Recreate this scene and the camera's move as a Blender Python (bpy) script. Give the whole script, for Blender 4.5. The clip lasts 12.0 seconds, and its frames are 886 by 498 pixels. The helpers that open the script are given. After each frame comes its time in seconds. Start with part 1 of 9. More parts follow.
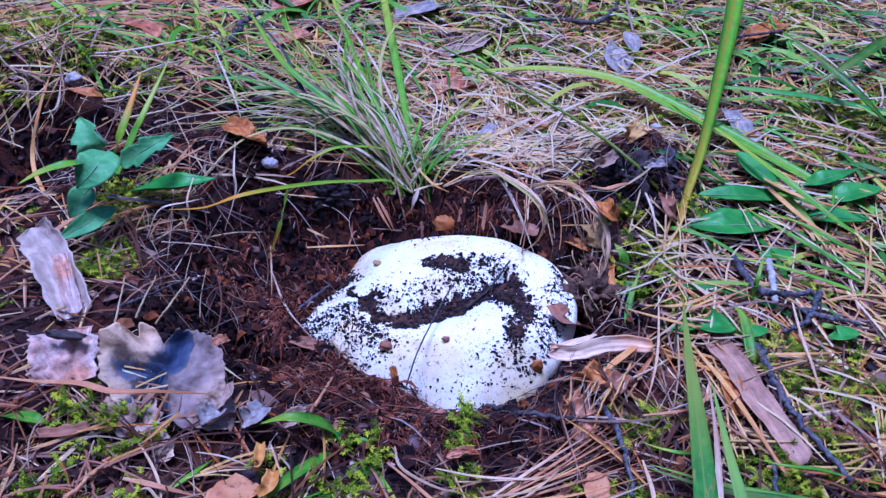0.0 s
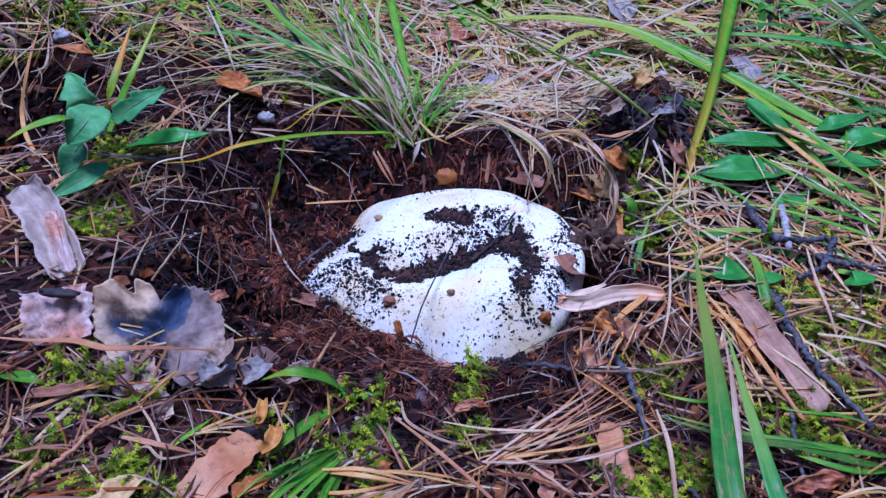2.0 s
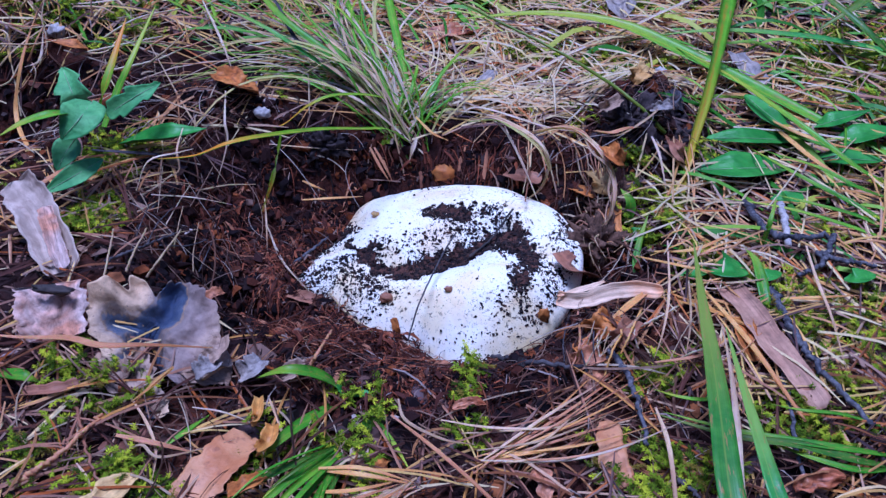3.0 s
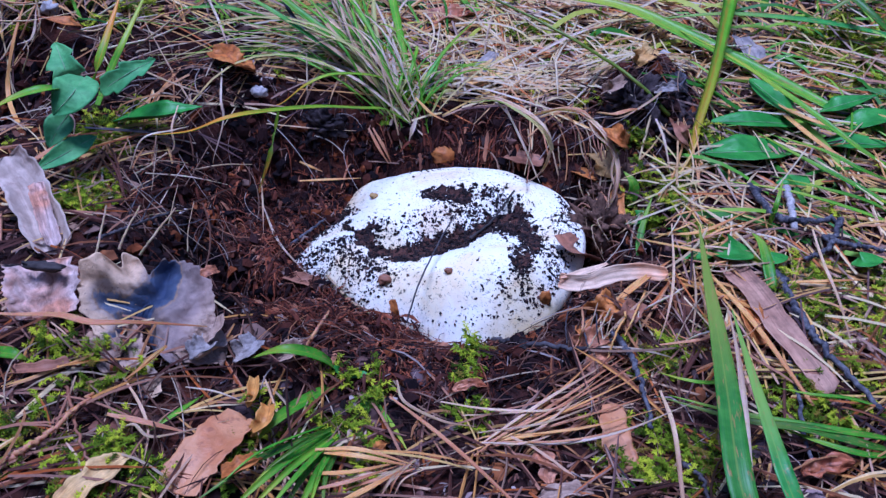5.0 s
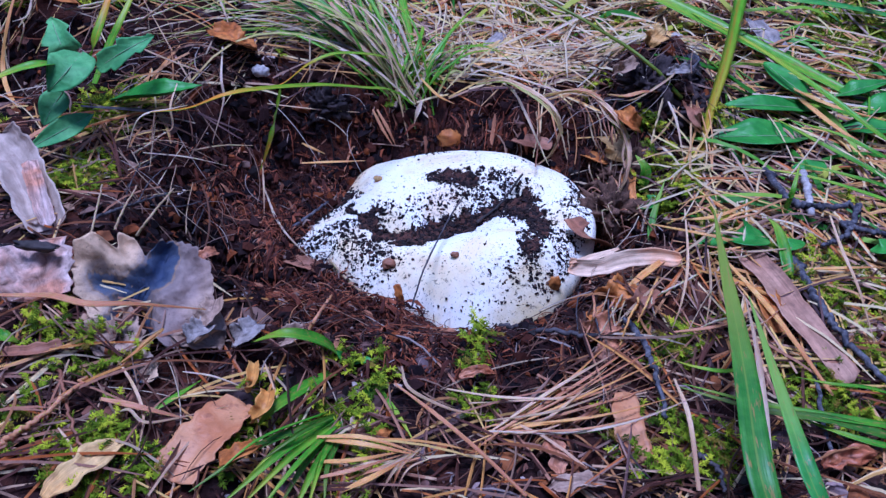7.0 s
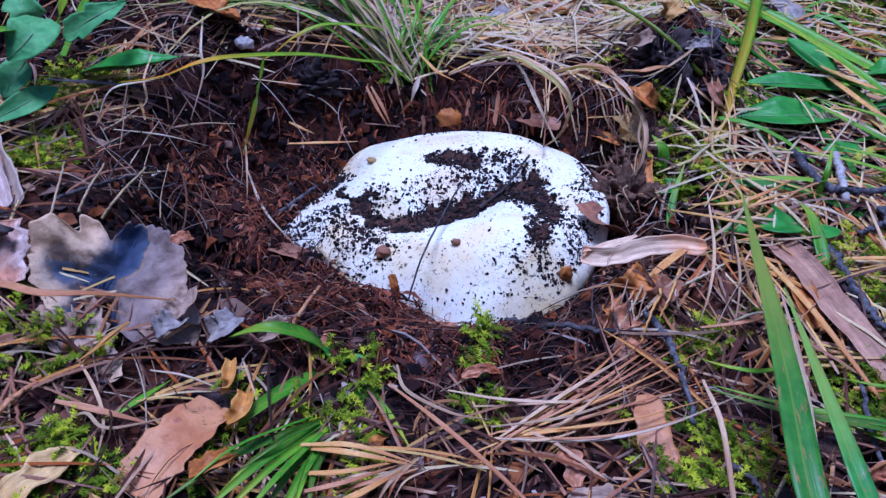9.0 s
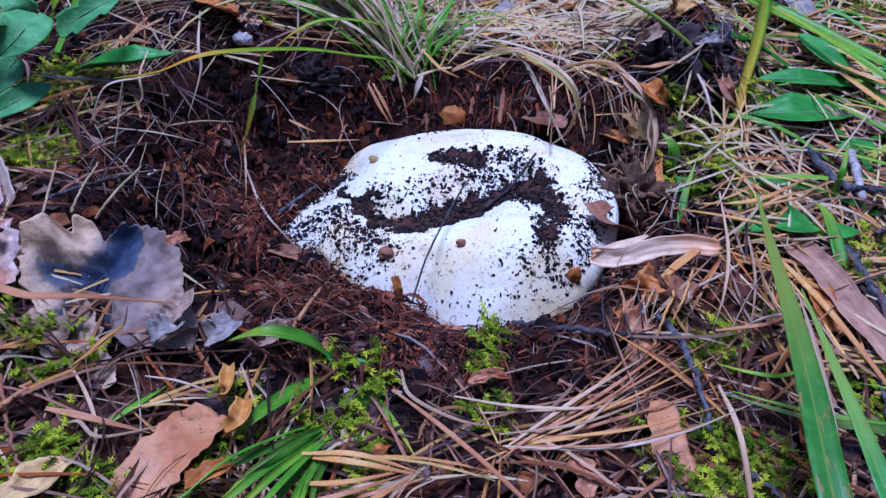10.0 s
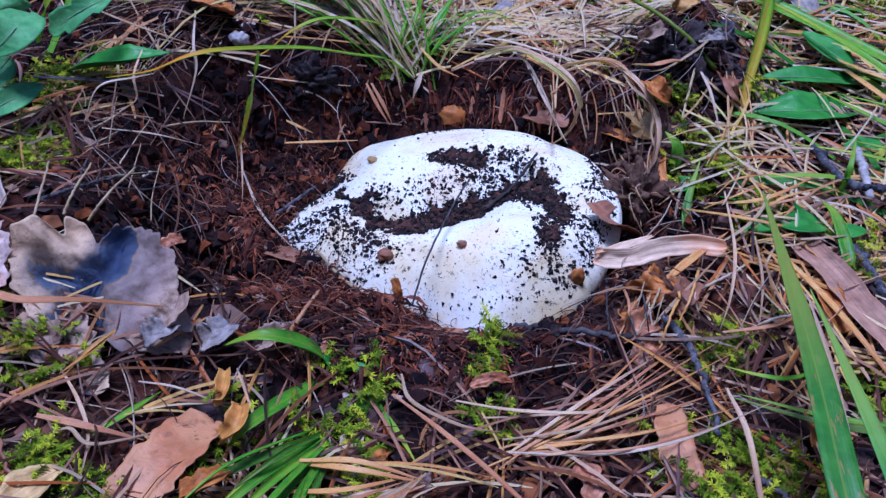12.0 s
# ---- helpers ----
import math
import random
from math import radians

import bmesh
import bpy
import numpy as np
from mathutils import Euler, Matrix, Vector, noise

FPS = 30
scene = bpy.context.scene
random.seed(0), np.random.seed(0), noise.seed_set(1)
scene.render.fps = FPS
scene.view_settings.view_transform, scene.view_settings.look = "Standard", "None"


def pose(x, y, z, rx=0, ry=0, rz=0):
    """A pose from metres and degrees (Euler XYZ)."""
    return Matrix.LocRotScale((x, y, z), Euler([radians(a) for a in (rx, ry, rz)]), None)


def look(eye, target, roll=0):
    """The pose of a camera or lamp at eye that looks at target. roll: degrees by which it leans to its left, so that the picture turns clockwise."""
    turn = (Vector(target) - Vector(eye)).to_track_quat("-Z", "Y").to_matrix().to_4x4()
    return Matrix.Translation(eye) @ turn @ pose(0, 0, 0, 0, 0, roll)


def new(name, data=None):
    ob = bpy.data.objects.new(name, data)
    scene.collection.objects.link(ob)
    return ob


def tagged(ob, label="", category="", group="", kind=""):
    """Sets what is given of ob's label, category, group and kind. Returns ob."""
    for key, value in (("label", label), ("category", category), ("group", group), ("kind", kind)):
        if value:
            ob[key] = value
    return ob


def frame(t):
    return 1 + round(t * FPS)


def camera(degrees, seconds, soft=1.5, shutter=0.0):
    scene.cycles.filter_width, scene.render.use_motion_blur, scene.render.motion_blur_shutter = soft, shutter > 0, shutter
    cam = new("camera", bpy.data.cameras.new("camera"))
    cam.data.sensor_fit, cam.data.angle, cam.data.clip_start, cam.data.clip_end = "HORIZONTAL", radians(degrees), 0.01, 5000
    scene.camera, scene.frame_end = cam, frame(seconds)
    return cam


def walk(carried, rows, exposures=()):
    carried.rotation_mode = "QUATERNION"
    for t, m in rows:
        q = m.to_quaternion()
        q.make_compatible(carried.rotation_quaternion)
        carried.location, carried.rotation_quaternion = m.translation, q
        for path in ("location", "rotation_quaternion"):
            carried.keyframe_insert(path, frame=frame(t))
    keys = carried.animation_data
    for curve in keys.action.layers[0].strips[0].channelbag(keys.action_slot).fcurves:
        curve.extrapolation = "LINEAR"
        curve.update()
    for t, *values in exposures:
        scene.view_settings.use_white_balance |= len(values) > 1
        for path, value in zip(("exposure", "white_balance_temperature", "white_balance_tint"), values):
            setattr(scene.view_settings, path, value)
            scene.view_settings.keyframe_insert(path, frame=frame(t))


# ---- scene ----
cam = camera(49.0, 12.0, soft=1.4)
PATH = [
    (0, (0.00506, -0.35000, 0.32355), (-0.00336, 0.04587, 0.01823), 4.042),
    (0.5, (0.00626, -0.34746, 0.31203), (-0.00336, 0.04437, 0.00159), 3.519),
    (1, (0.00636, -0.34878, 0.31008), (-0.00294, 0.03977, -0.00448), 3.099),
    (1.5, (0.00484, -0.34900, 0.30944), (-0.00403, 0.03850, -0.00642), 2.923),
    (2, (0.00394, -0.34505, 0.30707), (-0.00362, 0.04165, -0.00980), 3.030),
    (2.5, (0.00407, -0.34392, 0.30655), (-0.00197, 0.04219, -0.01108), 3.152),
    (3, (0.00308, -0.34256, 0.30457), (-0.00219, 0.04339, -0.01326), 3.312),
    (5, (0.00134, -0.34007, 0.29291), (-0.00144, 0.04478, -0.02628), 3.944),
    (5.5, (-0.00033, -0.33874, 0.28859), (-0.00305, 0.04541, -0.03144), 4.039),
    (6, (0.00041, -0.33591, 0.28770), (-0.00207, 0.04856, -0.03196), 4.274),
    (6.5, (-0.00025, -0.33279, 0.28345), (-0.00263, 0.05057, -0.03754), 4.327),
    (7, (-0.00107, -0.33257, 0.28051), (-0.00377, 0.05015, -0.04122), 4.346),
    (9, (-0.00313, -0.30459, 0.25066), (-0.00290, 0.07763, -0.07169), 4.821),
    (9.5, (-0.00524, -0.29908, 0.24636), (-0.00535, 0.08361, -0.07542), 4.780),
    (10, (-0.00505, -0.29573, 0.24264), (-0.00480, 0.08697, -0.07914), 4.745),
    (10.5, (-0.00544, -0.29433, 0.23690), (-0.00566, 0.08822, -0.08506), 4.606),
    (11, (-0.00645, -0.29330, 0.23688), (-0.00485, 0.08954, -0.08473), 4.733),
    (11.5, (-0.00760, -0.29218, 0.23592), (-0.00810, 0.09144, -0.08476), 4.459),
    (12, (-0.00557, -0.29061, 0.23711), (-0.00491, 0.09335, -0.08317), 4.543),
]
walk(cam, [(t, look(eye, target, roll)) for t, eye, target, roll in PATH],
     exposures=[(0.0, 0.27, 4000.0, 36.0), (1.0, 0.09, 4170.0, 29.0), (6.0, 0.09, 4160.0, 28.5), (12.0, 0.03, 4250.0, 26.5)])

# ---- light: open shade under a bright, thinly clouded sky ----
world = bpy.data.worlds.new("sky")
scene.world = world
world.use_nodes = True
wn = world.node_tree.nodes
sky = wn.new("ShaderNodeTexSky")
sky.sky_type = "NISHITA"
sky.sun_disc = False
sky.sun_elevation = radians(81)
sky.sun_rotation = radians(321)
sky.air_density, sky.dust_density, sky.ozone_density = 1.0, 1.0, 2.0
world.node_tree.links.new(sky.outputs[0], wn["Background"].inputs[0])
wn["Background"].inputs[1].default_value = 0.10

sun = new("sun", bpy.data.lights.new("sun", "SUN"))
sun.data.energy = 3.4
sun.data.angle = radians(22)
sun.data.color = (1.0, 0.94, 0.86)
sun.matrix_world = look((-0.16, 0.10, 1.2), (0, 0.05, 0))


# ---- materials ----
def node_material(name, rough=0.7, spec=0.3):
    mat = bpy.data.materials.new(name)
    mat.use_nodes = True
    nt = mat.node_tree
    bsdf = nt.nodes["Principled BSDF"]
    bsdf.inputs["Roughness"].default_value = rough
    bsdf.inputs["Specular IOR Level"].default_value = spec
    return mat, nt, bsdf


def add(nt, kind, **values):
    node = nt.nodes.new(kind)
    for key, value in values.items():
        node.inputs[key.replace("_", " ")].default_value = value
    return node


def ramp(nt, source, stops):
    node = nt.nodes.new("ShaderNodeValToRGB")
    while len(node.color_ramp.elements) < len(stops):
        node.color_ramp.elements.new(0.5)
    for element, (pos, colour) in zip(node.color_ramp.elements, stops):
        element.position = pos
        element.color = (*colour, 1)
    nt.links.new(source, node.inputs[0])
    return node.outputs[0]


def texture(nt, scale, detail=4.0, rough=0.6, distortion=0.0, stretch=None):
    """Noise in object space, scale in cycles per metre."""
    node = add(nt, "ShaderNodeTexNoise", Scale=scale, Detail=detail, Roughness=rough, Distortion=distortion)
    coords = nt.nodes.new("ShaderNodeTexCoord").outputs["Object"]
    if stretch:
        mapping = nt.nodes.new("ShaderNodeMapping")
        mapping.inputs["Scale"].default_value = stretch
        nt.links.new(coords, mapping.inputs[0])
        coords = mapping.outputs[0]
    nt.links.new(coords, node.inputs["Vector"])
    return node.outputs["Fac"]


def mix(nt, fac, a, b, mode="MIX"):
    node = nt.nodes.new("ShaderNodeMix")
    node.data_type, node.blend_type = "RGBA", mode
    for socket, value in ((node.inputs[0], fac), (node.inputs[6], a), (node.inputs[7], b)):
        if isinstance(value, bpy.types.NodeSocket):
            nt.links.new(value, socket)
        elif isinstance(value, tuple):
            socket.default_value = (*value, 1)
        else:
            socket.default_value = value
    return node.outputs[2]


def bump_map(nt, bsdf, height, strength=0.5, distance=0.001):
    node = add(nt, "ShaderNodeBump", Strength=strength, Distance=distance)
    nt.links.new(height, node.inputs["Height"])
    nt.links.new(node.outputs[0], bsdf.inputs["Normal"])


def random_of(nt, island=True):
    if island:
        return nt.nodes.new("ShaderNodeNewGeometry").outputs["Random Per Island"]
    return nt.nodes.new("ShaderNodeObjectInfo").outputs["Random"]


def scatter_material(name, stops, rough=0.7, grain=500.0, amount=0.35, spec=0.3, see_through=0.0, patches=None, island=True):
    """Many small pieces in one mesh: each takes its own tint, with fine grain along it."""
    mat, nt, bsdf = node_material(name, rough, spec)
    base = ramp(nt, random_of(nt, island), stops)
    base.node.color_ramp.interpolation = "CONSTANT"
    if patches:
        where = ramp(nt, texture(nt, 34.0, 4.0, 0.6), [(0.42, (0, 0, 0)), (0.62, (1, 1, 1))])
        base = mix(nt, where, base, patches, "MULTIPLY")
    fine = texture(nt, grain, 3.0)
    colour = mix(nt, amount, base, ramp(nt, fine, [(0.3, (0.25, 0.23, 0.22)), (0.7, (1.0, 1.0, 1.0))]), "MULTIPLY")
    nt.links.new(colour, bsdf.inputs["Base Color"])
    bump_map(nt, bsdf, fine, 0.4, 0.0004)
    if see_through:
        bsdf.inputs["Transmission Weight"].default_value = 0.0
        bsdf.inputs["Subsurface Weight"].default_value = see_through
        bsdf.inputs["Subsurface Scale"].default_value = 0.002
        bsdf.inputs["Subsurface Radius"].default_value = (0.6, 1.0, 0.3)
    return mat


def leaf_material(name, base, second, spots, rough=0.5, spec=0.35, scale=90.0, spot_scale=420.0, spot_amount=0.5, mottle=0.7, streak=None):
    """A leaf or flake: two tones in broad patches, small dark specks and fine relief."""
    mat, nt, bsdf = node_material(name, rough, spec)
    broad = texture(nt, scale, 3.0, 0.55, 0.6)
    colour = mix(nt, ramp(nt, broad, [(0.38, (0, 0, 0)), (0.62, (1, 1, 1))]), base, second)
    specks = ramp(nt, texture(nt, spot_scale, 3.0), [(0.56, (0, 0, 0)), (0.70, (1, 1, 1))])
    scaled = nt.nodes.new("ShaderNodeMath")
    scaled.operation = "MULTIPLY"
    nt.links.new(specks, scaled.inputs[0])
    scaled.inputs[1].default_value = spot_amount
    colour = mix(nt, scaled.outputs[0], colour, spots)
    mottled = ramp(nt, texture(nt, 3.2 * scale, 5.0, 0.65), [(0.30, (0.50, 0.47, 0.45)), (0.62, (1.12, 1.10, 1.08))])
    colour = mix(nt, mottle, colour, mottled, "MULTIPLY")
    relief = texture(nt, 260.0, 5.0)
    if streak:
        # layers and cracks that run along the sheet; u across, v along
        lines = add(nt, "ShaderNodeTexNoise", Scale=1.0, Detail=5.0, Roughness=0.65, Distortion=0.8)
        along = nt.nodes.new("ShaderNodeMapping")
        along.inputs["Scale"].default_value = (streak[0], streak[1], 1.0)
        nt.links.new(nt.nodes.new("ShaderNodeTexCoord").outputs["UV"], along.inputs[0])
        nt.links.new(along.outputs[0], lines.inputs["Vector"])
        tones = ramp(nt, lines.outputs["Fac"], [(0.30, (0.22, 0.17, 0.16)), (0.44, (0.72, 0.66, 0.62)), (0.56, (1.05, 1.0, 0.98)), (0.70, (1.40, 1.30, 1.26))])
        colour = mix(nt, streak[2], colour, tones, "MULTIPLY")
        relief = mix(nt, 0.6, relief, lines.outputs["Fac"])
    nt.links.new(colour, bsdf.inputs["Base Color"])
    bump_map(nt, bsdf, relief, 0.7, 0.0010)
    return mat


def grass_material(name, base, second, tip, rough=0.42, stripe=None):
    """Living blade: fine ribs along it, blotches, and a tip that yellows; u across and v along the blade."""
    mat, nt, bsdf = node_material(name, rough, 0.28)
    uv = nt.nodes.new("ShaderNodeTexCoord").outputs["UV"]
    split = nt.nodes.new("ShaderNodeSeparateXYZ")
    nt.links.new(uv, split.inputs[0])
    blotch = texture(nt, 130.0, 4.0)
    colour = mix(nt, ramp(nt, blotch, [(0.35, (0, 0, 0)), (0.65, (1, 1, 1))]), base, second)
    colour = mix(nt, ramp(nt, split.outputs[1], [(0.50, (0, 0, 0)), (0.75, (1, 1, 1))]), colour, tip)
    streak = add(nt, "ShaderNodeTexNoise", Scale=1.0, Detail=3.0, Roughness=0.6)
    along = nt.nodes.new("ShaderNodeMapping")
    along.inputs["Scale"].default_value = (4.5, 16.0, 1.0)
    nt.links.new(uv, along.inputs[0])
    nt.links.new(along.outputs[0], streak.inputs["Vector"])
    rust = ramp(nt, streak.outputs["Fac"], [(0.585, (0, 0, 0)), (0.64, (0.8, 0.8, 0.8))])
    colour = mix(nt, rust, colour, (0.30, 0.17, 0.05))
    keel = ramp(nt, split.outputs[0], [(0.44, (0, 0, 0)), (0.485, (0.55, 0.55, 0.55)), (0.515, (0.55, 0.55, 0.55)), (0.56, (0, 0, 0))])
    if stripe:
        # a broad withered streak down the blade's middle, broken along it
        keel = ramp(nt, split.outputs[0], [(0.34, (0, 0, 0)), (0.46, (0.65, 0.65, 0.65)), (0.56, (0.65, 0.65, 0.65)), (0.70, (0, 0, 0))])
        keel = mix(nt, 1.0, keel, ramp(nt, blotch, [(0.36, (0.15, 0.15, 0.15)), (0.56, (1, 1, 1))]), "MULTIPLY")
    colour = mix(nt, keel, colour, stripe or tip)
    ribs = nt.nodes.new("ShaderNodeTexWave")
    ribs.inputs["Scale"].default_value = 3.5
    nt.links.new(uv, ribs.inputs["Vector"])
    shade = mix(nt, 0.2, colour, ramp(nt, ribs.outputs["Fac"], [(0.0, (0.55, 0.6, 0.5)), (1.0, (1, 1, 1))]), "MULTIPLY")
    nt.links.new(shade, bsdf.inputs["Base Color"])
    bump_map(nt, bsdf, ribs.outputs["Fac"], 0.12, 0.0002)
    bsdf.inputs["Subsurface Weight"].default_value = 0.25
    bsdf.inputs["Subsurface Scale"].default_value = 0.003
    bsdf.inputs["Subsurface Radius"].default_value = (0.5, 1.0, 0.2)
    return mat


def soil_material():
    mat, nt, bsdf = node_material("humus", 0.9, 0.15)
    coarse, fine = texture(nt, 28.0, 5.0, 0.6), texture(nt, 420.0, 6.0, 0.7)
    colour = ramp(nt, coarse, [(0.32, (0.011, 0.007, 0.010)), (0.50, (0.042, 0.017, 0.015)), (0.68, (0.120, 0.036, 0.019))])
    colour = mix(nt, 0.6, colour, ramp(nt, fine, [(0.3, (0.25, 0.22, 0.2)), (0.7, (1.4, 1.25, 1.1))]), "MULTIPLY")
    # away from the hollow the humus is grown over with moss and strewn with needles
    far = nt.nodes.new("ShaderNodeVectorMath")
    far.operation = "LENGTH"
    nt.links.new(nt.nodes.new("ShaderNodeTexCoord").outputs["Object"], far.inputs[0])
    grown = ramp(nt, texture(nt, 9.0, 6.0, 0.7), [(0.36, (0.07, 0.12, 0.010)), (0.48, (0.09, 0.050, 0.032)), (0.64, (0.22, 0.14, 0.075))])
    grown = mix(nt, 0.8, grown, ramp(nt, texture(nt, 160.0, 6.0, 0.8), [(0.36, (0.08, 0.07, 0.06)), (0.62, (1.3, 1.25, 1.2))]), "MULTIPLY")
    colour = mix(nt, ramp(nt, far.outputs["Value"], [(0.36, (0, 0, 0)), (0.58, (1, 1, 1))]), colour, grown)
    nt.links.new(colour, bsdf.inputs["Base Color"])
    bump_map(nt, bsdf, fine, 1.0, 0.002)
    return mat


def mushroom_material():
    """White skin: faint cream and ochre blushes, a fine felt, and soil rubbed into it in smears."""
    mat, nt, bsdf = node_material("mushroom_skin", 0.62, 0.25)
    blush = ramp(nt, texture(nt, 42.0, 3.0, 0.5, 0.4), [(0.44, (0.92, 0.845, 0.73)), (0.58, (0.88, 0.76, 0.54)), (0.76, (0.66, 0.46, 0.25))])
    where = ramp(nt, texture(nt, 36.0, 3.0, 0.6), [(0.40, (0.0, 0.0, 0.0)), (0.60, (1.0, 1.0, 1.0))])
    smear = ramp(nt, texture(nt, 460.0, 5.0, 0.7), [(0.585, (0, 0, 0)), (0.62, (0.95, 0.95, 0.95))])
    dust = ramp(nt, texture(nt, 900.0, 3.0, 0.7), [(0.615, (0, 0, 0)), (0.675, (0.75, 0.75, 0.75))])
    film = ramp(nt, texture(nt, 75.0, 4.0, 0.6), [(0.60, (0, 0, 0)), (0.80, (0.22, 0.22, 0.22))])
    colour = mix(nt, ramp(nt, texture(nt, 24.0, 4.0, 0.6, 0.8), [(0.50, (0, 0, 0)), (0.68, (0.7, 0.7, 0.7))]), blush, (0.74, 0.55, 0.29))
    colour = mix(nt, film, colour, (0.40, 0.36, 0.34))
    for centre, reach, most, tone in (((0.044, -0.026, -0.014), 0.034, 0.85, (0.50, 0.35, 0.13)), ((0.010, 0.004, 0.000), 0.012, 0.7, (0.86, 0.62, 0.28)),
                                      ((-0.008, 0.052, -0.012), 0.016, 0.45, (0.68, 0.46, 0.30))):
        away = nt.nodes.new("ShaderNodeVectorMath")
        away.operation = "DISTANCE"
        nt.links.new(nt.nodes.new("ShaderNodeTexCoord").outputs["Object"], away.inputs[0])
        away.inputs[1].default_value = centre
        ragged = add(nt, "ShaderNodeMath")
        ragged.operation = "MULTIPLY_ADD"
        nt.links.new(texture(nt, 110.0, 4.0, 0.6), ragged.inputs[0])
        ragged.inputs[1].default_value = 0.022
        nt.links.new(away.outputs["Value"], ragged.inputs[2])
        colour = mix(nt, ramp(nt, ragged.outputs[0], [(0.011 + 0.3 * reach, (most, most, most)), (0.011 + reach, (0, 0, 0))]), colour, tone)
    colour = mix(nt, dust, colour, (0.16, 0.11, 0.085))
    colour = mix(nt, mix(nt, 1.0, smear, where, "MULTIPLY"), colour, (0.050, 0.032, 0.026))
    nt.links.new(colour, bsdf.inputs["Base Color"])
    bsdf.inputs["Subsurface Weight"].default_value = 0.15
    bsdf.inputs["Subsurface Scale"].default_value = 0.004
    bsdf.inputs["Subsurface Radius"].default_value = (1.0, 0.8, 0.6)
    bump_map(nt, bsdf, texture(nt, 330.0, 5.0), 0.35, 0.0008)
    return mat


SOIL = soil_material()
SKIN = mushroom_material()
NEEDLE = scatter_material("straw_needles", [
    (0.00, (0.74, 0.38, 0.12)), (0.12, (0.80, 0.42, 0.19)), (0.24, (0.46, 0.28, 0.21)), (0.34, (0.90, 0.60, 0.18)), (0.47, (0.95, 0.74, 0.40)), (0.59, (0.66, 0.22, 0.06)),
    (0.66, (0.20, 0.11, 0.10)), (0.74, (0.66, 0.40, 0.26)), (0.82, (0.84, 0.50, 0.15)), (0.93, (0.08, 0.048, 0.052))], 0.4, 700.0, 0.3, 0.4)
OLD_NEEDLE = scatter_material("weathered_needles", [
    (0.00, (0.32, 0.12, 0.05)), (0.14, (0.56, 0.27, 0.16)), (0.26, (0.15, 0.060, 0.045)), (0.40, (0.80, 0.38, 0.09)), (0.48, (0.86, 0.56, 0.34)),
    (0.55, (0.50, 0.14, 0.03)), (0.63, (0.10, 0.040, 0.030)), (0.78, (0.42, 0.22, 0.15)), (0.86, (0.05, 0.024, 0.022))], 0.4, 700.0, 0.35, 0.4)
STRAW = scatter_material("dry_straw", [
    (0.0, (0.66, 0.47, 0.27)), (0.3, (0.42, 0.28, 0.21)), (0.6, (0.74, 0.60, 0.44)), (0.85, (0.46, 0.36, 0.12))], 0.6, 500.0, 0.4)
MOSS = scatter_material("moss", [
    (0.0, (0.110, 0.160, 0.003)), (0.22, (0.20, 0.27, 0.004)), (0.46, (0.36, 0.42, 0.005)), (0.62, (0.050, 0.080, 0.003)), (0.76, (0.52, 0.54, 0.008)), (0.92, (0.24, 0.17, 0.02))], 0.7, 300.0, 0.3, 0.08)
CRUMB = scatter_material("soil_crumb", [
    (0.0, (0.013, 0.007, 0.009)), (0.45, (0.034, 0.013, 0.012)), (0.72, (0.080, 0.023, 0.013)), (0.92, (0.28, 0.078, 0.022))], 0.9, 900.0, 0.5, 0.15, 0.0, (0.45, 0.40, 0.45))
CLOD = scatter_material("soil_clod", [
    (0.0, (0.026, 0.014, 0.014)), (0.4, (0.050, 0.022, 0.017)), (0.7, (0.100, 0.034, 0.019)), (0.9, (0.22, 0.068, 0.025))], 0.9, 500.0, 0.6, 0.12, island=False)
DARK_CRUMB = scatter_material("black_soil_crumb", [
    (0.0, (0.020, 0.014, 0.015)), (0.5, (0.040, 0.026, 0.024)), (0.85, (0.090, 0.044, 0.032))], 0.9, 900.0, 0.4, 0.15)
FIBRE = scatter_material("rotten_fibre", [
    (0.0, (0.050, 0.016, 0.013)), (0.40, (0.15, 0.040, 0.021)), (0.70, (0.30, 0.080, 0.032)), (0.92, (0.38, 0.17, 0.095))], 0.8, 700.0, 0.4, 0.2, 0.0, (0.28, 0.24, 0.26))
FLAKE = scatter_material("bark_chip", [
    (0.0, (0.07, 0.030, 0.022)), (0.22, (0.22, 0.085, 0.05)), (0.45, (0.20, 0.11, 0.08)), (0.54, (0.40, 0.27, 0.25)), (0.62, (0.13, 0.08, 0.08)), (0.76, (0.34, 0.11, 0.03)), (0.93, (0.50, 0.30, 0.19))], 0.75, 260.0, 0.5)
LOOSE_FLAKE = scatter_material("loose_bark_chip", [
    (0.0, (0.07, 0.030, 0.022)), (0.22, (0.22, 0.085, 0.05)), (0.45, (0.20, 0.11, 0.08)), (0.54, (0.40, 0.27, 0.25)), (0.62, (0.13, 0.08, 0.08)), (0.76, (0.34, 0.11, 0.03)), (0.93, (0.50, 0.30, 0.19))], 0.75, 260.0, 0.5, island=False)
THINGRASS = scatter_material("thin_grass", [
    (0.0, (0.055, 0.18, 0.010)), (0.25, (0.14, 0.32, 0.014)), (0.55, (0.26, 0.42, 0.022)), (0.8, (0.46, 0.46, 0.050))], 0.5, 300.0, 0.2, 0.25)
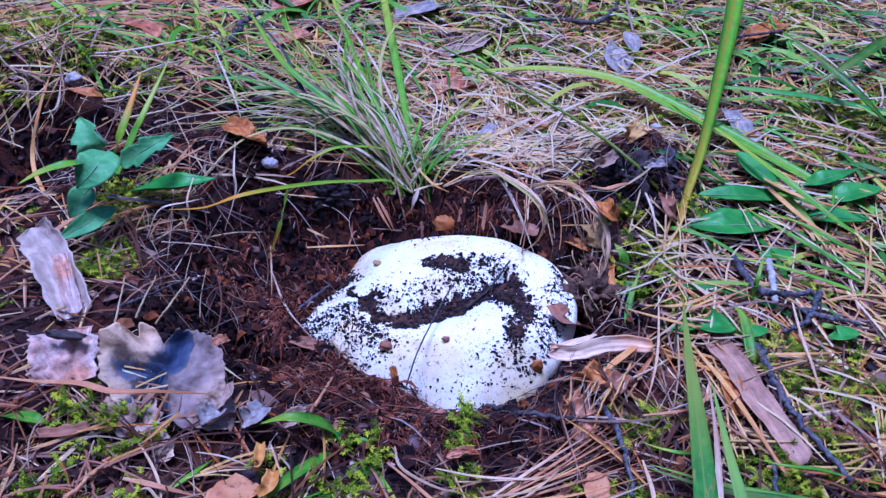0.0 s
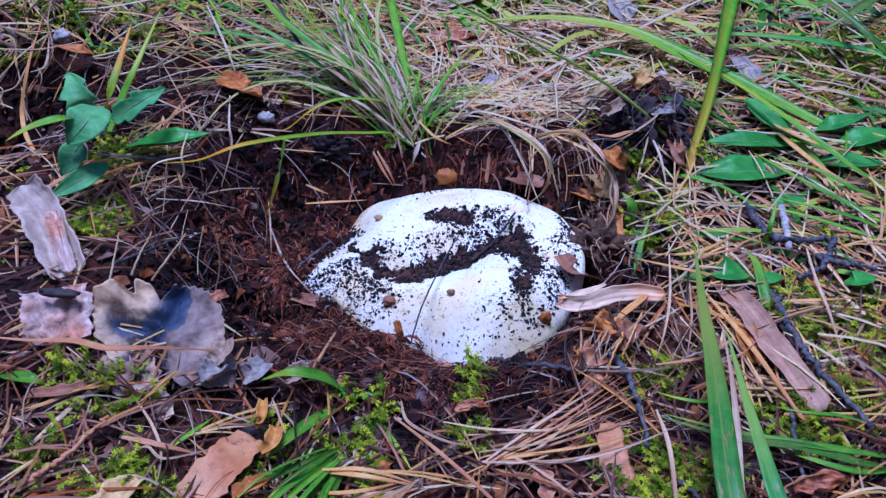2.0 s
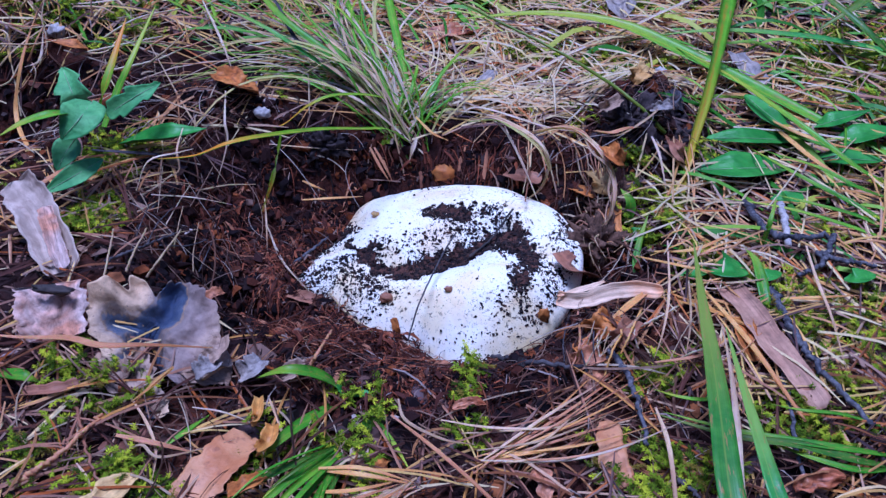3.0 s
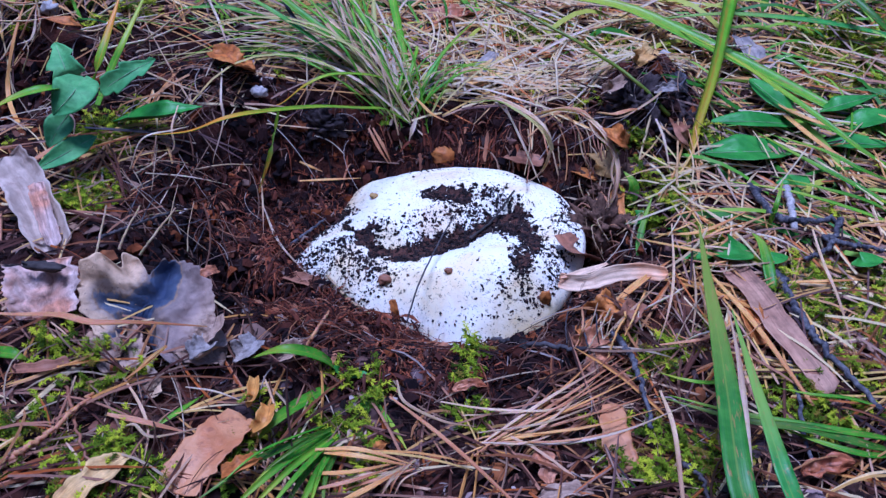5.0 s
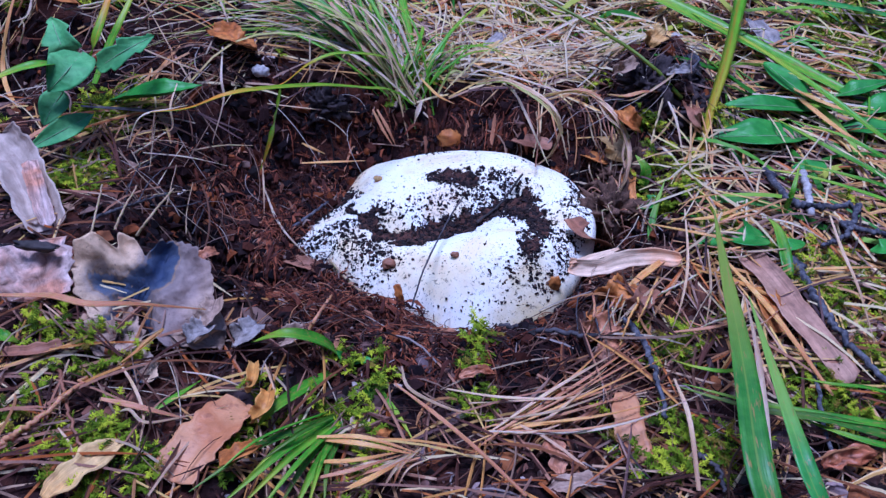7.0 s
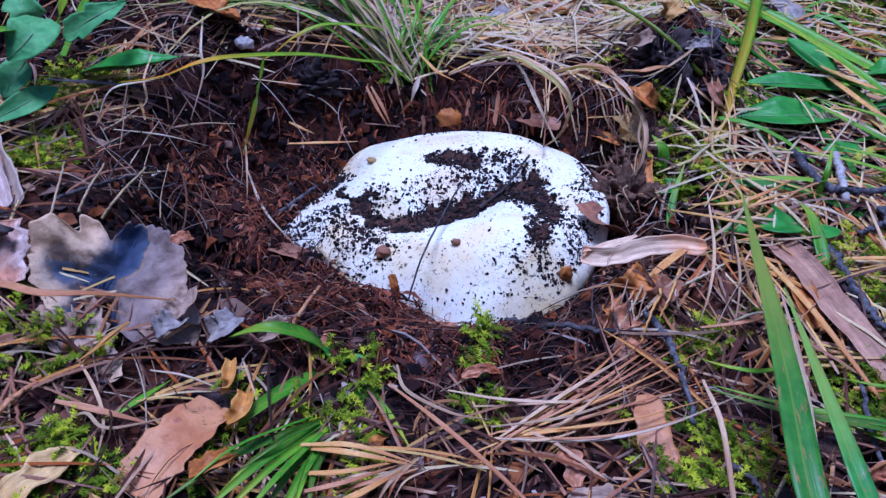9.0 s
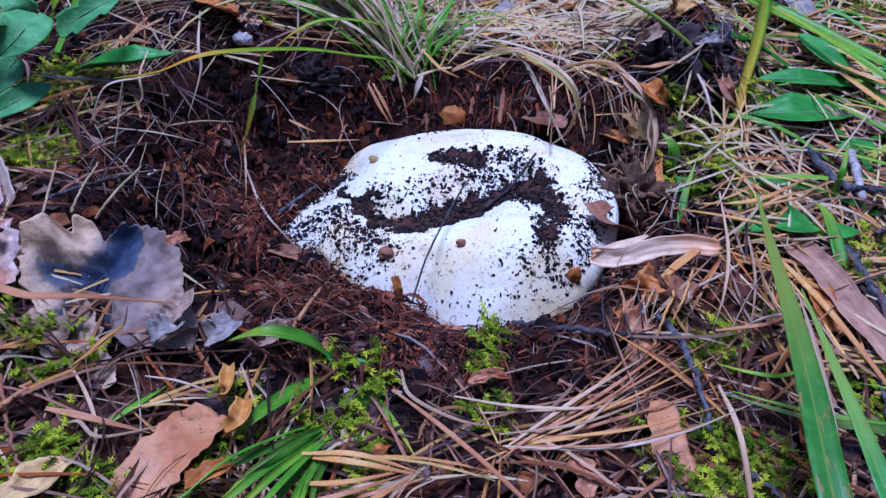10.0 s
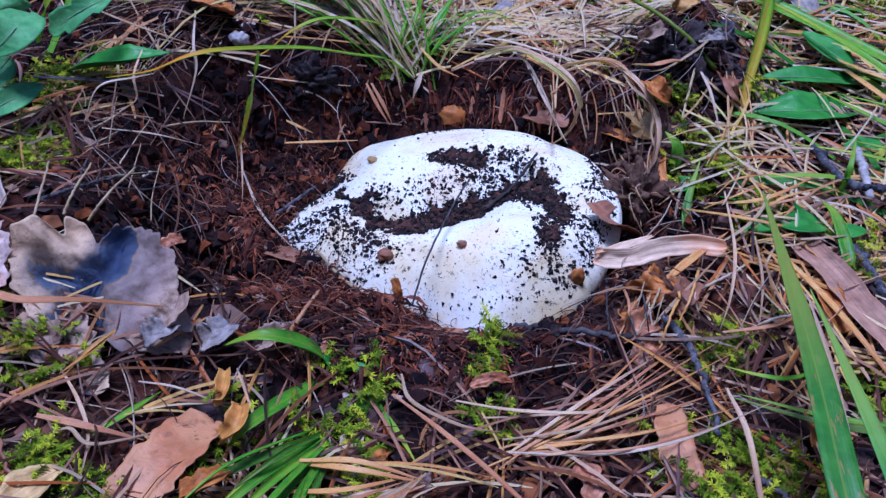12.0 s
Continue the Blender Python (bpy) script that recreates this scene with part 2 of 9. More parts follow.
REDFIBRE = scatter_material("red_fibre", [
    (0.0, (0.045, 0.014, 0.011)), (0.20, (0.23, 0.062, 0.030)), (0.38, (0.10, 0.030, 0.020)), (0.58, (0.50, 0.145, 0.060)), (0.74, (0.13, 0.045, 0.030)), (0.86, (0.56, 0.24, 0.12)), (0.95, (0.46, 0.32, 0.25))], 0.7, 700.0, 0.4, 0.25, 0.0, (0.30, 0.26, 0.28))
ROOTLET = scatter_material("rootlet", [
    (0.0, (0.12, 0.065, 0.05)), (0.4, (0.30, 0.19, 0.15)), (0.7, (0.52, 0.42, 0.36)), (0.9, (0.34, 0.11, 0.05))], 0.7, 700.0, 0.4, 0.2)
BLEACHED = scatter_material("bleached_needle", [
    (0.0, (0.84, 0.62, 0.34)), (0.3, (0.92, 0.74, 0.48)), (0.55, (0.78, 0.48, 0.22)), (0.75, (0.88, 0.70, 0.30)), (0.9, (0.60, 0.42, 0.30))], 0.4, 700.0, 0.3, 0.4)
TANGLE = scatter_material("thin_dry_stem", [
    (0.0, (0.085, 0.040, 0.026)), (0.25, (0.20, 0.095, 0.060)), (0.5, (0.38, 0.23, 0.15)), (0.68, (0.60, 0.44, 0.28)), (0.82, (0.56, 0.26, 0.10)), (0.93, (0.70, 0.54, 0.38))], 0.5, 700.0, 0.4, 0.3)
DEBRIS = scatter_material("fine_debris", [
    (0.0, (0.018, 0.011, 0.010)), (0.4, (0.055, 0.030, 0.026)), (0.65, (0.18, 0.09, 0.07)), (0.85, (0.34, 0.20, 0.14)), (0.95, (0.46, 0.36, 0.32))], 0.7, 700.0, 0.4, 0.25)


# dark mottled green for the unseen ring wall that cuts low sky light
SKY_BLOCK = leaf_material("sky_block_green", (0.030, 0.045, 0.018), (0.060, 0.075, 0.030), (0.015, 0.014, 0.010), 0.8, 0.1, 0.35, 1.6, 0.8, 0.9)
CAPSOIL = leaf_material("cap_soil", (0.030, 0.017, 0.016), (0.110, 0.048, 0.034), (0.012, 0.009, 0.009), 0.9, 0.15, 150.0, 700.0, 0.7, 0.9)


def oak_material():
    """Dead oak leaf: beige rims and a blue-black stain; u is the distance from the stain's line, v runs across the leaf."""
    mat, nt, bsdf = node_material("dead_oak_leaf", 0.5, 0.35)
    split = nt.nodes.new("ShaderNodeSeparateXYZ")
    nt.links.new(nt.nodes.new("ShaderNodeTexCoord").outputs["UV"], split.inputs[0])
    wander = add(nt, "ShaderNodeMath")
    wander.operation = "MULTIPLY_ADD"
    nt.links.new(texture(nt, 85.0, 8.0, 0.62, 0.9), wander.inputs[0])
    wander.inputs[1].default_value = 0.42
    nt.links.new(split.outputs[0], wander.inputs[2])
    beige = ramp(nt, wander.outputs[0], [(0.24, (0.028, 0.040, 0.090)), (0.36, (0.070, 0.088, 0.145)), (0.42, (0.13, 0.120, 0.140)), (0.445, (0.30, 0.19, 0.11)), (0.47, (0.36, 0.26, 0.20)), (0.55, (0.54, 0.36, 0.22)), (0.74, (0.70, 0.46, 0.27))])
    mauve = ramp(nt, wander.outputs[0], [(0.24, (0.028, 0.040, 0.090)), (0.36, (0.075, 0.088, 0.135)), (0.385, (0.34, 0.21, 0.12)), (0.42, (0.24, 0.175, 0.155)), (0.74, (0.34, 0.23, 0.19)), (0.90, (0.46, 0.31, 0.22))])
    colour = mix(nt, ramp(nt, split.outputs[1], [(0.40, (0, 0, 0)), (0.62, (1, 1, 1))]), beige, mauve)
    colour = mix(nt, 0.55, colour, ramp(nt, texture(nt, 300.0, 5.0, 0.65), [(0.32, (0.55, 0.52, 0.50)), (0.60, (1.08, 1.08, 1.08))]), "MULTIPLY")
    specks = ramp(nt, texture(nt, 700.0, 2.0), [(0.66, (0, 0, 0)), (0.72, (0.7, 0.7, 0.7))])
    colour = mix(nt, specks, colour, (0.12, 0.07, 0.06))
    nt.links.new(colour, bsdf.inputs["Base Color"])
    bump_map(nt, bsdf, texture(nt, 240.0, 8.0, 0.7), 0.9, 0.0014)
    return mat


# ---- mesh tools ----
def smooth(a, b, v):
    u = min(1.0, max(0.0, (v - a) / (b - a)))
    return u * u * (3 - 2 * u)


def bump(x, y, cx, cy, rx, ry):
    return math.exp(-((x - cx) / rx) ** 2 - ((y - cy) / ry) ** 2)


def ground_shape(x, y):
    """Height of the forest floor without its fine roughness."""
    e = ((x + 0.018) / 0.122) ** 2 + ((y - 0.041) / 0.088) ** 2
    depth = 0.036 - 0.008 * smooth(0.0, 0.09, x)
    z = -depth * (1 - smooth(0.45, 1.25, e))
    z += 0.030 * bump(x, y, 0.108, 0.148, 0.028, 0.034)
    z += 0.020 * bump(x, y, -0.125, 0.135, 0.045, 0.040)
    z += 0.028 * bump(x, y, -0.270, 0.225, 0.080, 0.060)
    z -= 0.055 * bump(x, y, -0.275, 0.135, 0.045, 0.035)
    z -= 0.018 * bump(x, y, -0.150, 0.178, 0.040, 0.024)
    z += 0.008 * bump(x, y, -0.160, -0.030, 0.050, 0.040)
    z -= 0.008 * bump(x, y, -0.030, -0.090, 0.050, 0.030)
    z += 0.013 * bump(x, y, -0.034, -0.022, 0.028, 0.012)
    z -= 0.042 * bump(x, y, -0.104, 0.007, 0.019, 0.017)
    z += 0.013 * bump(x, y, 0.066, -0.014, 0.016, 0.020)
    z += 0.012 * smooth(0.45, 1.6, y) * math.sin(3.1 * x + 1.0) + 0.01 * smooth(0.5, 2.0, abs(x)) * math.sin(2.3 * y)
    return z


def ground_z(x, y):
    """The floor with its roughness: broad lumps and crumbly relief, stronger in the dug soil."""
    e = ((x + 0.018) / 0.122) ** 2 + ((y - 0.041) / 0.088) ** 2
    dug = 1 - smooth(0.9, 1.4, e)
    z = ground_shape(x, y)
    z += 0.004 * noise.noise((x * 22, y * 22, 0.3)) * (1 - 0.5 * dug)
    z += 0.0055 * dug * noise.noise((x * 48, y * 48, 7.7))
    z += (0.0020 + 0.0020 * dug) * noise.noise((x * 95, y * 95, 1.7))
    z += (0.0010 + 0.0012 * dug) * noise.noise((x * 240, y * 240, 4.1))
    return z


def mesh_from(name, verts, faces, material, smooth_shade=False):
    me = bpy.data.meshes.new(name)
    me.from_pydata([tuple(v) for v in verts], [], faces)
    me.materials.append(material)
    if smooth_shade:
        me.polygons.foreach_set("use_smooth", [True] * len(me.polygons))
    me.update()
    return me


def part(name, bm, material, parent=None, label="", smooth_shade=True):
    """Links a bmesh as one mesh object under a thing or a part."""
    me = bpy.data.meshes.new(name)
    bm.to_mesh(me)
    bm.free()
    me.materials.append(material)
    if smooth_shade:
        me.polygons.foreach_set("use_smooth", [True] * len(me.polygons))
    ob = new(name, me)
    if parent:
        ob.parent = parent
    return tagged(ob, label)


def glide(points, n):
    """A smooth curve through a few points, as n + 1 places (Catmull-Rom)."""
    pts = [Vector(p) for p in points]
    if len(pts) == 2:
        return [pts[0].lerp(pts[1], i / n) for i in range(n + 1)]
    ext = [2 * pts[0] - pts[1], *pts, 2 * pts[-1] - pts[-2]]
    out = []
    for i in range(n + 1):
        u = i / n * (len(pts) - 1)
        k = min(int(u), len(pts) - 2)
        f = u - k
        a, b, c, d = ext[k:k + 4]
        out.append(0.5 * ((2 * b) + (c - a) * f + (2 * a - 5 * b + 4 * c - d) * f * f + (3 * b - a - 3 * c + d) * f ** 3))
    return out


def add_tube(bm, points, radii, sides=6, rough=0.0, seed=0):
    """A round stalk along points; radii run along it; rough gives knots and bark."""
    rings = []
    for i, p in enumerate(points):
        way = (points[min(i + 1, len(points) - 1)] - points[max(i - 1, 0)]).normalized()
        side = way.cross(Vector((0.13, 0.21, 0.97))).normalized()
        up = side.cross(way)
        r = radii[0] + (radii[1] - radii[0]) * i / (len(points) - 1) if len(radii) == 2 else radii[i]
        ring = []
        for k in range(sides):
            a = 2 * math.pi * k / sides
            rr = r * (1 + rough * noise.noise((i * 0.9 + seed, math.cos(a) * 1.3, math.sin(a) * 1.3)))
            ring.append(bm.verts.new(p + rr * (math.cos(a) * side + math.sin(a) * up)))
        rings.append(ring)
    for a, b in zip(rings, rings[1:]):
        for k in range(sides):
            bm.faces.new((a[k], a[(k + 1) % sides], b[(k + 1) % sides], b[k]))
    bm.faces.new(rings[0][::-1])
    bm.faces.new(rings[-1])


def add_ribbon(bm, points, width, fold=0.25, taper=(0.55, 1.0, 0.04), twist=(0.0, 0.0), thick=0.00025, face_up=(0, 0, 1), peak=0.4, power=1.6):
    """A grass blade: a keeled strip with thickness. taper: width at base, at the middle and at the tip."""
    uv = bm.loops.layers.uv.verify()
    n = len(points) - 1
    rows = []
    for i, p in enumerate(points):
        u = i / n
        way = (points[min(i + 1, n)] - points[max(i - 1, 0)]).normalized()
        side = way.cross(Vector(face_up))
        side = side.normalized() if side.length > 1e-4 else Vector((1, 0, 0))
        side = Matrix.Rotation(radians(twist[0] + (twist[1] - twist[0]) * u), 3, way) @ side
        up = side.cross(way)
        w = taper[0] + (taper[1] - taper[0]) * smooth(0, peak, u) if u < peak else taper[2] + (taper[1] - taper[2]) * (1 - ((u - peak) / (1 - peak)) ** power)
        w *= 0.5 * width
        row = []
        for q, lift in ((-1, fold), (-0.5, 0.35 * fold), (0, 0), (0.5, 0.35 * fold), (1, fold)):
            at = p + q * w * side + lift * w * up
            row.append((bm.verts.new(at), bm.verts.new(at - thick * up), (q + 1) / 2, u))
        rows.append(row)

    def quad(cells, flip, layer):
        vs = [c[layer] for c in cells]
        if flip:
            vs, cells = vs[::-1], cells[::-1]
        f = bm.faces.new(vs)
        for loop, c in zip(f.loops, cells):
            loop[uv].uv = (c[2], c[3])

    for a, b in zip(rows, rows[1:]):
        for k in range(4):
            quad([a[k], a[k + 1], b[k + 1], b[k]], False, 0)
            quad([a[k], a[k + 1], b[k + 1], b[k]], True, 1)
        for k in (0, 4):
            f = bm.faces.new((a[k][0], b[k][0], b[k][1], a[k][1]))
    return rows


# ---- the forest floor: one sheet, fine where the camera looks ----
def build_ground():
    def axis(lo, hi, step, far):
        inner = list(np.arange(lo, hi + step / 2, step))
        out, d, v = [], step, hi
        while v < far:
            d *= 1.35
            v += d
            out.append(v)
        left, d, v = [], step, lo
        while v > -far:
            d *= 1.35
            v -= d
            left.append(v)
        return left[::-1] + inner + out
    xs, ys = axis(-0.40, 0.42, 0.0025, 60), axis(-0.18, 0.52, 0.0025, 60)
    verts = [(x, y, ground_z(x, y)) for y in ys for x in xs]
    w = len(xs)
    faces = [(j * w + i, j * w + i + 1, (j + 1) * w + i + 1, (j + 1) * w + i) for j in range(len(ys) - 1) for i in range(w - 1)]
    ob = new("ground", mesh_from("ground", verts, faces, SOIL, True))
    return tagged(ob, "dark brown humus of a pine forest floor", "ground", kind="structure")


ground = build_ground()


def build_sky_block():
    """Ragged dark wall with thickness, far off all round: unseen, added to block low sky."""
    verts, faces, turns = [], [], 160
    for i in range(turns):
        a = 2 * math.pi * i / turns
        r = 30.0 + 1.5 * noise.noise((math.cos(a) * 6, math.sin(a) * 6, 1.0))
        high = 21.0 + 4.0 * noise.noise((math.cos(a) * 9, math.sin(a) * 9, 2.0)) + 3.0 * noise.noise((math.cos(a) * 30, math.sin(a) * 30, 2.0))
        for grow, z in ((1.0, -0.5), (0.97, 0.5 * high), (1.0, high), (1.06, 0.6 * high), (1.08, -0.5)):
            verts.append((grow * r * math.cos(a), grow * r * math.sin(a), z))
    for i in range(turns):
        k = (i + 1) % turns
        for j in range(5):
            n = (j + 1) % 5
            faces.append((5 * i + j, 5 * i + n, 5 * k + n, 5 * k + j))
    ob = new("backdrop", mesh_from("backdrop", verts, faces, SKY_BLOCK, True))
    return tagged(ob, "unseen dark green wall added round the place to block low sky light", "forest", kind="structure")


build_sky_block()


# ---- the mushroom ----
CAP_X, CAP_Y = -0.003, 0.040
# radius of the cap's outline round its middle, in mm: mean, then cosine and sine terms
CAP_SHAPE = ((68.4, 0.0), (2.5, 6.6), (1.9, -6.0), (-3.9, -0.3), (1.7, 2.7), (-1.4, -0.3), (2.5, 0.1), (-1.4, 0.0), (0.6, -0.2))
GROOVE = [Vector(p) for p in ((-0.054, 0.054), (-0.045, 0.046), (-0.033, 0.036), (-0.020, 0.031), (-0.007, 0.031),
                              (0.005, 0.035), (0.014, 0.044), (0.024, 0.052), (0.034, 0.050), (0.042, 0.036))]
# soil that lies on the cap: x, y, half-width, half-depth, thickness of cover
SOIL_THICK = (
    (0.033, 0.046, 0.0085, 0.017, 0.95), (0.042, 0.029, 0.0065, 0.012, 0.88), (-0.008, 0.069, 0.008, 0.007, 0.70),
    (0.004, 0.070, 0.012, 0.008, 0.90), (0.020, 0.071, 0.010, 0.006, 0.50), (0.024, 0.056, 0.009, 0.011, 0.50),
    (0.036, 0.006, 0.006, 0.009, 0.78), (0.038, -0.004, 0.003, 0.006, 0.55), (-0.064, 0.072, 0.012, 0.010, 0.85),
    (-0.047, 0.044, 0.010, 0.005, 0.62), (-0.050, 0.034, 0.008, 0.006, 0.48), (-0.072, 0.057, 0.008, 0.007, 0.45))
SOIL_THIN = (
    (0.010, 0.055, 0.016, 0.012, 0.36), (0.033, 0.013, 0.005, 0.006, 0.40), (-0.058, 0.028, 0.016, 0.009, 0.34),
    (-0.039, 0.020, 0.012, 0.009, 0.48), (-0.069, 0.035, 0.009, 0.009, 0.42), (-0.028, 0.013, 0.006, 0.005, 0.42),
    (-0.037, 0.007, 0.009, 0.005, 0.36), (-0.014, 0.046, 0.012, 0.009, 0.24), (-0.034, 0.047, 0.014, 0.008, 0.22),
    (0.015, -0.020, 0.030, 0.006, 0.07), (0.026, -0.006, 0.008, 0.006, 0.16), (0.020, -0.014, 0.016, 0.008, 0.05),
    (0.061, 0.045, 0.007, 0.026, 0.34), (0.055, 0.012, 0.008, 0.014, 0.38), (0.049, -0.008, 0.012, 0.010, 0.34))
SHELF = [Vector(p) for p in ((-0.012, 0.074), (0.006, 0.068), (0.020, 0.060), (0.030, 0.052))]


def away_from(line, x, y):
    """Distance to a polyline, and how far along it (0 to 1)."""
    best, along = 9.0, 0.0
    for i, (a, b) in enumerate(zip(line, line[1:])):
        d = b - a
        t = min(1.0, max(0.0, ((x - a.x) * d.x + (y - a.y) * d.y) / d.length_squared))
        dist = math.hypot(x - a.x - t * d.x, y - a.y - t * d.y)
        if dist < best:
            best, along = dist, (i + t) / (len(line) - 1)
    return best, along


def cap_radius(a):
    r = 0.0
    for k, (c, s) in enumerate(CAP_SHAPE):
        r += c * math.cos(k * a) + s * math.sin(k * a)
    return r / 1000


def cap_top(x, y):
    """Height of the cap's upper skin, inside its outline."""
    dx, dy = x - CAP_X, y - CAP_Y
    s = math.hypot(dx, dy) / cap_radius(math.atan2(dy, dx))
    z = -0.0085 + 0.22 * x - (0.014 + 0.005 * smooth(0.2, 0.9, -dy / 0.06)) * s ** 4
    z += 0.007 * bump(x, y, 0.018, 0.004, 0.030, 0.020) + 0.003 * bump(x, y, -0.022, 0.066, 0.026, 0.020)
    dist, along = away_from(GROOVE, x, y)
    z -= (0.0068 * smooth(0.0, 0.25, along) * (1 - 0.6 * smooth(0.72, 1.0, along)) + 0.002) * math.exp(-(dist / 0.0115) ** 2)
    dist, _ = away_from(SHELF, x, y)
    z -= 0.003 * math.exp(-(dist / 0.008) ** 2)
    z += 0.0016 * noise.noise((x * 48, y * 48, 2.0)) + 0.0004 * noise.noise((x * 170, y * 170, 5.0))
    return z


def build_mushroom():
    bm = bmesh.new()
    turns, rings = 180, 64
    rows = []
    for j in range(rings + 1):
        s = j / rings
        row = []
        for i in range(turns):
            a = 2 * math.pi * i / turns
            r = s * cap_radius(a)
            x, y = CAP_X + r * math.cos(a), CAP_Y + r * math.sin(a)
            row.append(bm.verts.new((x, y, cap_top(x, y))))
            if j == 0:
                row = row * turns
                break
        rows.append(row)
    # the rim rolls under and runs down to the stem
    for q, (grow, drop) in enumerate(((1.025, 0.0035), (1.03, 0.0085), (1.0, 0.014), (0.9, 0.018), (0.6, 0.019), (0.25, 0.021))):
        row = []
        for i in range(turns):
            a = 2 * math.pi * i / turns
            r = cap_radius(a)
            edge = cap_top(CAP_X + r * math.cos(a), CAP_Y + r * math.sin(a))
            row.append(bm.verts.new((CAP_X + grow * r * math.cos(a), CAP_Y + grow * r * math.sin(a), edge - drop)))
        rows.append(row)
    for a, b in zip(rows, rows[1:]):
        for i in range(turns):
            k = (i + 1) % turns
            vs = [a[i], b[i], b[k], a[k]]
            if a[i] is a[k]:
                vs = [a[i], b[i], b[k]]
            bm.faces.new(vs)
    bm.faces.new(rows[-1][::-1])
    bmesh.ops.recalc_face_normals(bm, faces=bm.faces)
    thing = new("mushroom")
    tagged(thing, "large white mushroom with folded cap, smeared with black soil", "mushroom")
    part("cap", bm, SKIN, thing)
    bm = bmesh.new()
    low = ground_z(CAP_X, CAP_Y)
    add_tube(bm, glide([(CAP_X, CAP_Y, low - 0.006), (CAP_X, CAP_Y, low + 0.004), (CAP_X, CAP_Y, -0.032)], 8), (0.014, 0.017), 24, 0.1)
    part("stem", bm, SKIN, thing)
    return thing


mushroom = build_mushroom()


# ---- materials of the single things ----
GREEN = grass_material("grass_green", (0.050, 0.175, 0.004), (0.105, 0.285, 0.008), (0.21, 0.33, 0.012))
BRIGHT = grass_material("grass_bright", (0.100, 0.270, 0.006), (0.170, 0.370, 0.010), (0.34, 0.40, 0.02))
YELLOWING = grass_material("grass_yellowing", (0.140, 0.290, 0.005), (0.240, 0.380, 0.008), (0.62, 0.24, 0.012))
BROADGRASS = grass_material("grass_broad", (0.036, 0.140, 0.012), (0.075, 0.220, 0.022), (0.20, 0.26, 0.03))
RUSTY = grass_material("grass_rusty", (0.110, 0.310, 0.006), (0.190, 0.390, 0.008), (0.44, 0.33, 0.012), stripe=(0.42, 0.17, 0.015))
TEAL = grass_material("grass_blue_green", (0.050, 0.210, 0.030), (0.100, 0.320, 0.055), (0.22, 0.35, 0.05))
DEEP = grass_material("grass_deep", (0.036, 0.110, 0.006), (0.075, 0.170, 0.010), (0.13, 0.18, 0.02))
OLIVESTEM = grass_material("olive_stem", (0.12, 0.16, 0.012), (0.20, 0.24, 0.02), (0.24, 0.15, 0.03))
HAY = grass_material("hay", (0.58, 0.36, 0.19), (0.72, 0.50, 0.30), (0.42, 0.24, 0.13), 0.6)
OLIVEHAY = grass_material("olive_hay", (0.34, 0.33, 0.08), (0.50, 0.45, 0.15), (0.48, 0.34, 0.12), 0.55)
GREYHAY = grass_material("grey_hay", (0.36, 0.23, 0.125), (0.52, 0.36, 0.21), (0.34, 0.19, 0.10), 0.55)
ROSEHAY = grass_material("rose_hay", (0.46, 0.19, 0.085), (0.60, 0.29, 0.14), (0.38, 0.14, 0.055), 0.55)
AMBER = grass_material("amber_needle", (0.66, 0.30, 0.07), (0.74, 0.42, 0.13), (0.50, 0.20, 0.06), 0.5)
PALE = grass_material("bleached_straw", (0.52, 0.38, 0.25), (0.68, 0.54, 0.38), (0.46, 0.31, 0.20), 0.6)
HERB = leaf_material("herb_leaf", (0.080, 0.255, 0.070), (0.165, 0.400, 0.125), (0.03, 0.11, 0.04), 0.6, 0.3, 60.0, 380.0, 0.25, 0.5)
BROAD = leaf_material("broad_leaf", (0.042, 0.190, 0.018), (0.085, 0.300, 0.036), (0.04, 0.10, 0.02), 0.42, 0.4, 60.0, 300.0, 0.2, 0.3)
OAK = oak_material()
FLAKY = leaf_material("bark_flake", (0.62, 0.30, 0.18), (0.66, 0.50, 0.44), (0.15, 0.08, 0.07), 0.7, 0.3, 60.0, 300.0, 0.5, streak=(5, 2.5, 0.8))
GREYBARK = leaf_material("grey_bark_flake", (0.36, 0.24, 0.165), (0.48, 0.34, 0.25), (0.18, 0.10, 0.08), 0.7, 0.3, 70.0, 260.0, 0.5, streak=(6, 1.6, 0.7))
PALEBARK = leaf_material("pale_bark_flake", (0.50, 0.38, 0.30), (0.64, 0.51, 0.42), (0.26, 0.16, 0.13), 0.7, 0.25, 60.0, 260.0, 0.4, 0.5, streak=(2.6, 0.8, 0.6))
ROSE = leaf_material("rose_leaf", (0.40, 0.13, 0.050), (0.58, 0.27, 0.14), (0.12, 0.035, 0.02), 0.45, 0.35, 55.0, 220.0, 0.9, 0.9, streak=(4, 4, 0.8))
CREAM = leaf_material("cream_leaf", (0.62, 0.35, 0.10), (0.70, 0.47, 0.18), (0.40, 0.18, 0.05), 0.55, 0.3, 60.0, 240.0, 0.4, streak=(7, 1.5, 0.6))
RUST = leaf_material("rust_leaf", (0.44, 0.14, 0.025), (0.56, 0.22, 0.045), (0.12, 0.04, 0.015), 0.55, 0.3, 90.0, 300.0, 0.5, streak=(4, 4, 0.8))
SALMON = leaf_material("salmon_leaf", (0.48, 0.18, 0.065), (0.58, 0.28, 0.12), (0.16, 0.05, 0.03), 0.5, 0.35, 40.0, 260.0, 0.5, 0.4)
AMBERLEAF = leaf_material("amber_leaf", (0.58, 0.25, 0.04), (0.70, 0.38, 0.09), (0.34, 0.11, 0.03), 0.5, 0.35, 90.0, 300.0, 0.4, 0.5, streak=(5, 1.5, 0.4))
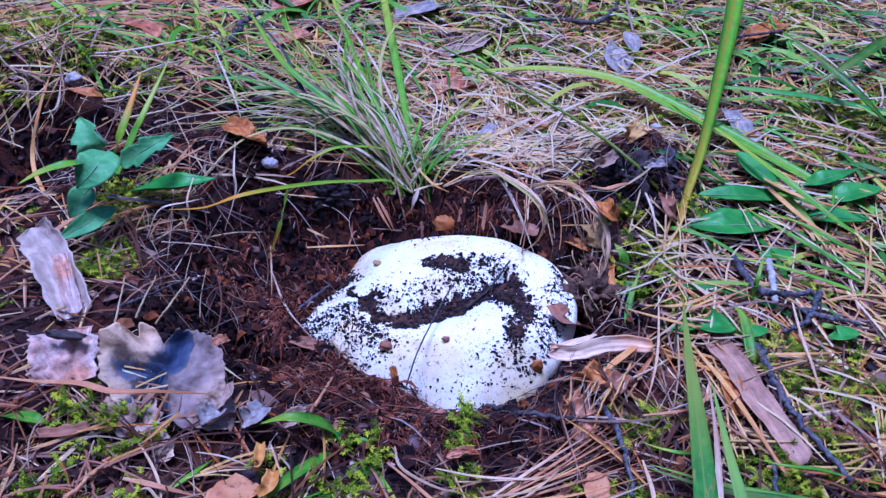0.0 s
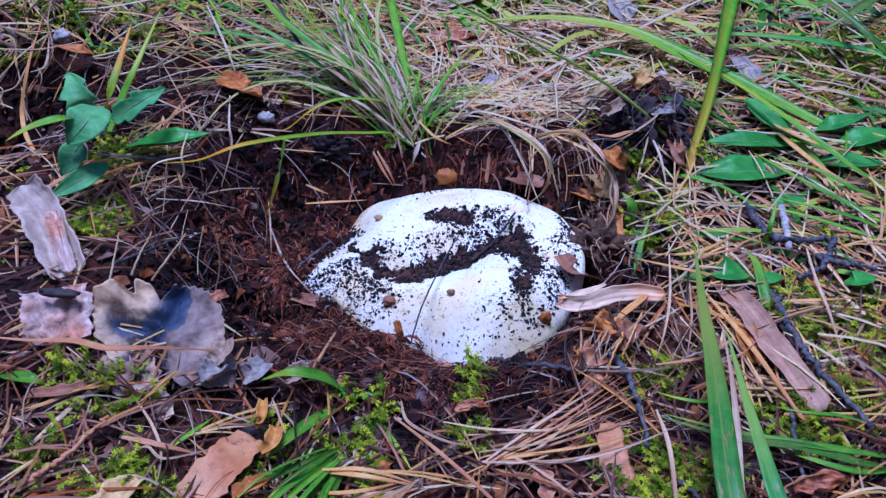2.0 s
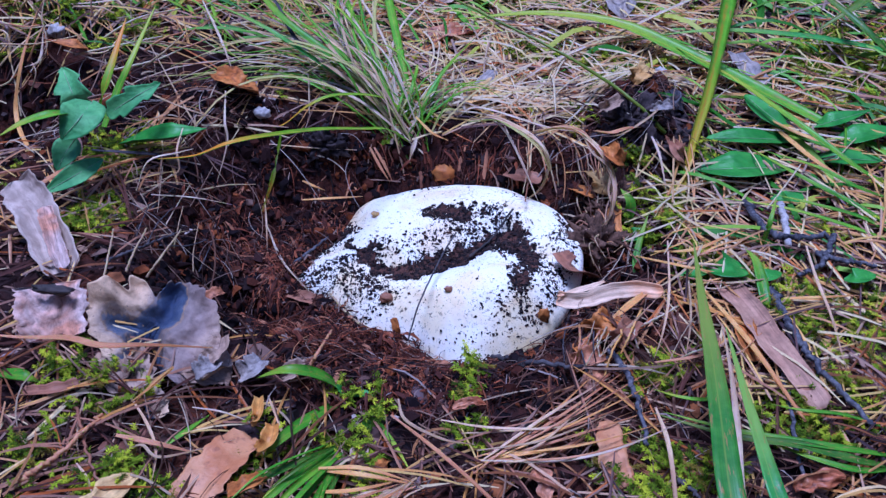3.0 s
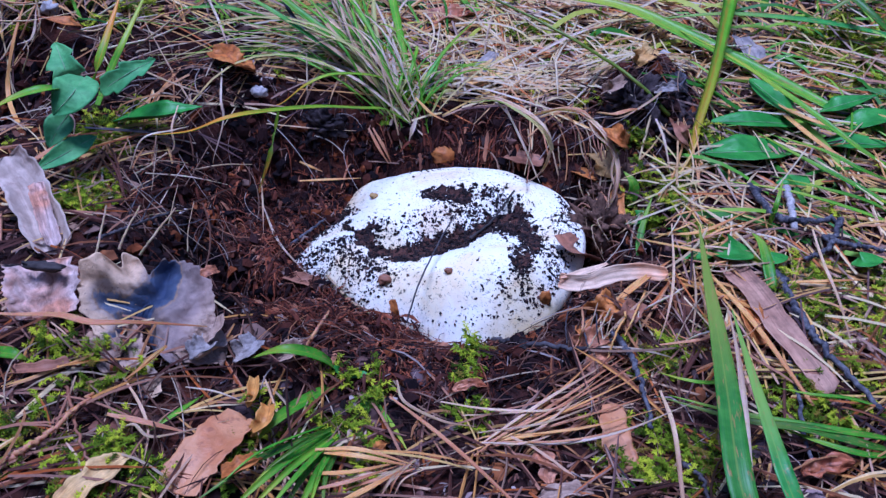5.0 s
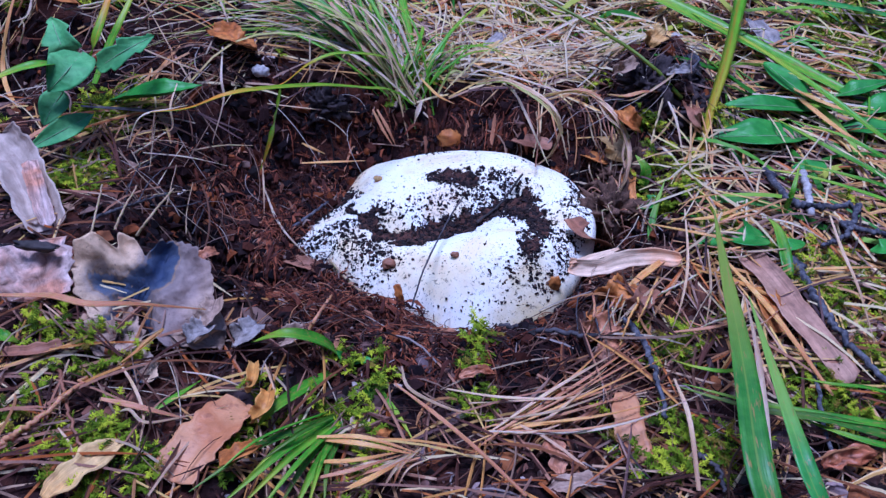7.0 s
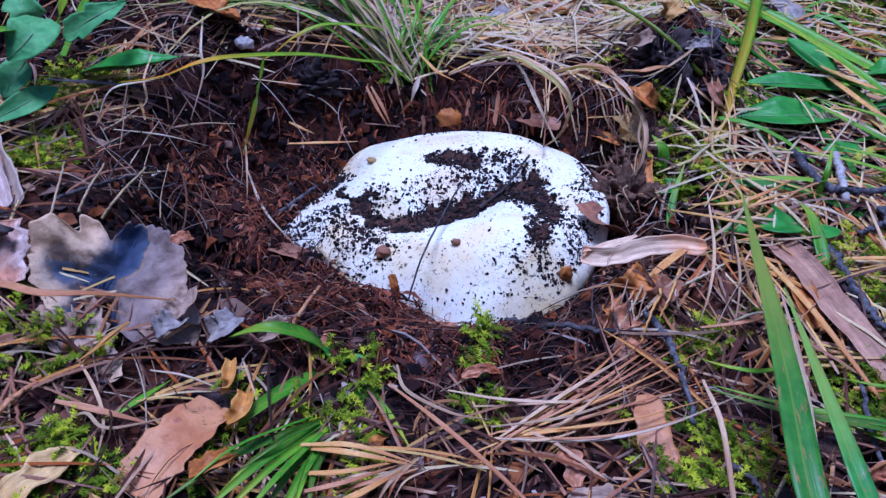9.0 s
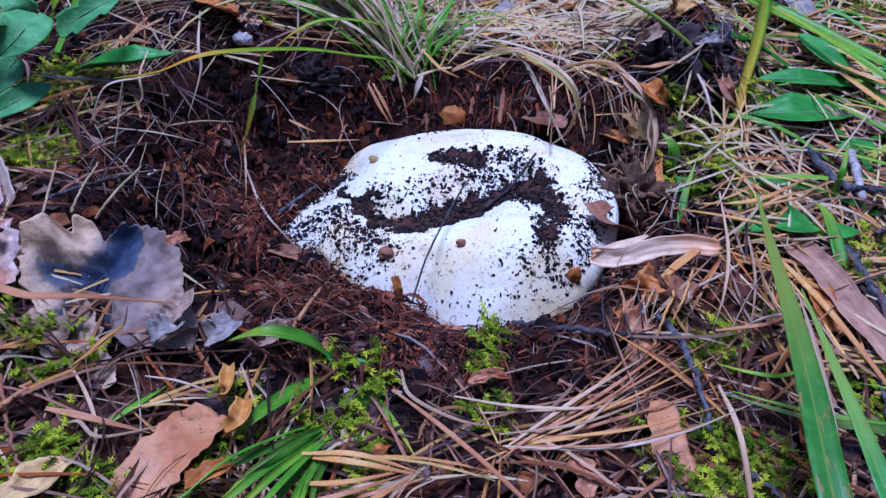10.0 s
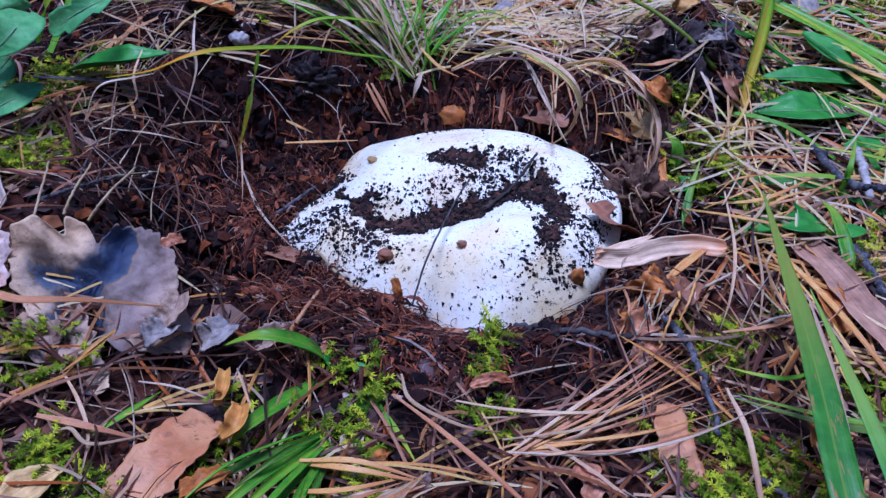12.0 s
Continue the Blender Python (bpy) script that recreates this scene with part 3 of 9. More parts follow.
ROOTEARTH = leaf_material("rooty_earth", (0.060, 0.034, 0.024), (0.170, 0.092, 0.060), (0.018, 0.012, 0.010), 0.9, 0.15, 150.0, 600.0, 0.7)
CURL = leaf_material("pale_bark_curl", (0.78, 0.38, 0.18), (0.86, 0.62, 0.42), (0.46, 0.20, 0.10), 0.7, 0.2, 45.0, 240.0, 0.3, 0.4, streak=(4, 1.2, 0.55))
STRIP = leaf_material("bark_strip", (0.30, 0.125, 0.066), (0.42, 0.20, 0.115), (0.11, 0.05, 0.04), 0.55, 0.3, 50.0, 240.0, 0.5, streak=(4, 1.0, 0.5))
BROADSTRIP = leaf_material("broad_bark_strip", (0.38, 0.20, 0.125), (0.50, 0.29, 0.185), (0.14, 0.07, 0.05), 0.6, 0.3, 50.0, 240.0, 0.5, streak=(5, 1.0, 0.6))
BLUISH = leaf_material("bleached_leaf", (0.28, 0.25, 0.24), (0.44, 0.37, 0.32), (0.22, 0.16, 0.14), 0.6, 0.3, 70.0, 280.0, 0.4, streak=(5, 3, 0.7))
TWIG = leaf_material("twig_bark", (0.045, 0.042, 0.055), (0.145, 0.135, 0.150), (0.025, 0.02, 0.02), 0.8, 0.25, 260.0, 700.0, 0.8, 1.0)
DARKTWIG = leaf_material("dark_twig", (0.050, 0.042, 0.046), (0.105, 0.090, 0.095), (0.02, 0.016, 0.016), 0.8, 0.25, 160.0, 500.0, 0.6)
CHAR = leaf_material("charred_wood", (0.030, 0.026, 0.026), (0.065, 0.050, 0.048), (0.015, 0.012, 0.012), 0.8, 0.3, 90.0, 300.0, 0.5)
EARTH = leaf_material("earth_clod", (0.024, 0.018, 0.020), (0.070, 0.050, 0.050), (0.012, 0.009, 0.008), 0.9, 0.15, 120.0, 420.0, 0.7)
VEIN = leaf_material("leaf_vein", (0.22, 0.32, 0.16), (0.28, 0.36, 0.20), (0.16, 0.20, 0.10), 0.5, 0.3, 60.0, 380.0, 0.15)
WHITEBIT = leaf_material("white_chip", (0.38, 0.34, 0.33), (0.54, 0.47, 0.43), (0.26, 0.18, 0.15), 0.6, 0.3, 200.0, 600.0, 0.3)


# ---- kinds of single things ----
def blade(name, points, width, material, label="", category="grass", group="", parent=None, taper=(0.55, 1.0, 0.04),
          fold=0.25, twist=(0.0, 0.0), face_up=(0, 0, 1), peak=0.4, n=22, power=1.6):
    """A grass blade or flat straw through a few places, from base to tip."""
    bm = bmesh.new()
    add_ribbon(bm, glide(points, n), width, fold, taper, twist, face_up=face_up, peak=peak, power=power)
    ob = part(name, bm, material, parent)
    return tagged(ob, label, "" if parent else category, group)


def stalk(name, points, width, material, label="", category="twig", group="", parent=None, tip=0.6, rough=0.22, sides=8, n=38):
    """A round twig, stem or straw through a few places."""
    bm = bmesh.new()
    line = glide(points, n)
    seed = 40 * points[0][0] + 7
    rough = rough if width > 0.0015 else 0.15
    for i, p in enumerate(line[1:-1]):
        p += (0.8 if width > 0.0015 and rough > 0.1 else 0.25) * width * Vector((noise.noise((i * 0.55, seed, 0)) + 0.5 * noise.noise((i * 1.7, seed, 2)), noise.noise((i * 0.55, seed, 5)), 0.5 * noise.noise((i * 0.9, seed, 9))))
    add_tube(bm, line, (0.5 * width, 0.5 * width * tip), sides, rough, seed)
    ob = part(name, bm, material, parent)
    return tagged(ob, label, "" if parent else category, group)


def half_width(shape, u, side, seed):
    """Outline of a leaf: half its width, as a share, at u along the midline."""
    if shape == "ellipse":
        w = math.sin(math.pi * min(1, max(0, u))) ** 0.75
    elif shape == "ovate":
        w = math.sin(math.pi * u ** 0.72) ** 0.8
    elif shape == "lance":
        w = math.sin(math.pi * u ** 0.8) ** 1.2
    elif shape == "lobed":
        w = (math.sin(math.pi * (0.06 + 0.90 * u)) ** 0.55) * (0.84 + 0.20 * math.cos(2 * math.pi * ((2.5 if side > 0 else 1.7) * u + 0.27 * side)) + 0.22 * noise.noise((u * 6, side * 3, seed)) + 0.10 * noise.noise((u * 17, side * 3, seed)))
    elif shape == "toothed":
        w = math.sin(math.pi * u ** 0.66) ** 0.62 * (1 - 0.40 * ((2.6 * u + 0.3 * side) % 1.0) + 0.06 * noise.noise((u * 9, side, seed)))
    else:
        w = 0.86 + 0.14 * math.sin(math.pi * u)
        w *= smooth(0, 0.05, u + 0.02) * smooth(0, 0.05, 1.02 - u)
        w += 0.30 * noise.noise((u * 4, side * 3, seed)) + 0.16 * noise.noise((u * 13, side * 3, seed))
    return max(0.02, w)


def leaf(name, points, width, material, label="", category="leaf", group="", parent=None, shape="ellipse", cup=0.15, wave=0.05,
         face_up=(0, 0, 1), thick=0.0003, rib=0.0, n=26, across=10):
    """A leaf or a flake of bark: a curved sheet round a midline, with thickness, a rib and an uneven edge."""
    bm = bmesh.new()
    uv = bm.loops.layers.uv.verify()
    line = glide(points, n)
    seed = 31.7 * points[0][0] + 17.3 * points[0][1]
    top, under = [], []
    for i, p in enumerate(line):
        u = i / n
        way = (line[min(i + 1, n)] - line[max(i - 1, 0)]).normalized()
        side = way.cross(Vector(face_up)).normalized()
        up = side.cross(way)
        a, b = [], []
        for k in range(across + 1):
            q = 2 * k / across - 1
            w = 0.5 * width * half_width(shape, u, 1 if q > 0 else -1, seed)
            lift = cup * q * q * w - rib * width * math.exp(-(q / 0.12) ** 2)
            lift += wave * width * (noise.noise((u * 3 + seed, q * 1.6, seed)) + 0.45 * noise.noise((u * 8 + seed, q * 4, seed)) - 0.55 * abs(noise.noise((u * 5.3 + seed, q * 3.1, seed + 4))) + 0.16 * noise.noise((u * 19 + seed, q * 9, seed)))
            at = p + q * w * side + lift * up
            a.append(bm.verts.new(at))
            b.append(bm.verts.new(at - thick * up))
        top.append(a)
        under.append(b)
    for i in range(n):
        for k in range(across):
            f = bm.faces.new((top[i][k], top[i][k + 1], top[i + 1][k + 1], top[i + 1][k]))
            for loop, (a, b) in zip(f.loops, ((i, k), (i, k + 1), (i + 1, k + 1), (i + 1, k))):
                loop[uv].uv = (b / across, a / n)
            bm.faces.new((under[i][k], under[i + 1][k], under[i + 1][k + 1], under[i][k + 1]))
        for k in (0, across):
            bm.faces.new((top[i][k], top[i + 1][k], under[i + 1][k], under[i][k]))
    for i in (0, n):
        for k in range(across):
            bm.faces.new((top[i][k], top[i][k + 1], under[i][k + 1], under[i][k]))
    bmesh.ops.recalc_face_normals(bm, faces=bm.faces)
    ob = part(name, bm, material, parent)
    if rib:
        bm = bmesh.new()
        mid = [p - 0.9 * rib * width * Vector(face_up).normalized() for p in line[:-2]]
        add_tube(bm, mid, (0.011 * width + 0.0001, 0.004 * width + 0.0001), 5)
        part("midrib", bm, VEIN if material in (HERB, BROAD) else DARKTWIG if material is OAK else material, ob)
    return tagged(ob, label, "" if parent else category, group)


# an oak leaf's lobes and the bays between them: degrees round the leaf, reach in mm
OAK_EDGE = ((-178, 27), (-164, 23.5), (-150, 24), (-128, 21), (-108, 24), (-86, 26), (-73, 23), (-60, 30), (-48, 28), (-38, 36),
            (-33, 31), (-26, 36), (-10, 27), (14, 26), (36, 25.5), (58, 25), (74, 22), (97, 14.5), (110, 25.5), (119, 27), (127, 20.5), (136, 31), (152, 33.5))
STAIN = [Vector(p) for p in ((0.0060, 0.0170), (0.0035, 0.0080), (-0.0050, 0.0000), (-0.0060, -0.0100), (-0.0010, -0.0180))]
SIDE_STAIN = [Vector(p) for p in ((-0.0050, 0.0000), (-0.0110, 0.0025), (-0.0170, 0.0040))]


def oak_reach(a):
    """Distance from an oak leaf's middle to its edge, eased between lobes and bays."""
    deg = math.degrees(a)
    ring = [(d - 360, r) for d, r in OAK_EDGE[-1:]] + list(OAK_EDGE) + [(d + 360, r) for d, r in OAK_EDGE[:1]]
    for (d0, r0), (d1, r1) in zip(ring, ring[1:]):
        if d0 <= deg <= d1:
            return (r0 + (r1 - r0) * smooth(d0, d1, deg)) / 1000 * (1 + 0.09 * noise.noise((math.cos(a) * 8, math.sin(a) * 8, 2.0)) + 0.022 * noise.noise((math.cos(a) * 30, math.sin(a) * 30, 2.0)))
    return 0.025


def oak_leaf(middle):
    """A dead oak leaf that leans back on the litter: lobes curl, the stained middle sags, a torn double layer on one side."""
    up = Vector((0.10, -0.52, 0.85)).normalized()
    right = Vector((0.97, 0.10, 0.0)).cross(up).cross(-up).normalized()
    far = up.cross(right)
    bm = bmesh.new()
    uv = bm.loops.layers.uv.verify()
    turns, rings = 240, 26
    rows, marks = [], {}
    for layer in (0, 1):
        for j in range(rings + 1):
            q = j / rings
            row = []
            for i in range(turns):
                a = 2 * math.pi * i / turns - math.pi
                r = q * oak_reach(a)
                x, y = r * math.cos(a), r * math.sin(a)
                d = min(away_from(STAIN, x, y)[0], away_from(SIDE_STAIN, x, y)[0] + 0.003)
                z = 0.0065 * noise.noise((x * 60, y * 60, 3.0)) + 0.0030 * noise.noise((x * 130, y * 130, 5.0)) + 0.0007 * noise.noise((x * 330, y * 330, 5.0))
                z -= 0.0080 * math.exp(-(d / 0.006) ** 2)
                z += 0.0060 * q ** 4 * (0.3 + noise.noise((math.cos(a) * 2.2, math.sin(a) * 2.2, 7.0)))
                z -= 0.0022 * abs(noise.noise((x * 80 + 3, y * 40, 9.0)))
                v = bm.verts.new(middle + x * right + y * far + (z - 0.0004 * layer) * up)
                marks[v] = (min(1.0, d / 0.033), 0.5 + x / 0.06)
                row.append(v)
                if j == 0:
                    row = row * turns
                    break
            rows.append(row)
    for layer in (0, 1):
        sheet = rows[layer * (rings + 1):(layer + 1) * (rings + 1)]
        for a, b in zip(sheet, sheet[1:]):
            for i in range(turns):
                k = (i + 1) % turns
                vs = [a[i], b[i], b[k]] if a[i] is a[k] else [a[i], b[i], b[k], a[k]]
                bm.faces.new(vs if layer == 0 else vs[::-1])
    for i in range(turns):
        k = (i + 1) % turns
        bm.faces.new((rows[rings][i], rows[-1][i], rows[-1][k], rows[rings][k]))
    for f in bm.faces:
        for loop in f.loops:
            loop[uv].uv = marks[loop.vert]
    ob = tagged(part("oak_leaf", bm, OAK), "dead grey-purple oak leaf with curled lobes and a blue-black stain", "leaf", "fallen leaves")
    bm = bmesh.new()
    vein = glide([middle + p.x * right + p.y * far - 0.0072 * up for p in STAIN], 16)
    add_tube(bm, vein, (0.0003, 0.0005), 6, 0.2)
    part("midrib", bm, OAK, ob)
    return ob


def lump(name, place, size, material, label="", category="crumb", group="", parent=None, jag=0.45, turn=0.0):
    """A clod, crumb or chip: a jagged little body that sits on what is under it."""
    bm = bmesh.new()
    bmesh.ops.create_icosphere(bm, subdivisions=5 if size[0] > 0.018 else 3, radius=0.5)
    m = Matrix.Rotation(radians(turn), 3, "Z") @ Matrix.Diagonal(size)
    for v in bm.verts:
        d = v.co.normalized()
        r = 1 + 0.8 * jag * noise.noise(d * 1.7 + Vector(place) * 90) + 0.6 * jag * noise.noise(d * 4.5 + Vector(place) * 90) + 0.45 * jag * noise.noise(d * 12 + Vector(place) * 90)
        v.co = m @ (v.co * r) + Vector(place)
    ob = part(name, bm, material, parent)
    return tagged(ob, label, "" if parent else category, group)


def root(name, place, label, category, group=""):
    ob = new(name)
    ob.location = place
    ob.empty_display_size = 0.01
    return tagged(ob, label, category, group)


def adopt(thing, *parts):
    """Puts parts that were built in place under their thing."""
    for ob in parts:
        ob.parent = thing
        ob.matrix_parent_inverse = Matrix.Translation(thing.location).inverted()


# ---- single leaves, flakes, twigs, straws and blades of the litter ----

# wind-bent wide blade and its neighbours on the right
blade("wild_grass", [(0.1215, -0.1566, 0.0000), (0.1092, -0.1549, 0.0240), (0.1023, -0.1382, 0.0360), (0.1040, -0.1036, 0.0380), (0.1066, -0.0706, 0.0360), (0.1094, -0.0320, 0.0320), (0.1143, 0.0129, 0.0250)], 0.0096, BROADGRASS, "broad green grass blade arching over the litter", "grass", taper=(0.6, 1.0, 0.05), peak=0.35, fold=0.18, n=40, group="grass blades")
blade("wild_grass", [(0.1413, -0.1464, 0.0000), (0.1282, -0.1440, 0.0200), (0.1207, -0.1320, 0.0300), (0.1190, -0.1179, 0.0320), (0.1184, -0.0845, 0.0300), (0.1208, -0.0388, 0.0220)], 0.0067, TEAL, "blue-green grass blade with orange blotches", "grass", taper=(0.6, 1.0, 0.05), fold=0.3, n=30, group="grass blades")
blade("wild_grass", [(0.1215, -0.1482, 0.0000), (0.1116, -0.1455, 0.0200), (0.1083, -0.1319, 0.0280), (0.1124, -0.1028, 0.0280), (0.1163, -0.0723, 0.0260), (0.1202, -0.0382, 0.0200)], 0.0034, PALE, "folded grass blade with a bleached dry edge", "grass", taper=(0.7, 1.0, 0.1), fold=0.7, n=30, group="grass blades")
blade("wild_grass", [(0.2032, 0.3934, 0.0500), (0.1833, 0.3084, 0.0400), (0.1636, 0.2306, 0.0300), (0.1428, 0.1526, 0.0263), (0.1278, 0.1046, 0.0115), (0.1185, 0.0609, 0.0000)], 0.0165, RUSTY, "tall grass blade turning yellow and rust at its foot", "grass", taper=(0.95, 1.0, 0.08), fold=0.3, power=0.85, peak=0.05, face_up=(0, -1, 0.3), group="grass blades")

# long blades lying across the right
blade("wild_grass", [(0.2622, 0.1244, 0.0030), (0.2158, 0.1564, 0.0080), (0.1834, 0.1873, 0.0100), (0.1406, 0.2214, 0.0141), (0.1011, 0.2482, 0.0180), (0.0514, 0.2570, 0.0180), (-0.0024, 0.2504, 0.0140)], 0.0138, BRIGHT, "long bright green grass blade lying over the litter", "grass", taper=(0.5, 1.0, 0.05), fold=0.3, peak=0.5, group="grass blades")
blade("wild_grass", [(0.3170, 0.2525, 0.0040), (0.2580, 0.2467, 0.0150), (0.2188, 0.2462, 0.0190), (0.1696, 0.2475, 0.0190), (0.1248, 0.2463, 0.0130)], 0.0076, TEAL, "blue-green grass blade lying over the litter", "grass", fold=0.3, group="grass blades")
blade("wild_grass", [(0.2929, 0.2223, 0.0020), (0.2625, 0.2333, 0.0250), (0.2408, 0.2625, 0.0350), (0.2228, 0.3124, 0.0350)], 0.0076, DEEP, "dark green grass blade", "grass", fold=0.5, group="grass blades")
stalk("dry_stalk", [(0.2235, 0.3147, 0.0340), (0.2005, 0.3082, 0.0320), (0.1853, 0.3149, 0.0240)], 0.0024, DARKTWIG, "thin dark dry stem", "stem")
blade("wild_grass", [(0.3435, 0.3773, 0.0200), (0.3007, 0.3263, 0.0250), (0.2691, 0.2945, 0.0200), (0.2415, 0.2804, 0.0070)], 0.0091, DEEP, "dark olive grass blade", "grass", fold=0.4, group="grass blades")
stalk("grass_stalk", [(0.1156, 0.1193, 0.0177), (0.0923, 0.1274, 0.0351), (0.0615, 0.1672, 0.0354), (0.0158, 0.1938, 0.0440), (-0.0338, 0.2412, 0.0440)], 0.0024, OLIVESTEM, "long olive-green grass stem bent over", "grass stem", tip=0.5, rough=0.05)
blade("wild_grass", [(0.2492, 0.1029, 0.0000), (0.2204, 0.1019, 0.0130), (0.1968, 0.1233, 0.0210), (0.1803, 0.1469, 0.0230), (0.1583, 0.1928, 0.0192), (0.1259, 0.2442, 0.0130)], 0.0050, BRIGHT, "long green grass blade lying over the litter", "grass", fold=0.3, group="grass blades")
blade("wild_grass", [(0.2358, 0.0621, 0.0000), (0.2150, 0.0708, 0.0090), (0.1834, 0.0946, 0.0130), (0.1641, 0.1246, 0.0093)], 0.0041, GREEN, "narrow green grass blade", "grass", group="grass blades")
blade("wild_grass", [(0.2328, 0.0527, 0.0000), (0.2096, 0.0525, 0.0090), (0.1729, 0.0621, 0.0130), (0.1404, 0.0751, 0.0081)], 0.0028, BRIGHT, "narrow light green grass blade", "grass", group="grass blades")
blade("wild_grass", [(0.2343, 0.0574, 0.0000), (0.2121, 0.0620, 0.0100), (0.1881, 0.0674, 0.0130), (0.1644, 0.0782, 0.0110)], 0.0031, GREEN, "narrow green grass blade", "grass", group="grass blades")
blade("wild_grass", [(0.1686, 0.1516, 0.0003), (0.1503, 0.1397, 0.0139), (0.1277, 0.1298, 0.0247)], 0.0031, DEEP, "short dark green grass blade", "grass", group="grass blades")
blade("wild_grass", [(0.1691, 0.1484, 0.0023), (0.1474, 0.1459, 0.0171), (0.1262, 0.1412, 0.0319)], 0.0050, GREEN, "green grass blade on the forest floor", "grass", group="grass blades")
blade("wild_grass", [(0.2519, 0.1303, 0.0000), (0.2085, 0.1237, 0.0130), (0.1899, 0.1353, 0.0130), (0.1862, 0.1597, 0.0070)], 0.0031, GREEN, "narrow green grass blade", "grass", group="grass blades")
blade("wild_grass", [(0.2457, 0.0922, 0.0000), (0.2138, 0.0817, 0.0150), (0.1942, 0.0964, 0.0170), (0.1715, 0.1185, 0.0111)], 0.0035, GREEN, "narrow green grass blade", "grass", group="grass blades")
blade("wild_grass", [(0.1820, -0.0896, -0.0000), (0.1653, -0.0966, 0.0100), (0.1428, -0.0934, 0.0130), (0.1163, -0.0908, 0.0130), (0.0880, -0.0765, 0.0070)], 0.0046, DEEP, "dark green grass blade lying flat", "grass", group="grass blades")
blade("wild_grass", [(0.1878, -0.0849, -0.0000), (0.1646, -0.0922, 0.0110), (0.1392, -0.0911, 0.0130), (0.1157, -0.0856, 0.0110), (0.0925, -0.0755, 0.0070)], 0.0036, GREEN, "green grass blade lying flat", "grass", group="grass blades")
blade("wild_grass", [(0.1265, -0.0549, -0.0000), (0.1101, -0.0699, 0.0100), (0.0988, -0.0703, 0.0110), (0.0896, -0.0633, 0.0070)], 0.0020, BRIGHT, "light green grass blade", "grass", group="grass blades")
blade("wild_grass", [(0.1920, -0.0719, -0.0000), (0.1655, -0.0742, 0.0110), (0.1473, -0.0750, 0.0130), (0.1374, -0.0681, 0.0080)], 0.0018, GREEN, "narrow green grass blade", "grass", group="grass blades")
blade("wild_grass", [(0.1860, -0.0905, -0.0000), (0.1640, -0.1011, 0.0100), (0.1465, -0.0975, 0.0110), (0.1329, -0.0884, 0.0080)], 0.0030, GREEN, "green grass blade lying flat", "grass", group="grass blades")
blade("wild_grass", [(0.0704, -0.0889, 0.0019), (0.0609, -0.0982, 0.0037), (0.0503, -0.1017, 0.0035)], 0.0010, DEEP, "thin dark grass blade", "grass", group="grass blades")
blade("wild_grass", [(0.0759, -0.1182, 0.0020), (0.0661, -0.1089, 0.0049), (0.0589, -0.0989, 0.0027)], 0.0012, GREEN, "thin green grass blade", "grass", group="grass blades")
blade("wild_grass", [(0.0945, 0.0690, -0.0086), (0.0939, 0.0714, 0.0038), (0.0890, 0.0781, 0.0073)], 0.0063, GREEN, "short upright green leaf", "leaf", group="fallen leaves")
blade("wild_grass", [(0.0947, 0.0240, -0.0119), (0.0955, 0.0392, -0.0032), (0.1010, 0.0560, 0.0087)], 0.0038, GREEN, "short green grass blade", "grass", group="grass blades")
blade("wild_grass", [(0.1573, 0.0430, 0.0000), (0.1567, 0.0404, 0.0190), (0.1618, 0.0555, 0.0250)], 0.0027, GREEN, "short green grass blade", "grass", group="grass blades")
blade("herb_sprig", [(0.1499, -0.0100, -0.0000), (0.1485, -0.0004, 0.0080), (0.1475, 0.0184, 0.0120), (0.1443, 0.0284, 0.0120)], 0.0057, GREEN, "green herb stalk with folded leaf", "leaf", group="fallen leaves")

# blades in front
blade("wild_grass", [(-0.0379, -0.0677, -0.0045), (-0.0468, -0.0711, 0.0092), (-0.0601, -0.0747, 0.0157), (-0.0741, -0.0727, 0.0075)], 0.0066, GREEN, "short curved green grass blade", "grass", taper=(0.7, 1.0, 0.05), group="grass blades")
blade("wild_grass", [(-0.0393, -0.0709, -0.0052), (-0.0499, -0.0870, 0.0013), (-0.0592, -0.1044, 0.0075), (-0.0644, -0.1088, 0.0026)], 0.0056, GREEN, "short green grass blade bent to the ground", "grass", taper=(0.7, 1.0, 0.1), group="grass blades")
blade("wild_grass", [(-0.0284, -0.0675, -0.0046), (-0.0234, -0.0824, -0.0024), (-0.0150, -0.0953, -0.0011), (-0.0076, -0.1083, -0.0005)], 0.0026, BRIGHT, "narrow light green grass blade", "grass", group="grass blades")
blade("wild_grass", [(-0.0329, -0.0712, -0.0054), (-0.0252, -0.0857, -0.0028), (-0.0170, -0.0918, -0.0044)], 0.0048, GREEN, "short dark green grass blade", "grass", group="grass blades")
blade("wild_grass", [(-0.0897, -0.0878, 0.0012), (-0.0981, -0.1055, 0.0071), (-0.1139, -0.1165, 0.0018)], 0.0025, BRIGHT, "thin green grass blade on moss", "grass", taper=(0.1, 1.0, 0.3), group="grass blades")
blade("wild_grass", [(-0.1838, -0.0758, 0.0037), (-0.1667, -0.0819, 0.0095), (-0.1604, -0.0810, 0.0056)], 0.0061, GREEN, "green grass blade lying on needles", "grass", group="grass blades")

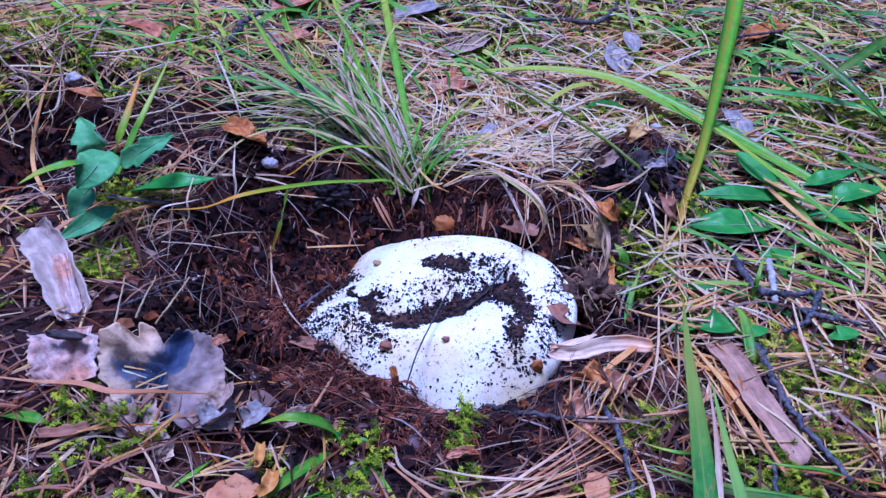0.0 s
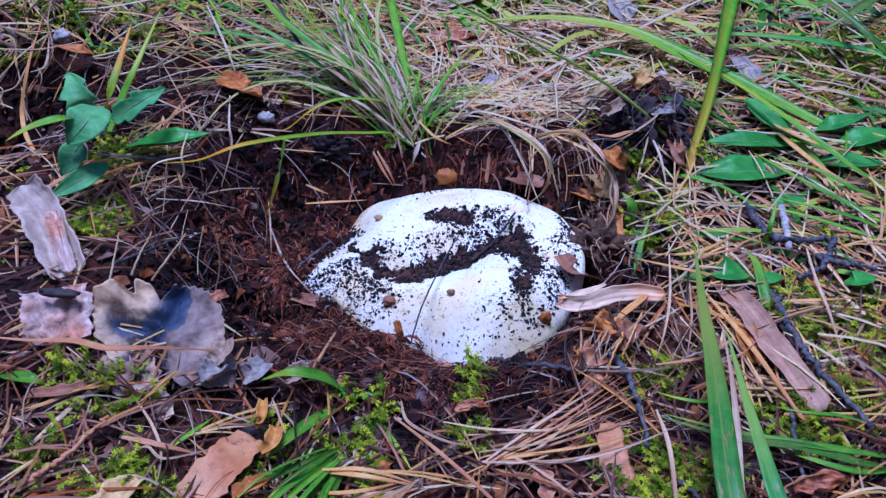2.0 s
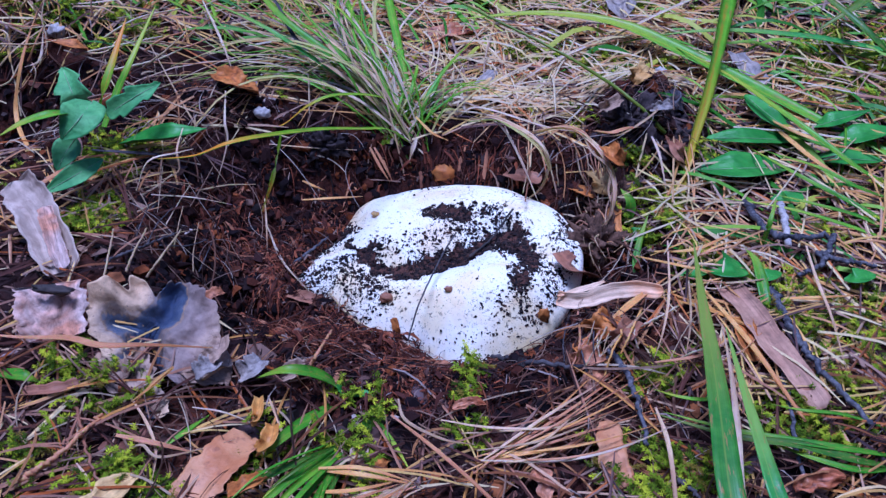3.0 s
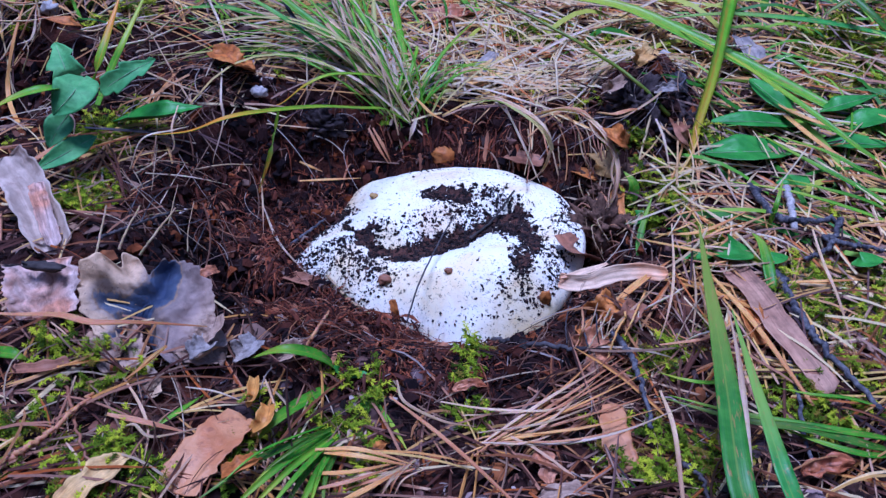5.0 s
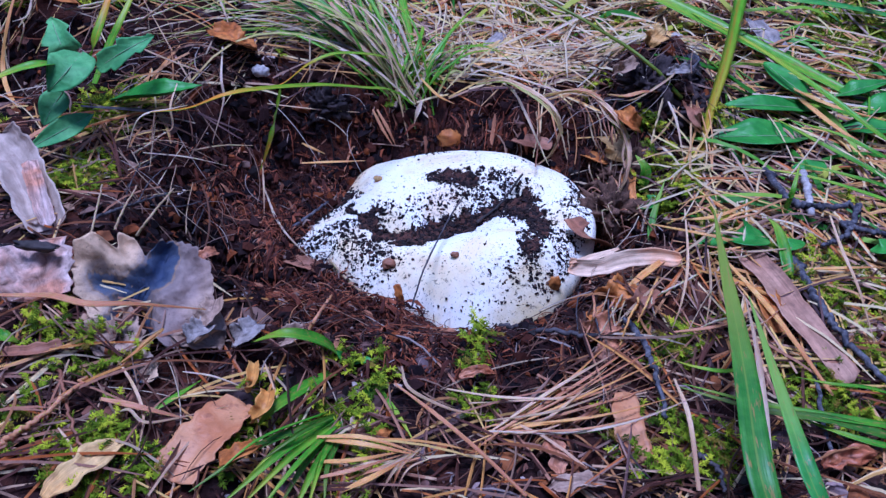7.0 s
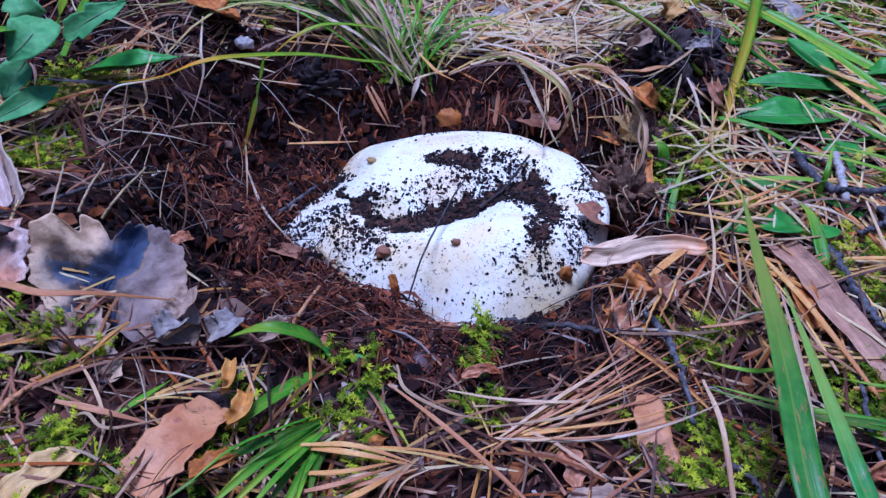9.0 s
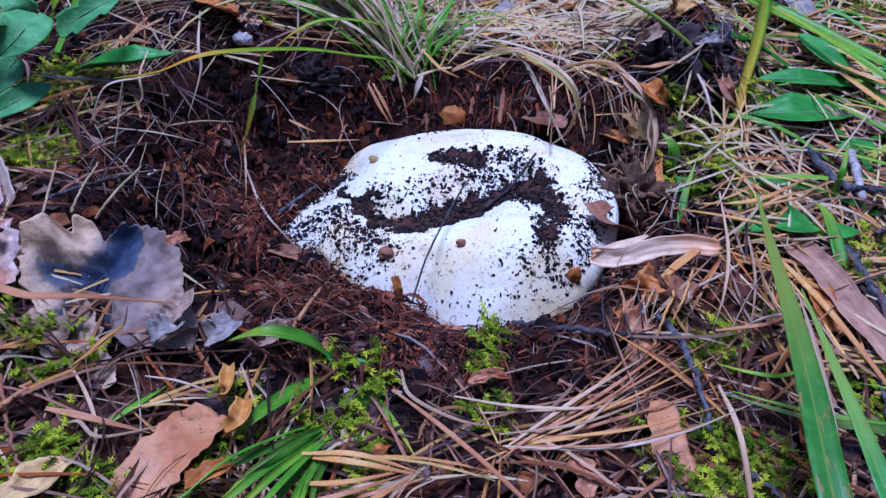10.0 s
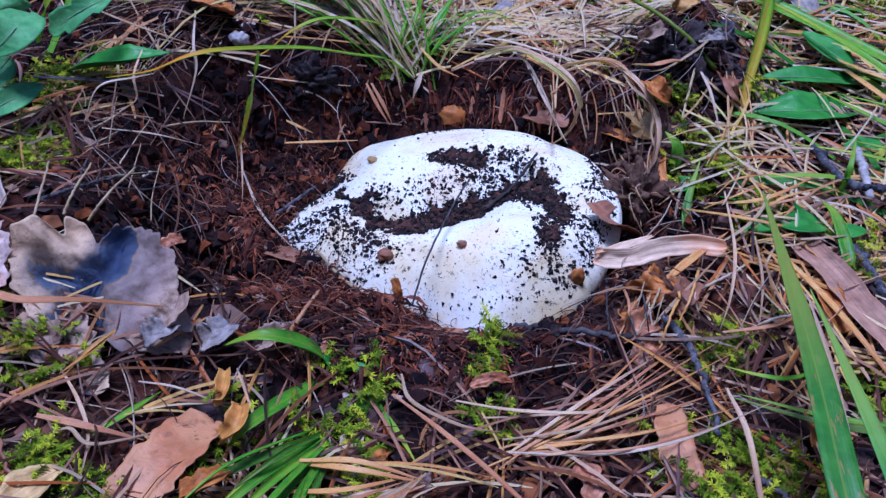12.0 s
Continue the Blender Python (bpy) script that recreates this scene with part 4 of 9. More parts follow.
blade("wild_grass", [(-0.0370, -0.0990, 0.0000), (-0.0600, -0.1220, 0.0080), (-0.0800, -0.1430, 0.0080)], 0.0033, DEEP, "dark green grass blade of a low tuft", "grass", taper=(0.6, 1.0, 0.12), fold=0.6, twist=(-25, 35), group="grass blades")
blade("wild_grass", [(-0.0360, -0.1000, 0.0000), (-0.0530, -0.1260, 0.0090), (-0.0680, -0.1470, 0.0090)], 0.0030, GREEN, "green grass blade of a low tuft", "grass", taper=(0.6, 1.0, 0.12), fold=0.6, twist=(25, -35), group="grass blades")
blade("wild_grass", [(-0.0370, -0.1030, 0.0000), (-0.0490, -0.1270, 0.0100), (-0.0620, -0.1490, 0.0100)], 0.0026, BRIGHT, "bright green grass blade of a low tuft", "grass", taper=(0.6, 1.0, 0.12), fold=0.6, twist=(-25, -35), group="grass blades")
blade("wild_grass", [(-0.0350, -0.1020, 0.0000), (-0.0450, -0.1310, 0.0120), (-0.0550, -0.1510, 0.0120)], 0.0032, GREEN, "green grass blade of a low tuft", "grass", taper=(0.6, 1.0, 0.12), fold=0.6, twist=(25, 35), group="grass blades")
blade("wild_grass", [(-0.0370, -0.1050, 0.0000), (-0.0440, -0.1290, 0.0080), (-0.0500, -0.1480, 0.0080)], 0.0024, DEEP, "dark green grass blade of a low tuft", "grass", taper=(0.6, 1.0, 0.12), fold=0.6, twist=(-25, 35), group="grass blades")
blade("wild_grass", [(-0.0340, -0.1040, 0.0000), (-0.0400, -0.1300, 0.0090), (-0.0450, -0.1500, 0.0090)], 0.0029, GREEN, "green grass blade of a low tuft", "grass", taper=(0.6, 1.0, 0.12), fold=0.6, twist=(25, -35), group="grass blades")
blade("wild_grass", [(-0.0380, -0.1070, 0.0000), (-0.0390, -0.1320, 0.0100), (-0.0400, -0.1480, 0.0100)], 0.0019, BRIGHT, "bright green grass blade of a low tuft", "grass", taper=(0.6, 1.0, 0.12), fold=0.6, twist=(-25, -35), group="grass blades")
blade("wild_grass", [(-0.0410, -0.0980, 0.0000), (-0.0600, -0.1220, 0.0120), (-0.0720, -0.1380, 0.0120)], 0.0017, GREEN, "green grass blade of a low tuft", "grass", taper=(0.6, 1.0, 0.12), fold=0.6, twist=(25, 35), group="grass blades")
blade("wild_grass", [(-0.0330, -0.1050, 0.0000), (-0.0360, -0.1270, 0.0080), (-0.0350, -0.1440, 0.0080)], 0.0020, DEEP, "dark green grass blade of a low tuft", "grass", taper=(0.6, 1.0, 0.12), fold=0.6, twist=(-25, 35), group="grass blades")
blade("wild_grass", [(-0.0390, -0.1020, 0.0000), (-0.0530, -0.1220, 0.0090), (-0.0630, -0.1380, 0.0090)], 0.0016, BRIGHT, "bright green grass blade of a low tuft", "grass", taper=(0.6, 1.0, 0.12), fold=0.6, twist=(25, -35), group="grass blades")
blade("wild_grass", [(-0.0370, -0.0990, 0.0000), (-0.0470, -0.1160, 0.0100), (-0.0580, -0.1290, 0.0100)], 0.0019, DEEP, "dark green grass blade of a low tuft", "grass", taper=(0.6, 1.0, 0.12), fold=0.6, twist=(-25, -35), group="grass blades")

# leaves and flakes of the litter
oak_leaf(Vector((-0.1190, -0.0550, 0.0140)))
leaf("leaf_scrap", [(-0.0857, -0.0673, 0.0016), (-0.0954, -0.0679, 0.0043), (-0.1072, -0.0651, 0.0048)], 0.0156, GREYBARK, "torn grey scrap of a dead leaf", "leaf", shape='torn', cup=0.3, wave=0.2, group="fallen leaves")
leaf("leaf_scrap", [(-0.1216, -0.0809, 0.0036), (-0.1274, -0.0718, 0.0061), (-0.1318, -0.0607, 0.0072)], 0.0198, GREYBARK, "torn grey-brown scrap of a dead leaf", "leaf", shape='torn', cup=0.2, wave=0.2, group="fallen leaves")
leaf("bark_flake", [(-0.1600, -0.0622, 0.0102), (-0.1631, -0.0527, 0.0178), (-0.1665, -0.0420, 0.0232)], 0.0292, FLAKY, "pinkish bark flake with a charred edge", "bark", shape='torn', cup=0.3, wave=0.12, face_up=(0.1, -0.4, 0.9), group="bark pieces")
lump("charred_chip", (-0.1630, -0.0480, 0.0260), (0.0172, 0.0046, 0.0044), CHAR, "small charred piece of wood on a bark flake", "wood")
shard = leaf("bark_flake", [(-0.1700, -0.0190, 0.0080), (-0.1820, -0.0030, 0.0160), (-0.1940, 0.0120, 0.0240), (-0.2040, 0.0200, 0.0300)], 0.0185, PALEBARK, "upright grey-mauve bark flake", "bark", shape='torn', cup=0.6, wave=0.12, face_up=(0.3, -0.75, 0.5), n=40, across=14, thick=0.0009, group="bark pieces")
leaf("peeled_layer", [(-0.1710, -0.0190, 0.0120), (-0.1790, -0.0060, 0.0210), (-0.1860, 0.0060, 0.0270)], 0.0075, FLAKY, "pinkish inner layer of the bark", parent=shard, shape="torn", cup=0.4, wave=0.12, face_up=(0.3, -0.75, 0.5))
blade("dry_leaf_strip", [(-0.1888, -0.0668, 0.0165), (-0.1683, -0.0715, 0.0207), (-0.1448, -0.0789, 0.0296), (-0.1293, -0.0846, 0.0327), (-0.1129, -0.0811, 0.0312), (-0.0920, -0.0670, 0.0176)], 0.0032, ROSEHAY, "narrow rose-brown dry leaf with a long stalk", "leaf", taper=(0.22, 1.0, 0.12), peak=0.5, fold=0.4, n=36, group="fallen leaves")
leaf("dead_leaf", [(-0.0870, -0.1370, 0.0040), (-0.0840, -0.1260, 0.0070), (-0.0780, -0.1140, 0.0070), (-0.0710, -0.1000, 0.0040)], 0.0175, SALMON, "salmon-brown dead leaf with dark specks", "leaf", shape='torn', cup=0.2, wave=0.05, n=36, across=14, group="fallen leaves")
leaf("dead_leaf", [(-0.0730, -0.1300, 0.0080), (-0.0660, -0.1280, 0.0120), (-0.0620, -0.1210, 0.0080)], 0.0068, RUST, "rust-brown dead leaf fragment", "leaf", shape='torn', cup=0.3, group="fallen leaves")
leaf("dead_leaf", [(-0.1260, -0.1500, 0.0080), (-0.1169, -0.1389, 0.0110), (-0.1075, -0.1250, 0.0083)], 0.0130, CREAM, "beige torn dead leaf on moss", "leaf", shape='lobed', cup=0.25, wave=0.12, group="fallen leaves")
leaf("curled_leaf", [(-0.0660, -0.1090, 0.0050), (-0.0620, -0.1070, 0.0100), (-0.0620, -0.0990, 0.0100)], 0.0062, AMBERLEAF, "small curled amber leaf on dead leaves", "leaf", shape='torn', cup=0.9, wave=0.1, group="fallen leaves")
leaf("curled_leaf", [(-0.0700, -0.0940, 0.0040), (-0.0690, -0.0930, 0.0100), (-0.0710, -0.0820, 0.0060)], 0.0045, AMBERLEAF, "curled amber sliver of leaf", "leaf", shape='torn', cup=0.9, wave=0.1, group="fallen leaves")
leaf("dead_leaf", [(0.0728, -0.1134, 0.0050), (0.0695, -0.1004, 0.0075), (0.0695, -0.0826, 0.0075)], 0.0105, SALMON, "pale brown dead leaf standing on edge", "leaf", shape='torn', cup=0.2, wave=0.08, face_up=(0.0, -0.4, 0.9), group="fallen leaves")
leaf("oak_leaf_scrap", [(0.0443, -0.1209, 0.0048), (0.0428, -0.1143, 0.0071), (0.0397, -0.1075, 0.0077)], 0.0092, ROSE, "small reddish lobed scrap of oak leaf", "leaf", shape='lobed', cup=0.2, wave=0.15, group="fallen leaves")
leaf("dead_leaf", [(0.0400, -0.1285, 0.0048), (0.0500, -0.1255, 0.0072), (0.0600, -0.1235, 0.0050)], 0.0085, GREYBARK, "grey-brown dead leaf on the forest floor", "leaf", shape='lobed', cup=0.4, wave=0.2, group="fallen leaves")
leaf("bark_curl", [(0.0530, -0.0030, -0.0010), (0.0580, -0.0070, 0.0020), (0.0670, -0.0080, 0.0050), (0.0760, -0.0060, 0.0080), (0.0890, -0.0060, 0.0110), (0.1000, -0.0080, 0.0130)], 0.0078, CURL, "pinkish-white curl of pine bark", "bark", shape='torn', cup=0.3, wave=0.10, face_up=(0, -0.7, 0.7), n=40, across=12, thick=0.0006, group="bark pieces")
blade("bark_sliver", [(0.0530, -0.0040, 0.0020), (0.0650, -0.0030, 0.0060), (0.0750, 0.0040, 0.0060)], 0.0040, CURL, "thin pink sliver of bark", "bark", fold=0.5, taper=(0.3, 1.0, 0.3), group="bark pieces")
host = leaf("bark_strip", [(0.1291, 0.0121, 0.0070), (0.1431, -0.0286, 0.0100), (0.1578, -0.0685, 0.0070)], 0.0145, BROADSTRIP, "long flat brown strip of bark", "bark", shape='strip', cup=0.25, wave=0.03, group="bark pieces")
blade("amber_edge", [(0.1202, 0.0016, 0.0080), (0.1346, -0.0377, 0.0110), (0.1496, -0.0764, 0.0080)], 0.0028, AMBER, "torn amber edge of the bark", fold=0.4, taper=(0.5, 1.0, 0.4), parent=host)
leaf("dead_leaf", [(0.1367, -0.0420, 0.0060), (0.1339, -0.0330, 0.0100), (0.1353, -0.0168, 0.0080)], 0.0094, RUST, "rust-brown dead leaf under grass", "leaf", shape='torn', cup=0.3, group="fallen leaves")
leaf("dead_leaf", [(0.1161, -0.0929, 0.0042), (0.1154, -0.0885, 0.0085), (0.1142, -0.0831, 0.0102)], 0.0076, RUST, "amber-brown dead leaf standing on edge", "leaf", shape='torn', cup=0.3, group="fallen leaves")
leaf("dead_leaf", [(-0.1111, 0.1248, 0.0241), (-0.1206, 0.1223, 0.0299), (-0.1371, 0.1371, 0.0287)], 0.0150, RUST, "rust-orange crumpled dead leaf", "leaf", shape='torn', cup=0.35, wave=0.2, group="fallen leaves")
leaf("dead_leaf", [(-0.2241, 0.1760, 0.0148), (-0.2316, 0.1716, 0.0192), (-0.2483, 0.1738, 0.0209)], 0.0104, RUST, "brown dead leaf on the litter", "leaf", shape='lance', cup=0.4, group="fallen leaves")
leaf("dead_leaf", [(0.0038, 0.1586, 0.0060), (0.0163, 0.1645, 0.0100), (0.0312, 0.1861, 0.0080)], 0.0162, CREAM, "beige dead leaf lying among needles", "leaf", shape='torn', cup=0.25, group="fallen leaves")
leaf("dead_leaf", [(0.0069, 0.1618, 0.0070), (0.0129, 0.1706, 0.0100), (0.0209, 0.1912, 0.0100)], 0.0085, BLUISH, "blue-grey leaf scrap on the forest floor", "leaf", shape='torn', cup=0.3, group="fallen leaves")
leaf("dead_leaf", [(-0.0222, 0.2361, 0.0060), (-0.0054, 0.2395, 0.0100), (0.0128, 0.2521, 0.0080)], 0.0161, ROSE, "beige-brown dead leaf on the forest floor", "leaf", shape='torn', cup=0.3, wave=0.2, group="fallen leaves")
leaf("dead_leaf", [(0.1087, 0.2792, 0.0060), (0.1064, 0.2933, 0.0120), (0.1032, 0.3210, 0.0140)], 0.0203, BLUISH, "bleached bluish-white leaf on the forest floor", "leaf", shape='lance', cup=0.5, wave=0.2, group="fallen leaves")
leaf("dead_leaf", [(0.1223, 0.3133, 0.0080), (0.1196, 0.3234, 0.0120), (0.1170, 0.3424, 0.0120)], 0.0126, BLUISH, "bleached bluish-white leaf on the forest floor", "leaf", shape='ellipse', cup=0.4, group="fallen leaves")
leaf("dead_leaf", [(0.2070, 0.3548, 0.0060), (0.2210, 0.3566, 0.0120), (0.2446, 0.3839, 0.0100)], 0.0174, RUST, "orange dead leaf lying among grass", "leaf", shape='torn', cup=0.4, group="fallen leaves")
leaf("dead_leaf", [(-0.1508, 0.2695, 0.0078), (-0.1333, 0.2831, 0.0106), (-0.1176, 0.3044, 0.0081)], 0.0145, ROSE, "pinkish dead leaf on the forest floor", "leaf", shape='torn', cup=0.3, group="fallen leaves")
leaf("dead_leaf", [(0.1885, 0.1995, 0.0060), (0.1804, 0.2106, 0.0100), (0.1779, 0.2348, 0.0100)], 0.0147, BLUISH, "grey-blue dead leaf on the forest floor", "leaf", shape='torn', cup=0.4, group="fallen leaves")
leaf("dead_leaf", [(-0.3209, 0.3033, 0.0104), (-0.2263, 0.2609, 0.0245), (-0.2132, 0.2433, 0.0234)], 0.0132, ROSE, "pinkish dead leaf on the forest floor", "leaf", shape='torn', cup=0.3, group="fallen leaves")
leaf("dead_leaf", [(-0.1539, 0.3431, 0.0071), (-0.1371, 0.3470, 0.0100), (-0.1242, 0.3738, 0.0080)], 0.0173, ROSE, "tan dead leaf on the forest floor", "leaf", shape='torn', cup=0.3, group="fallen leaves")
leaf("dead_leaf", [(-0.0588, 0.3480, 0.0060), (-0.0419, 0.3527, 0.0100), (-0.0257, 0.3733, 0.0080)], 0.0174, BLUISH, "pale grey dead leaf", "leaf", shape='torn', cup=0.3, group="fallen leaves")
leaf("dead_leaf", [(-0.0199, 0.2875, 0.0060), (-0.0002, 0.2986, 0.0090), (0.0156, 0.3273, 0.0080)], 0.0139, GREYBARK, "grey-mauve dead leaf on the forest floor", "leaf", shape='torn', cup=0.3, group="fallen leaves")
leaf("dead_leaf", [(-0.0768, 0.2035, 0.0064), (-0.0626, 0.1998, 0.0102), (-0.0466, 0.2109, 0.0090)], 0.0116, ROSE, "brown dead leaf under grass", "leaf", shape='torn', cup=0.3, group="fallen leaves")
leaf("leaf_scrap", [(-0.0299, -0.1091, -0.0023), (-0.0286, -0.1030, -0.0016), (-0.0274, -0.0947, -0.0033)], 0.0071, GREYBARK, "grey-mauve scrap of a dead leaf", "leaf", shape='torn', cup=0.4, group="fallen leaves")
leaf("leaf_scrap", [(-0.0224, -0.1114, -0.0017), (-0.0208, -0.1065, -0.0012), (-0.0182, -0.1011, -0.0026)], 0.0070, RUST, "brown scrap of a dead leaf", "leaf", shape='torn', cup=0.3, group="fallen leaves")
leaf("leaf_scrap", [(-0.1085, -0.0930, 0.0026), (-0.1124, -0.0861, 0.0039), (-0.1171, -0.0811, 0.0044)], 0.0094, OAK, "blue-grey scrap of a dead leaf", "leaf", shape='torn', cup=0.4, group="fallen leaves")
leaf("leaf_scrap", [(0.0635, -0.0630, 0.0029), (0.0658, -0.0580, 0.0044), (0.0709, -0.0522, 0.0040)], 0.0081, ROSE, "reddish scrap of a dead leaf", "leaf", shape='torn', cup=0.4, group="fallen leaves")
leaf("leaf_scrap", [(-0.0820, -0.0690, 0.0040), (-0.0770, -0.0690, 0.0090), (-0.0740, -0.0620, 0.0070)], 0.0100, BLUISH, "bluish-white torn scrap of leaf", "leaf", shape='torn', cup=0.5, wave=0.2, face_up=(0, -0.4, 0.9), group="fallen leaves")
leaf("leaf_scrap", [(-0.0650, -0.0660, 0.0020), (-0.0590, -0.0650, 0.0060), (-0.0540, -0.0600, 0.0030)], 0.0080, GREYBARK, "grey scrap of leaf beside the grass", "leaf", shape='torn', cup=0.5, wave=0.2, face_up=(0, -0.4, 0.9), group="fallen leaves")
leaf("leaf_scrap", [(-0.0950, -0.0670, 0.0100), (-0.0910, -0.0640, 0.0140), (-0.0920, -0.0550, 0.0120)], 0.0085, GREYBARK, "beige torn scrap beside the oak leaf", "leaf", shape='torn', cup=0.5, wave=0.2, face_up=(0, -0.4, 0.9), group="fallen leaves")
leaf("leaf_scrap", [(-0.0990, -0.0730, 0.0080), (-0.0940, -0.0720, 0.0120), (-0.0920, -0.0670, 0.0100)], 0.0090, BLUISH, "grey torn scrap under the oak leaf", "leaf", shape='torn', cup=0.5, wave=0.2, face_up=(0, -0.4, 0.9), group="fallen leaves")
leaf("leaf_scrap", [(-0.1030, -0.0350, 0.0140), (-0.1000, -0.0330, 0.0160), (-0.0970, -0.0290, 0.0140)], 0.0050, ROSE, "brown tip of a dead leaf behind the oak leaf", "leaf", shape='torn', cup=0.5, wave=0.2, face_up=(0, -0.4, 0.9), group="fallen leaves")
leaf("leaf_scrap", [(0.0660, -0.0300, 0.0020), (0.0710, -0.0310, 0.0100), (0.0770, -0.0220, 0.0080)], 0.0120, RUST, "curled brown leaf beside the mushroom", "leaf", shape='torn', cup=0.5, wave=0.2, face_up=(0, -0.4, 0.9), group="fallen leaves")
leaf("leaf_scrap", [(0.0580, -0.0500, 0.0040), (0.0640, -0.0490, 0.0090), (0.0700, -0.0440, 0.0060)], 0.0090, ROSE, "reddish brown leaf scrap beside the mushroom", "leaf", shape='torn', cup=0.5, wave=0.2, face_up=(0, -0.4, 0.9), group="fallen leaves")
leaf("leaf_scrap", [(0.0760, -0.0390, 0.0080), (0.0800, -0.0370, 0.0130), (0.0850, -0.0260, 0.0100)], 0.0090, STRIP, "dark brown leaf scrap beside the mushroom", "leaf", shape='torn', cup=0.5, wave=0.2, face_up=(0, -0.4, 0.9), group="fallen leaves")
leaf("leaf_scrap", [(0.1380, -0.1090, 0.0060), (0.1460, -0.1070, 0.0100), (0.1580, -0.1040, 0.0080)], 0.0085, ROSE, "brown-mauve dead leaf in the moss", "leaf", shape='lobed', cup=0.4, wave=0.3, face_up=(0, -0.4, 0.9), group="fallen leaves")
leaf("leaf_scrap", [(0.0070, -0.0780, 0.0030), (0.0140, -0.0760, 0.0060), (0.0210, -0.0740, 0.0030)], 0.0050, ROSE, "small brown leaf scrap in front", "leaf", shape='lobed', cup=0.4, wave=0.3, face_up=(0, -0.4, 0.9), group="fallen leaves")
leaf("bark_strip", [(-0.1646, -0.0887, 0.0069), (-0.1506, -0.0895, 0.0108), (-0.1424, -0.0840, 0.0091)], 0.0059, STRIP, "curved mauve-brown strip of bark", "bark", shape='strip', cup=0.6, group="bark pieces")
leaf("bark_chip", [(0.0721, -0.0443, 0.0010), (0.0645, -0.0425, 0.0050), (0.0601, -0.0369, 0.0056)], 0.0103, RUST, "brown chip of bark by the mushroom", "bark", shape='torn', cup=0.3, group="bark pieces")
leaf("bark_chip", [(0.0552, 0.0285, 0.0018), (0.0616, 0.0197, 0.0005), (0.0750, 0.0393, -0.0215)], 0.0112, STRIP, "brown flake of bark leaning on the mushroom", "bark", shape='torn', cup=0.3, group="bark pieces")
leaf("bark_chip", [(-0.0791, 0.0241, -0.0339), (-0.0697, 0.0185, -0.0309), (-0.0627, 0.0175, -0.0330)], 0.0088, STRIP, "brown flake of bark beside the mushroom", "bark", shape='torn', cup=0.3, group="bark pieces")
leaf("bark_chip", [(0.0299, 0.1137, -0.0118), (0.0405, 0.1075, -0.0103), (0.0496, 0.1045, -0.0100)], 0.0122, STRIP, "brown flake on the dug soil", "bark", shape='torn', cup=0.3, group="bark pieces")
leaf("bark_chip", [(0.0669, 0.0958, -0.0071), (0.0721, 0.0891, -0.0045), (0.0778, 0.0858, -0.0045)], 0.0089, RUST, "orange-brown flake on the dug soil", "bark", shape='torn', cup=0.4, group="bark pieces")
leaf("bark_chip", [(0.0899, 0.0786, -0.0018), (0.0862, 0.0664, -0.0039), (0.0912, 0.0512, -0.0078)], 0.0074, RUST, "orange-brown curled leaf at the rim", "leaf", shape='lance', cup=0.5, group="fallen leaves")
leaf("leaf_scrap", [(0.0760, 0.0981, 0.0030), (0.0810, 0.0879, 0.0032), (0.0801, 0.0845, -0.0016)], 0.0117, CREAM, "cream scrap of leaf", "leaf", shape='torn', cup=0.4, group="fallen leaves")
lump("bark_chip", (0.0477, -0.0057, -0.0099), (0.0051, 0.0036, 0.0102), RUST, "orange-brown chip against the mushroom's rim", "bark")
leaf("bark_chip", [(-0.0201, -0.0119, -0.0260), (-0.0214, -0.0116, -0.0190), (-0.0230, -0.0091, -0.0144)], 0.0036, RUST, "orange splinter of rotten wood standing upright", "wood", shape='torn', cup=0.3, face_up=(0.1, -1, 0.2), thick=0.0012)
lump("white_chip", (-0.1072, 0.1150, 0.0163), (0.0090, 0.0066, 0.0060), WHITEBIT, "small whitish chip of bark", "chip")
lump("white_chip", (-0.2465, 0.1859, 0.0207), (0.0107, 0.0078, 0.0086), WHITEBIT, "small whitish chip of bark", "chip")
lump("white_chip", (0.1236, 0.1974, 0.0127), (0.0074, 0.0067, 0.0067), WHITEBIT, "small bluish-white lump on the earth clod", "chip")
lump("white_chip", (0.1399, 0.1964, 0.0071), (0.0068, 0.0061, 0.0061), WHITEBIT, "small bluish-white lump on the earth clod", "chip")
lump("bark_chip", (-0.0118, -0.0219, -0.0275), (0.0041, 0.0031, 0.0025), RUST, "brown crumb of rotten wood", "wood")
lump("bark_chip", (-0.0620, 0.0128, -0.0349), (0.0082, 0.0038, 0.0033), RUST, "orange-brown chip of rotten wood", "wood")
lump("earth_clod", (0.0970, 0.1270, 0.0200), (0.0250, 0.0190, 0.0200), EARTH, "dark lump of earth with roots", "earth", jag=1.0)
lump("earth_clod", (0.0910, 0.1220, 0.0080), (0.0220, 0.0170, 0.0180), EARTH, "dark lump of earth with roots", "earth", jag=1.0)
lump("earth_clod", (0.1060, 0.1170, 0.0060), (0.0300, 0.0210, 0.0230), EARTH, "dark lump of earth with roots", "earth", jag=1.0)
lump("earth_clod", (0.1210, 0.1290, 0.0080), (0.0220, 0.0200, 0.0200), EARTH, "dark lump of earth with roots", "earth", jag=1.0)
lump("earth_clod", (0.1150, 0.1360, 0.0160), (0.0220, 0.0170, 0.0190), EARTH, "dark lump of earth with roots", "earth", jag=1.0)
leaf("leaf_scrap", [(0.0980, 0.1510, 0.0300), (0.1010, 0.1480, 0.0370), (0.1080, 0.1630, 0.0340)], 0.0100, CREAM, "tan scrap of leaf on the earth clod", "leaf", shape='torn', cup=0.5, wave=0.2, face_up=(0, -0.6, 0.8), group="fallen leaves")
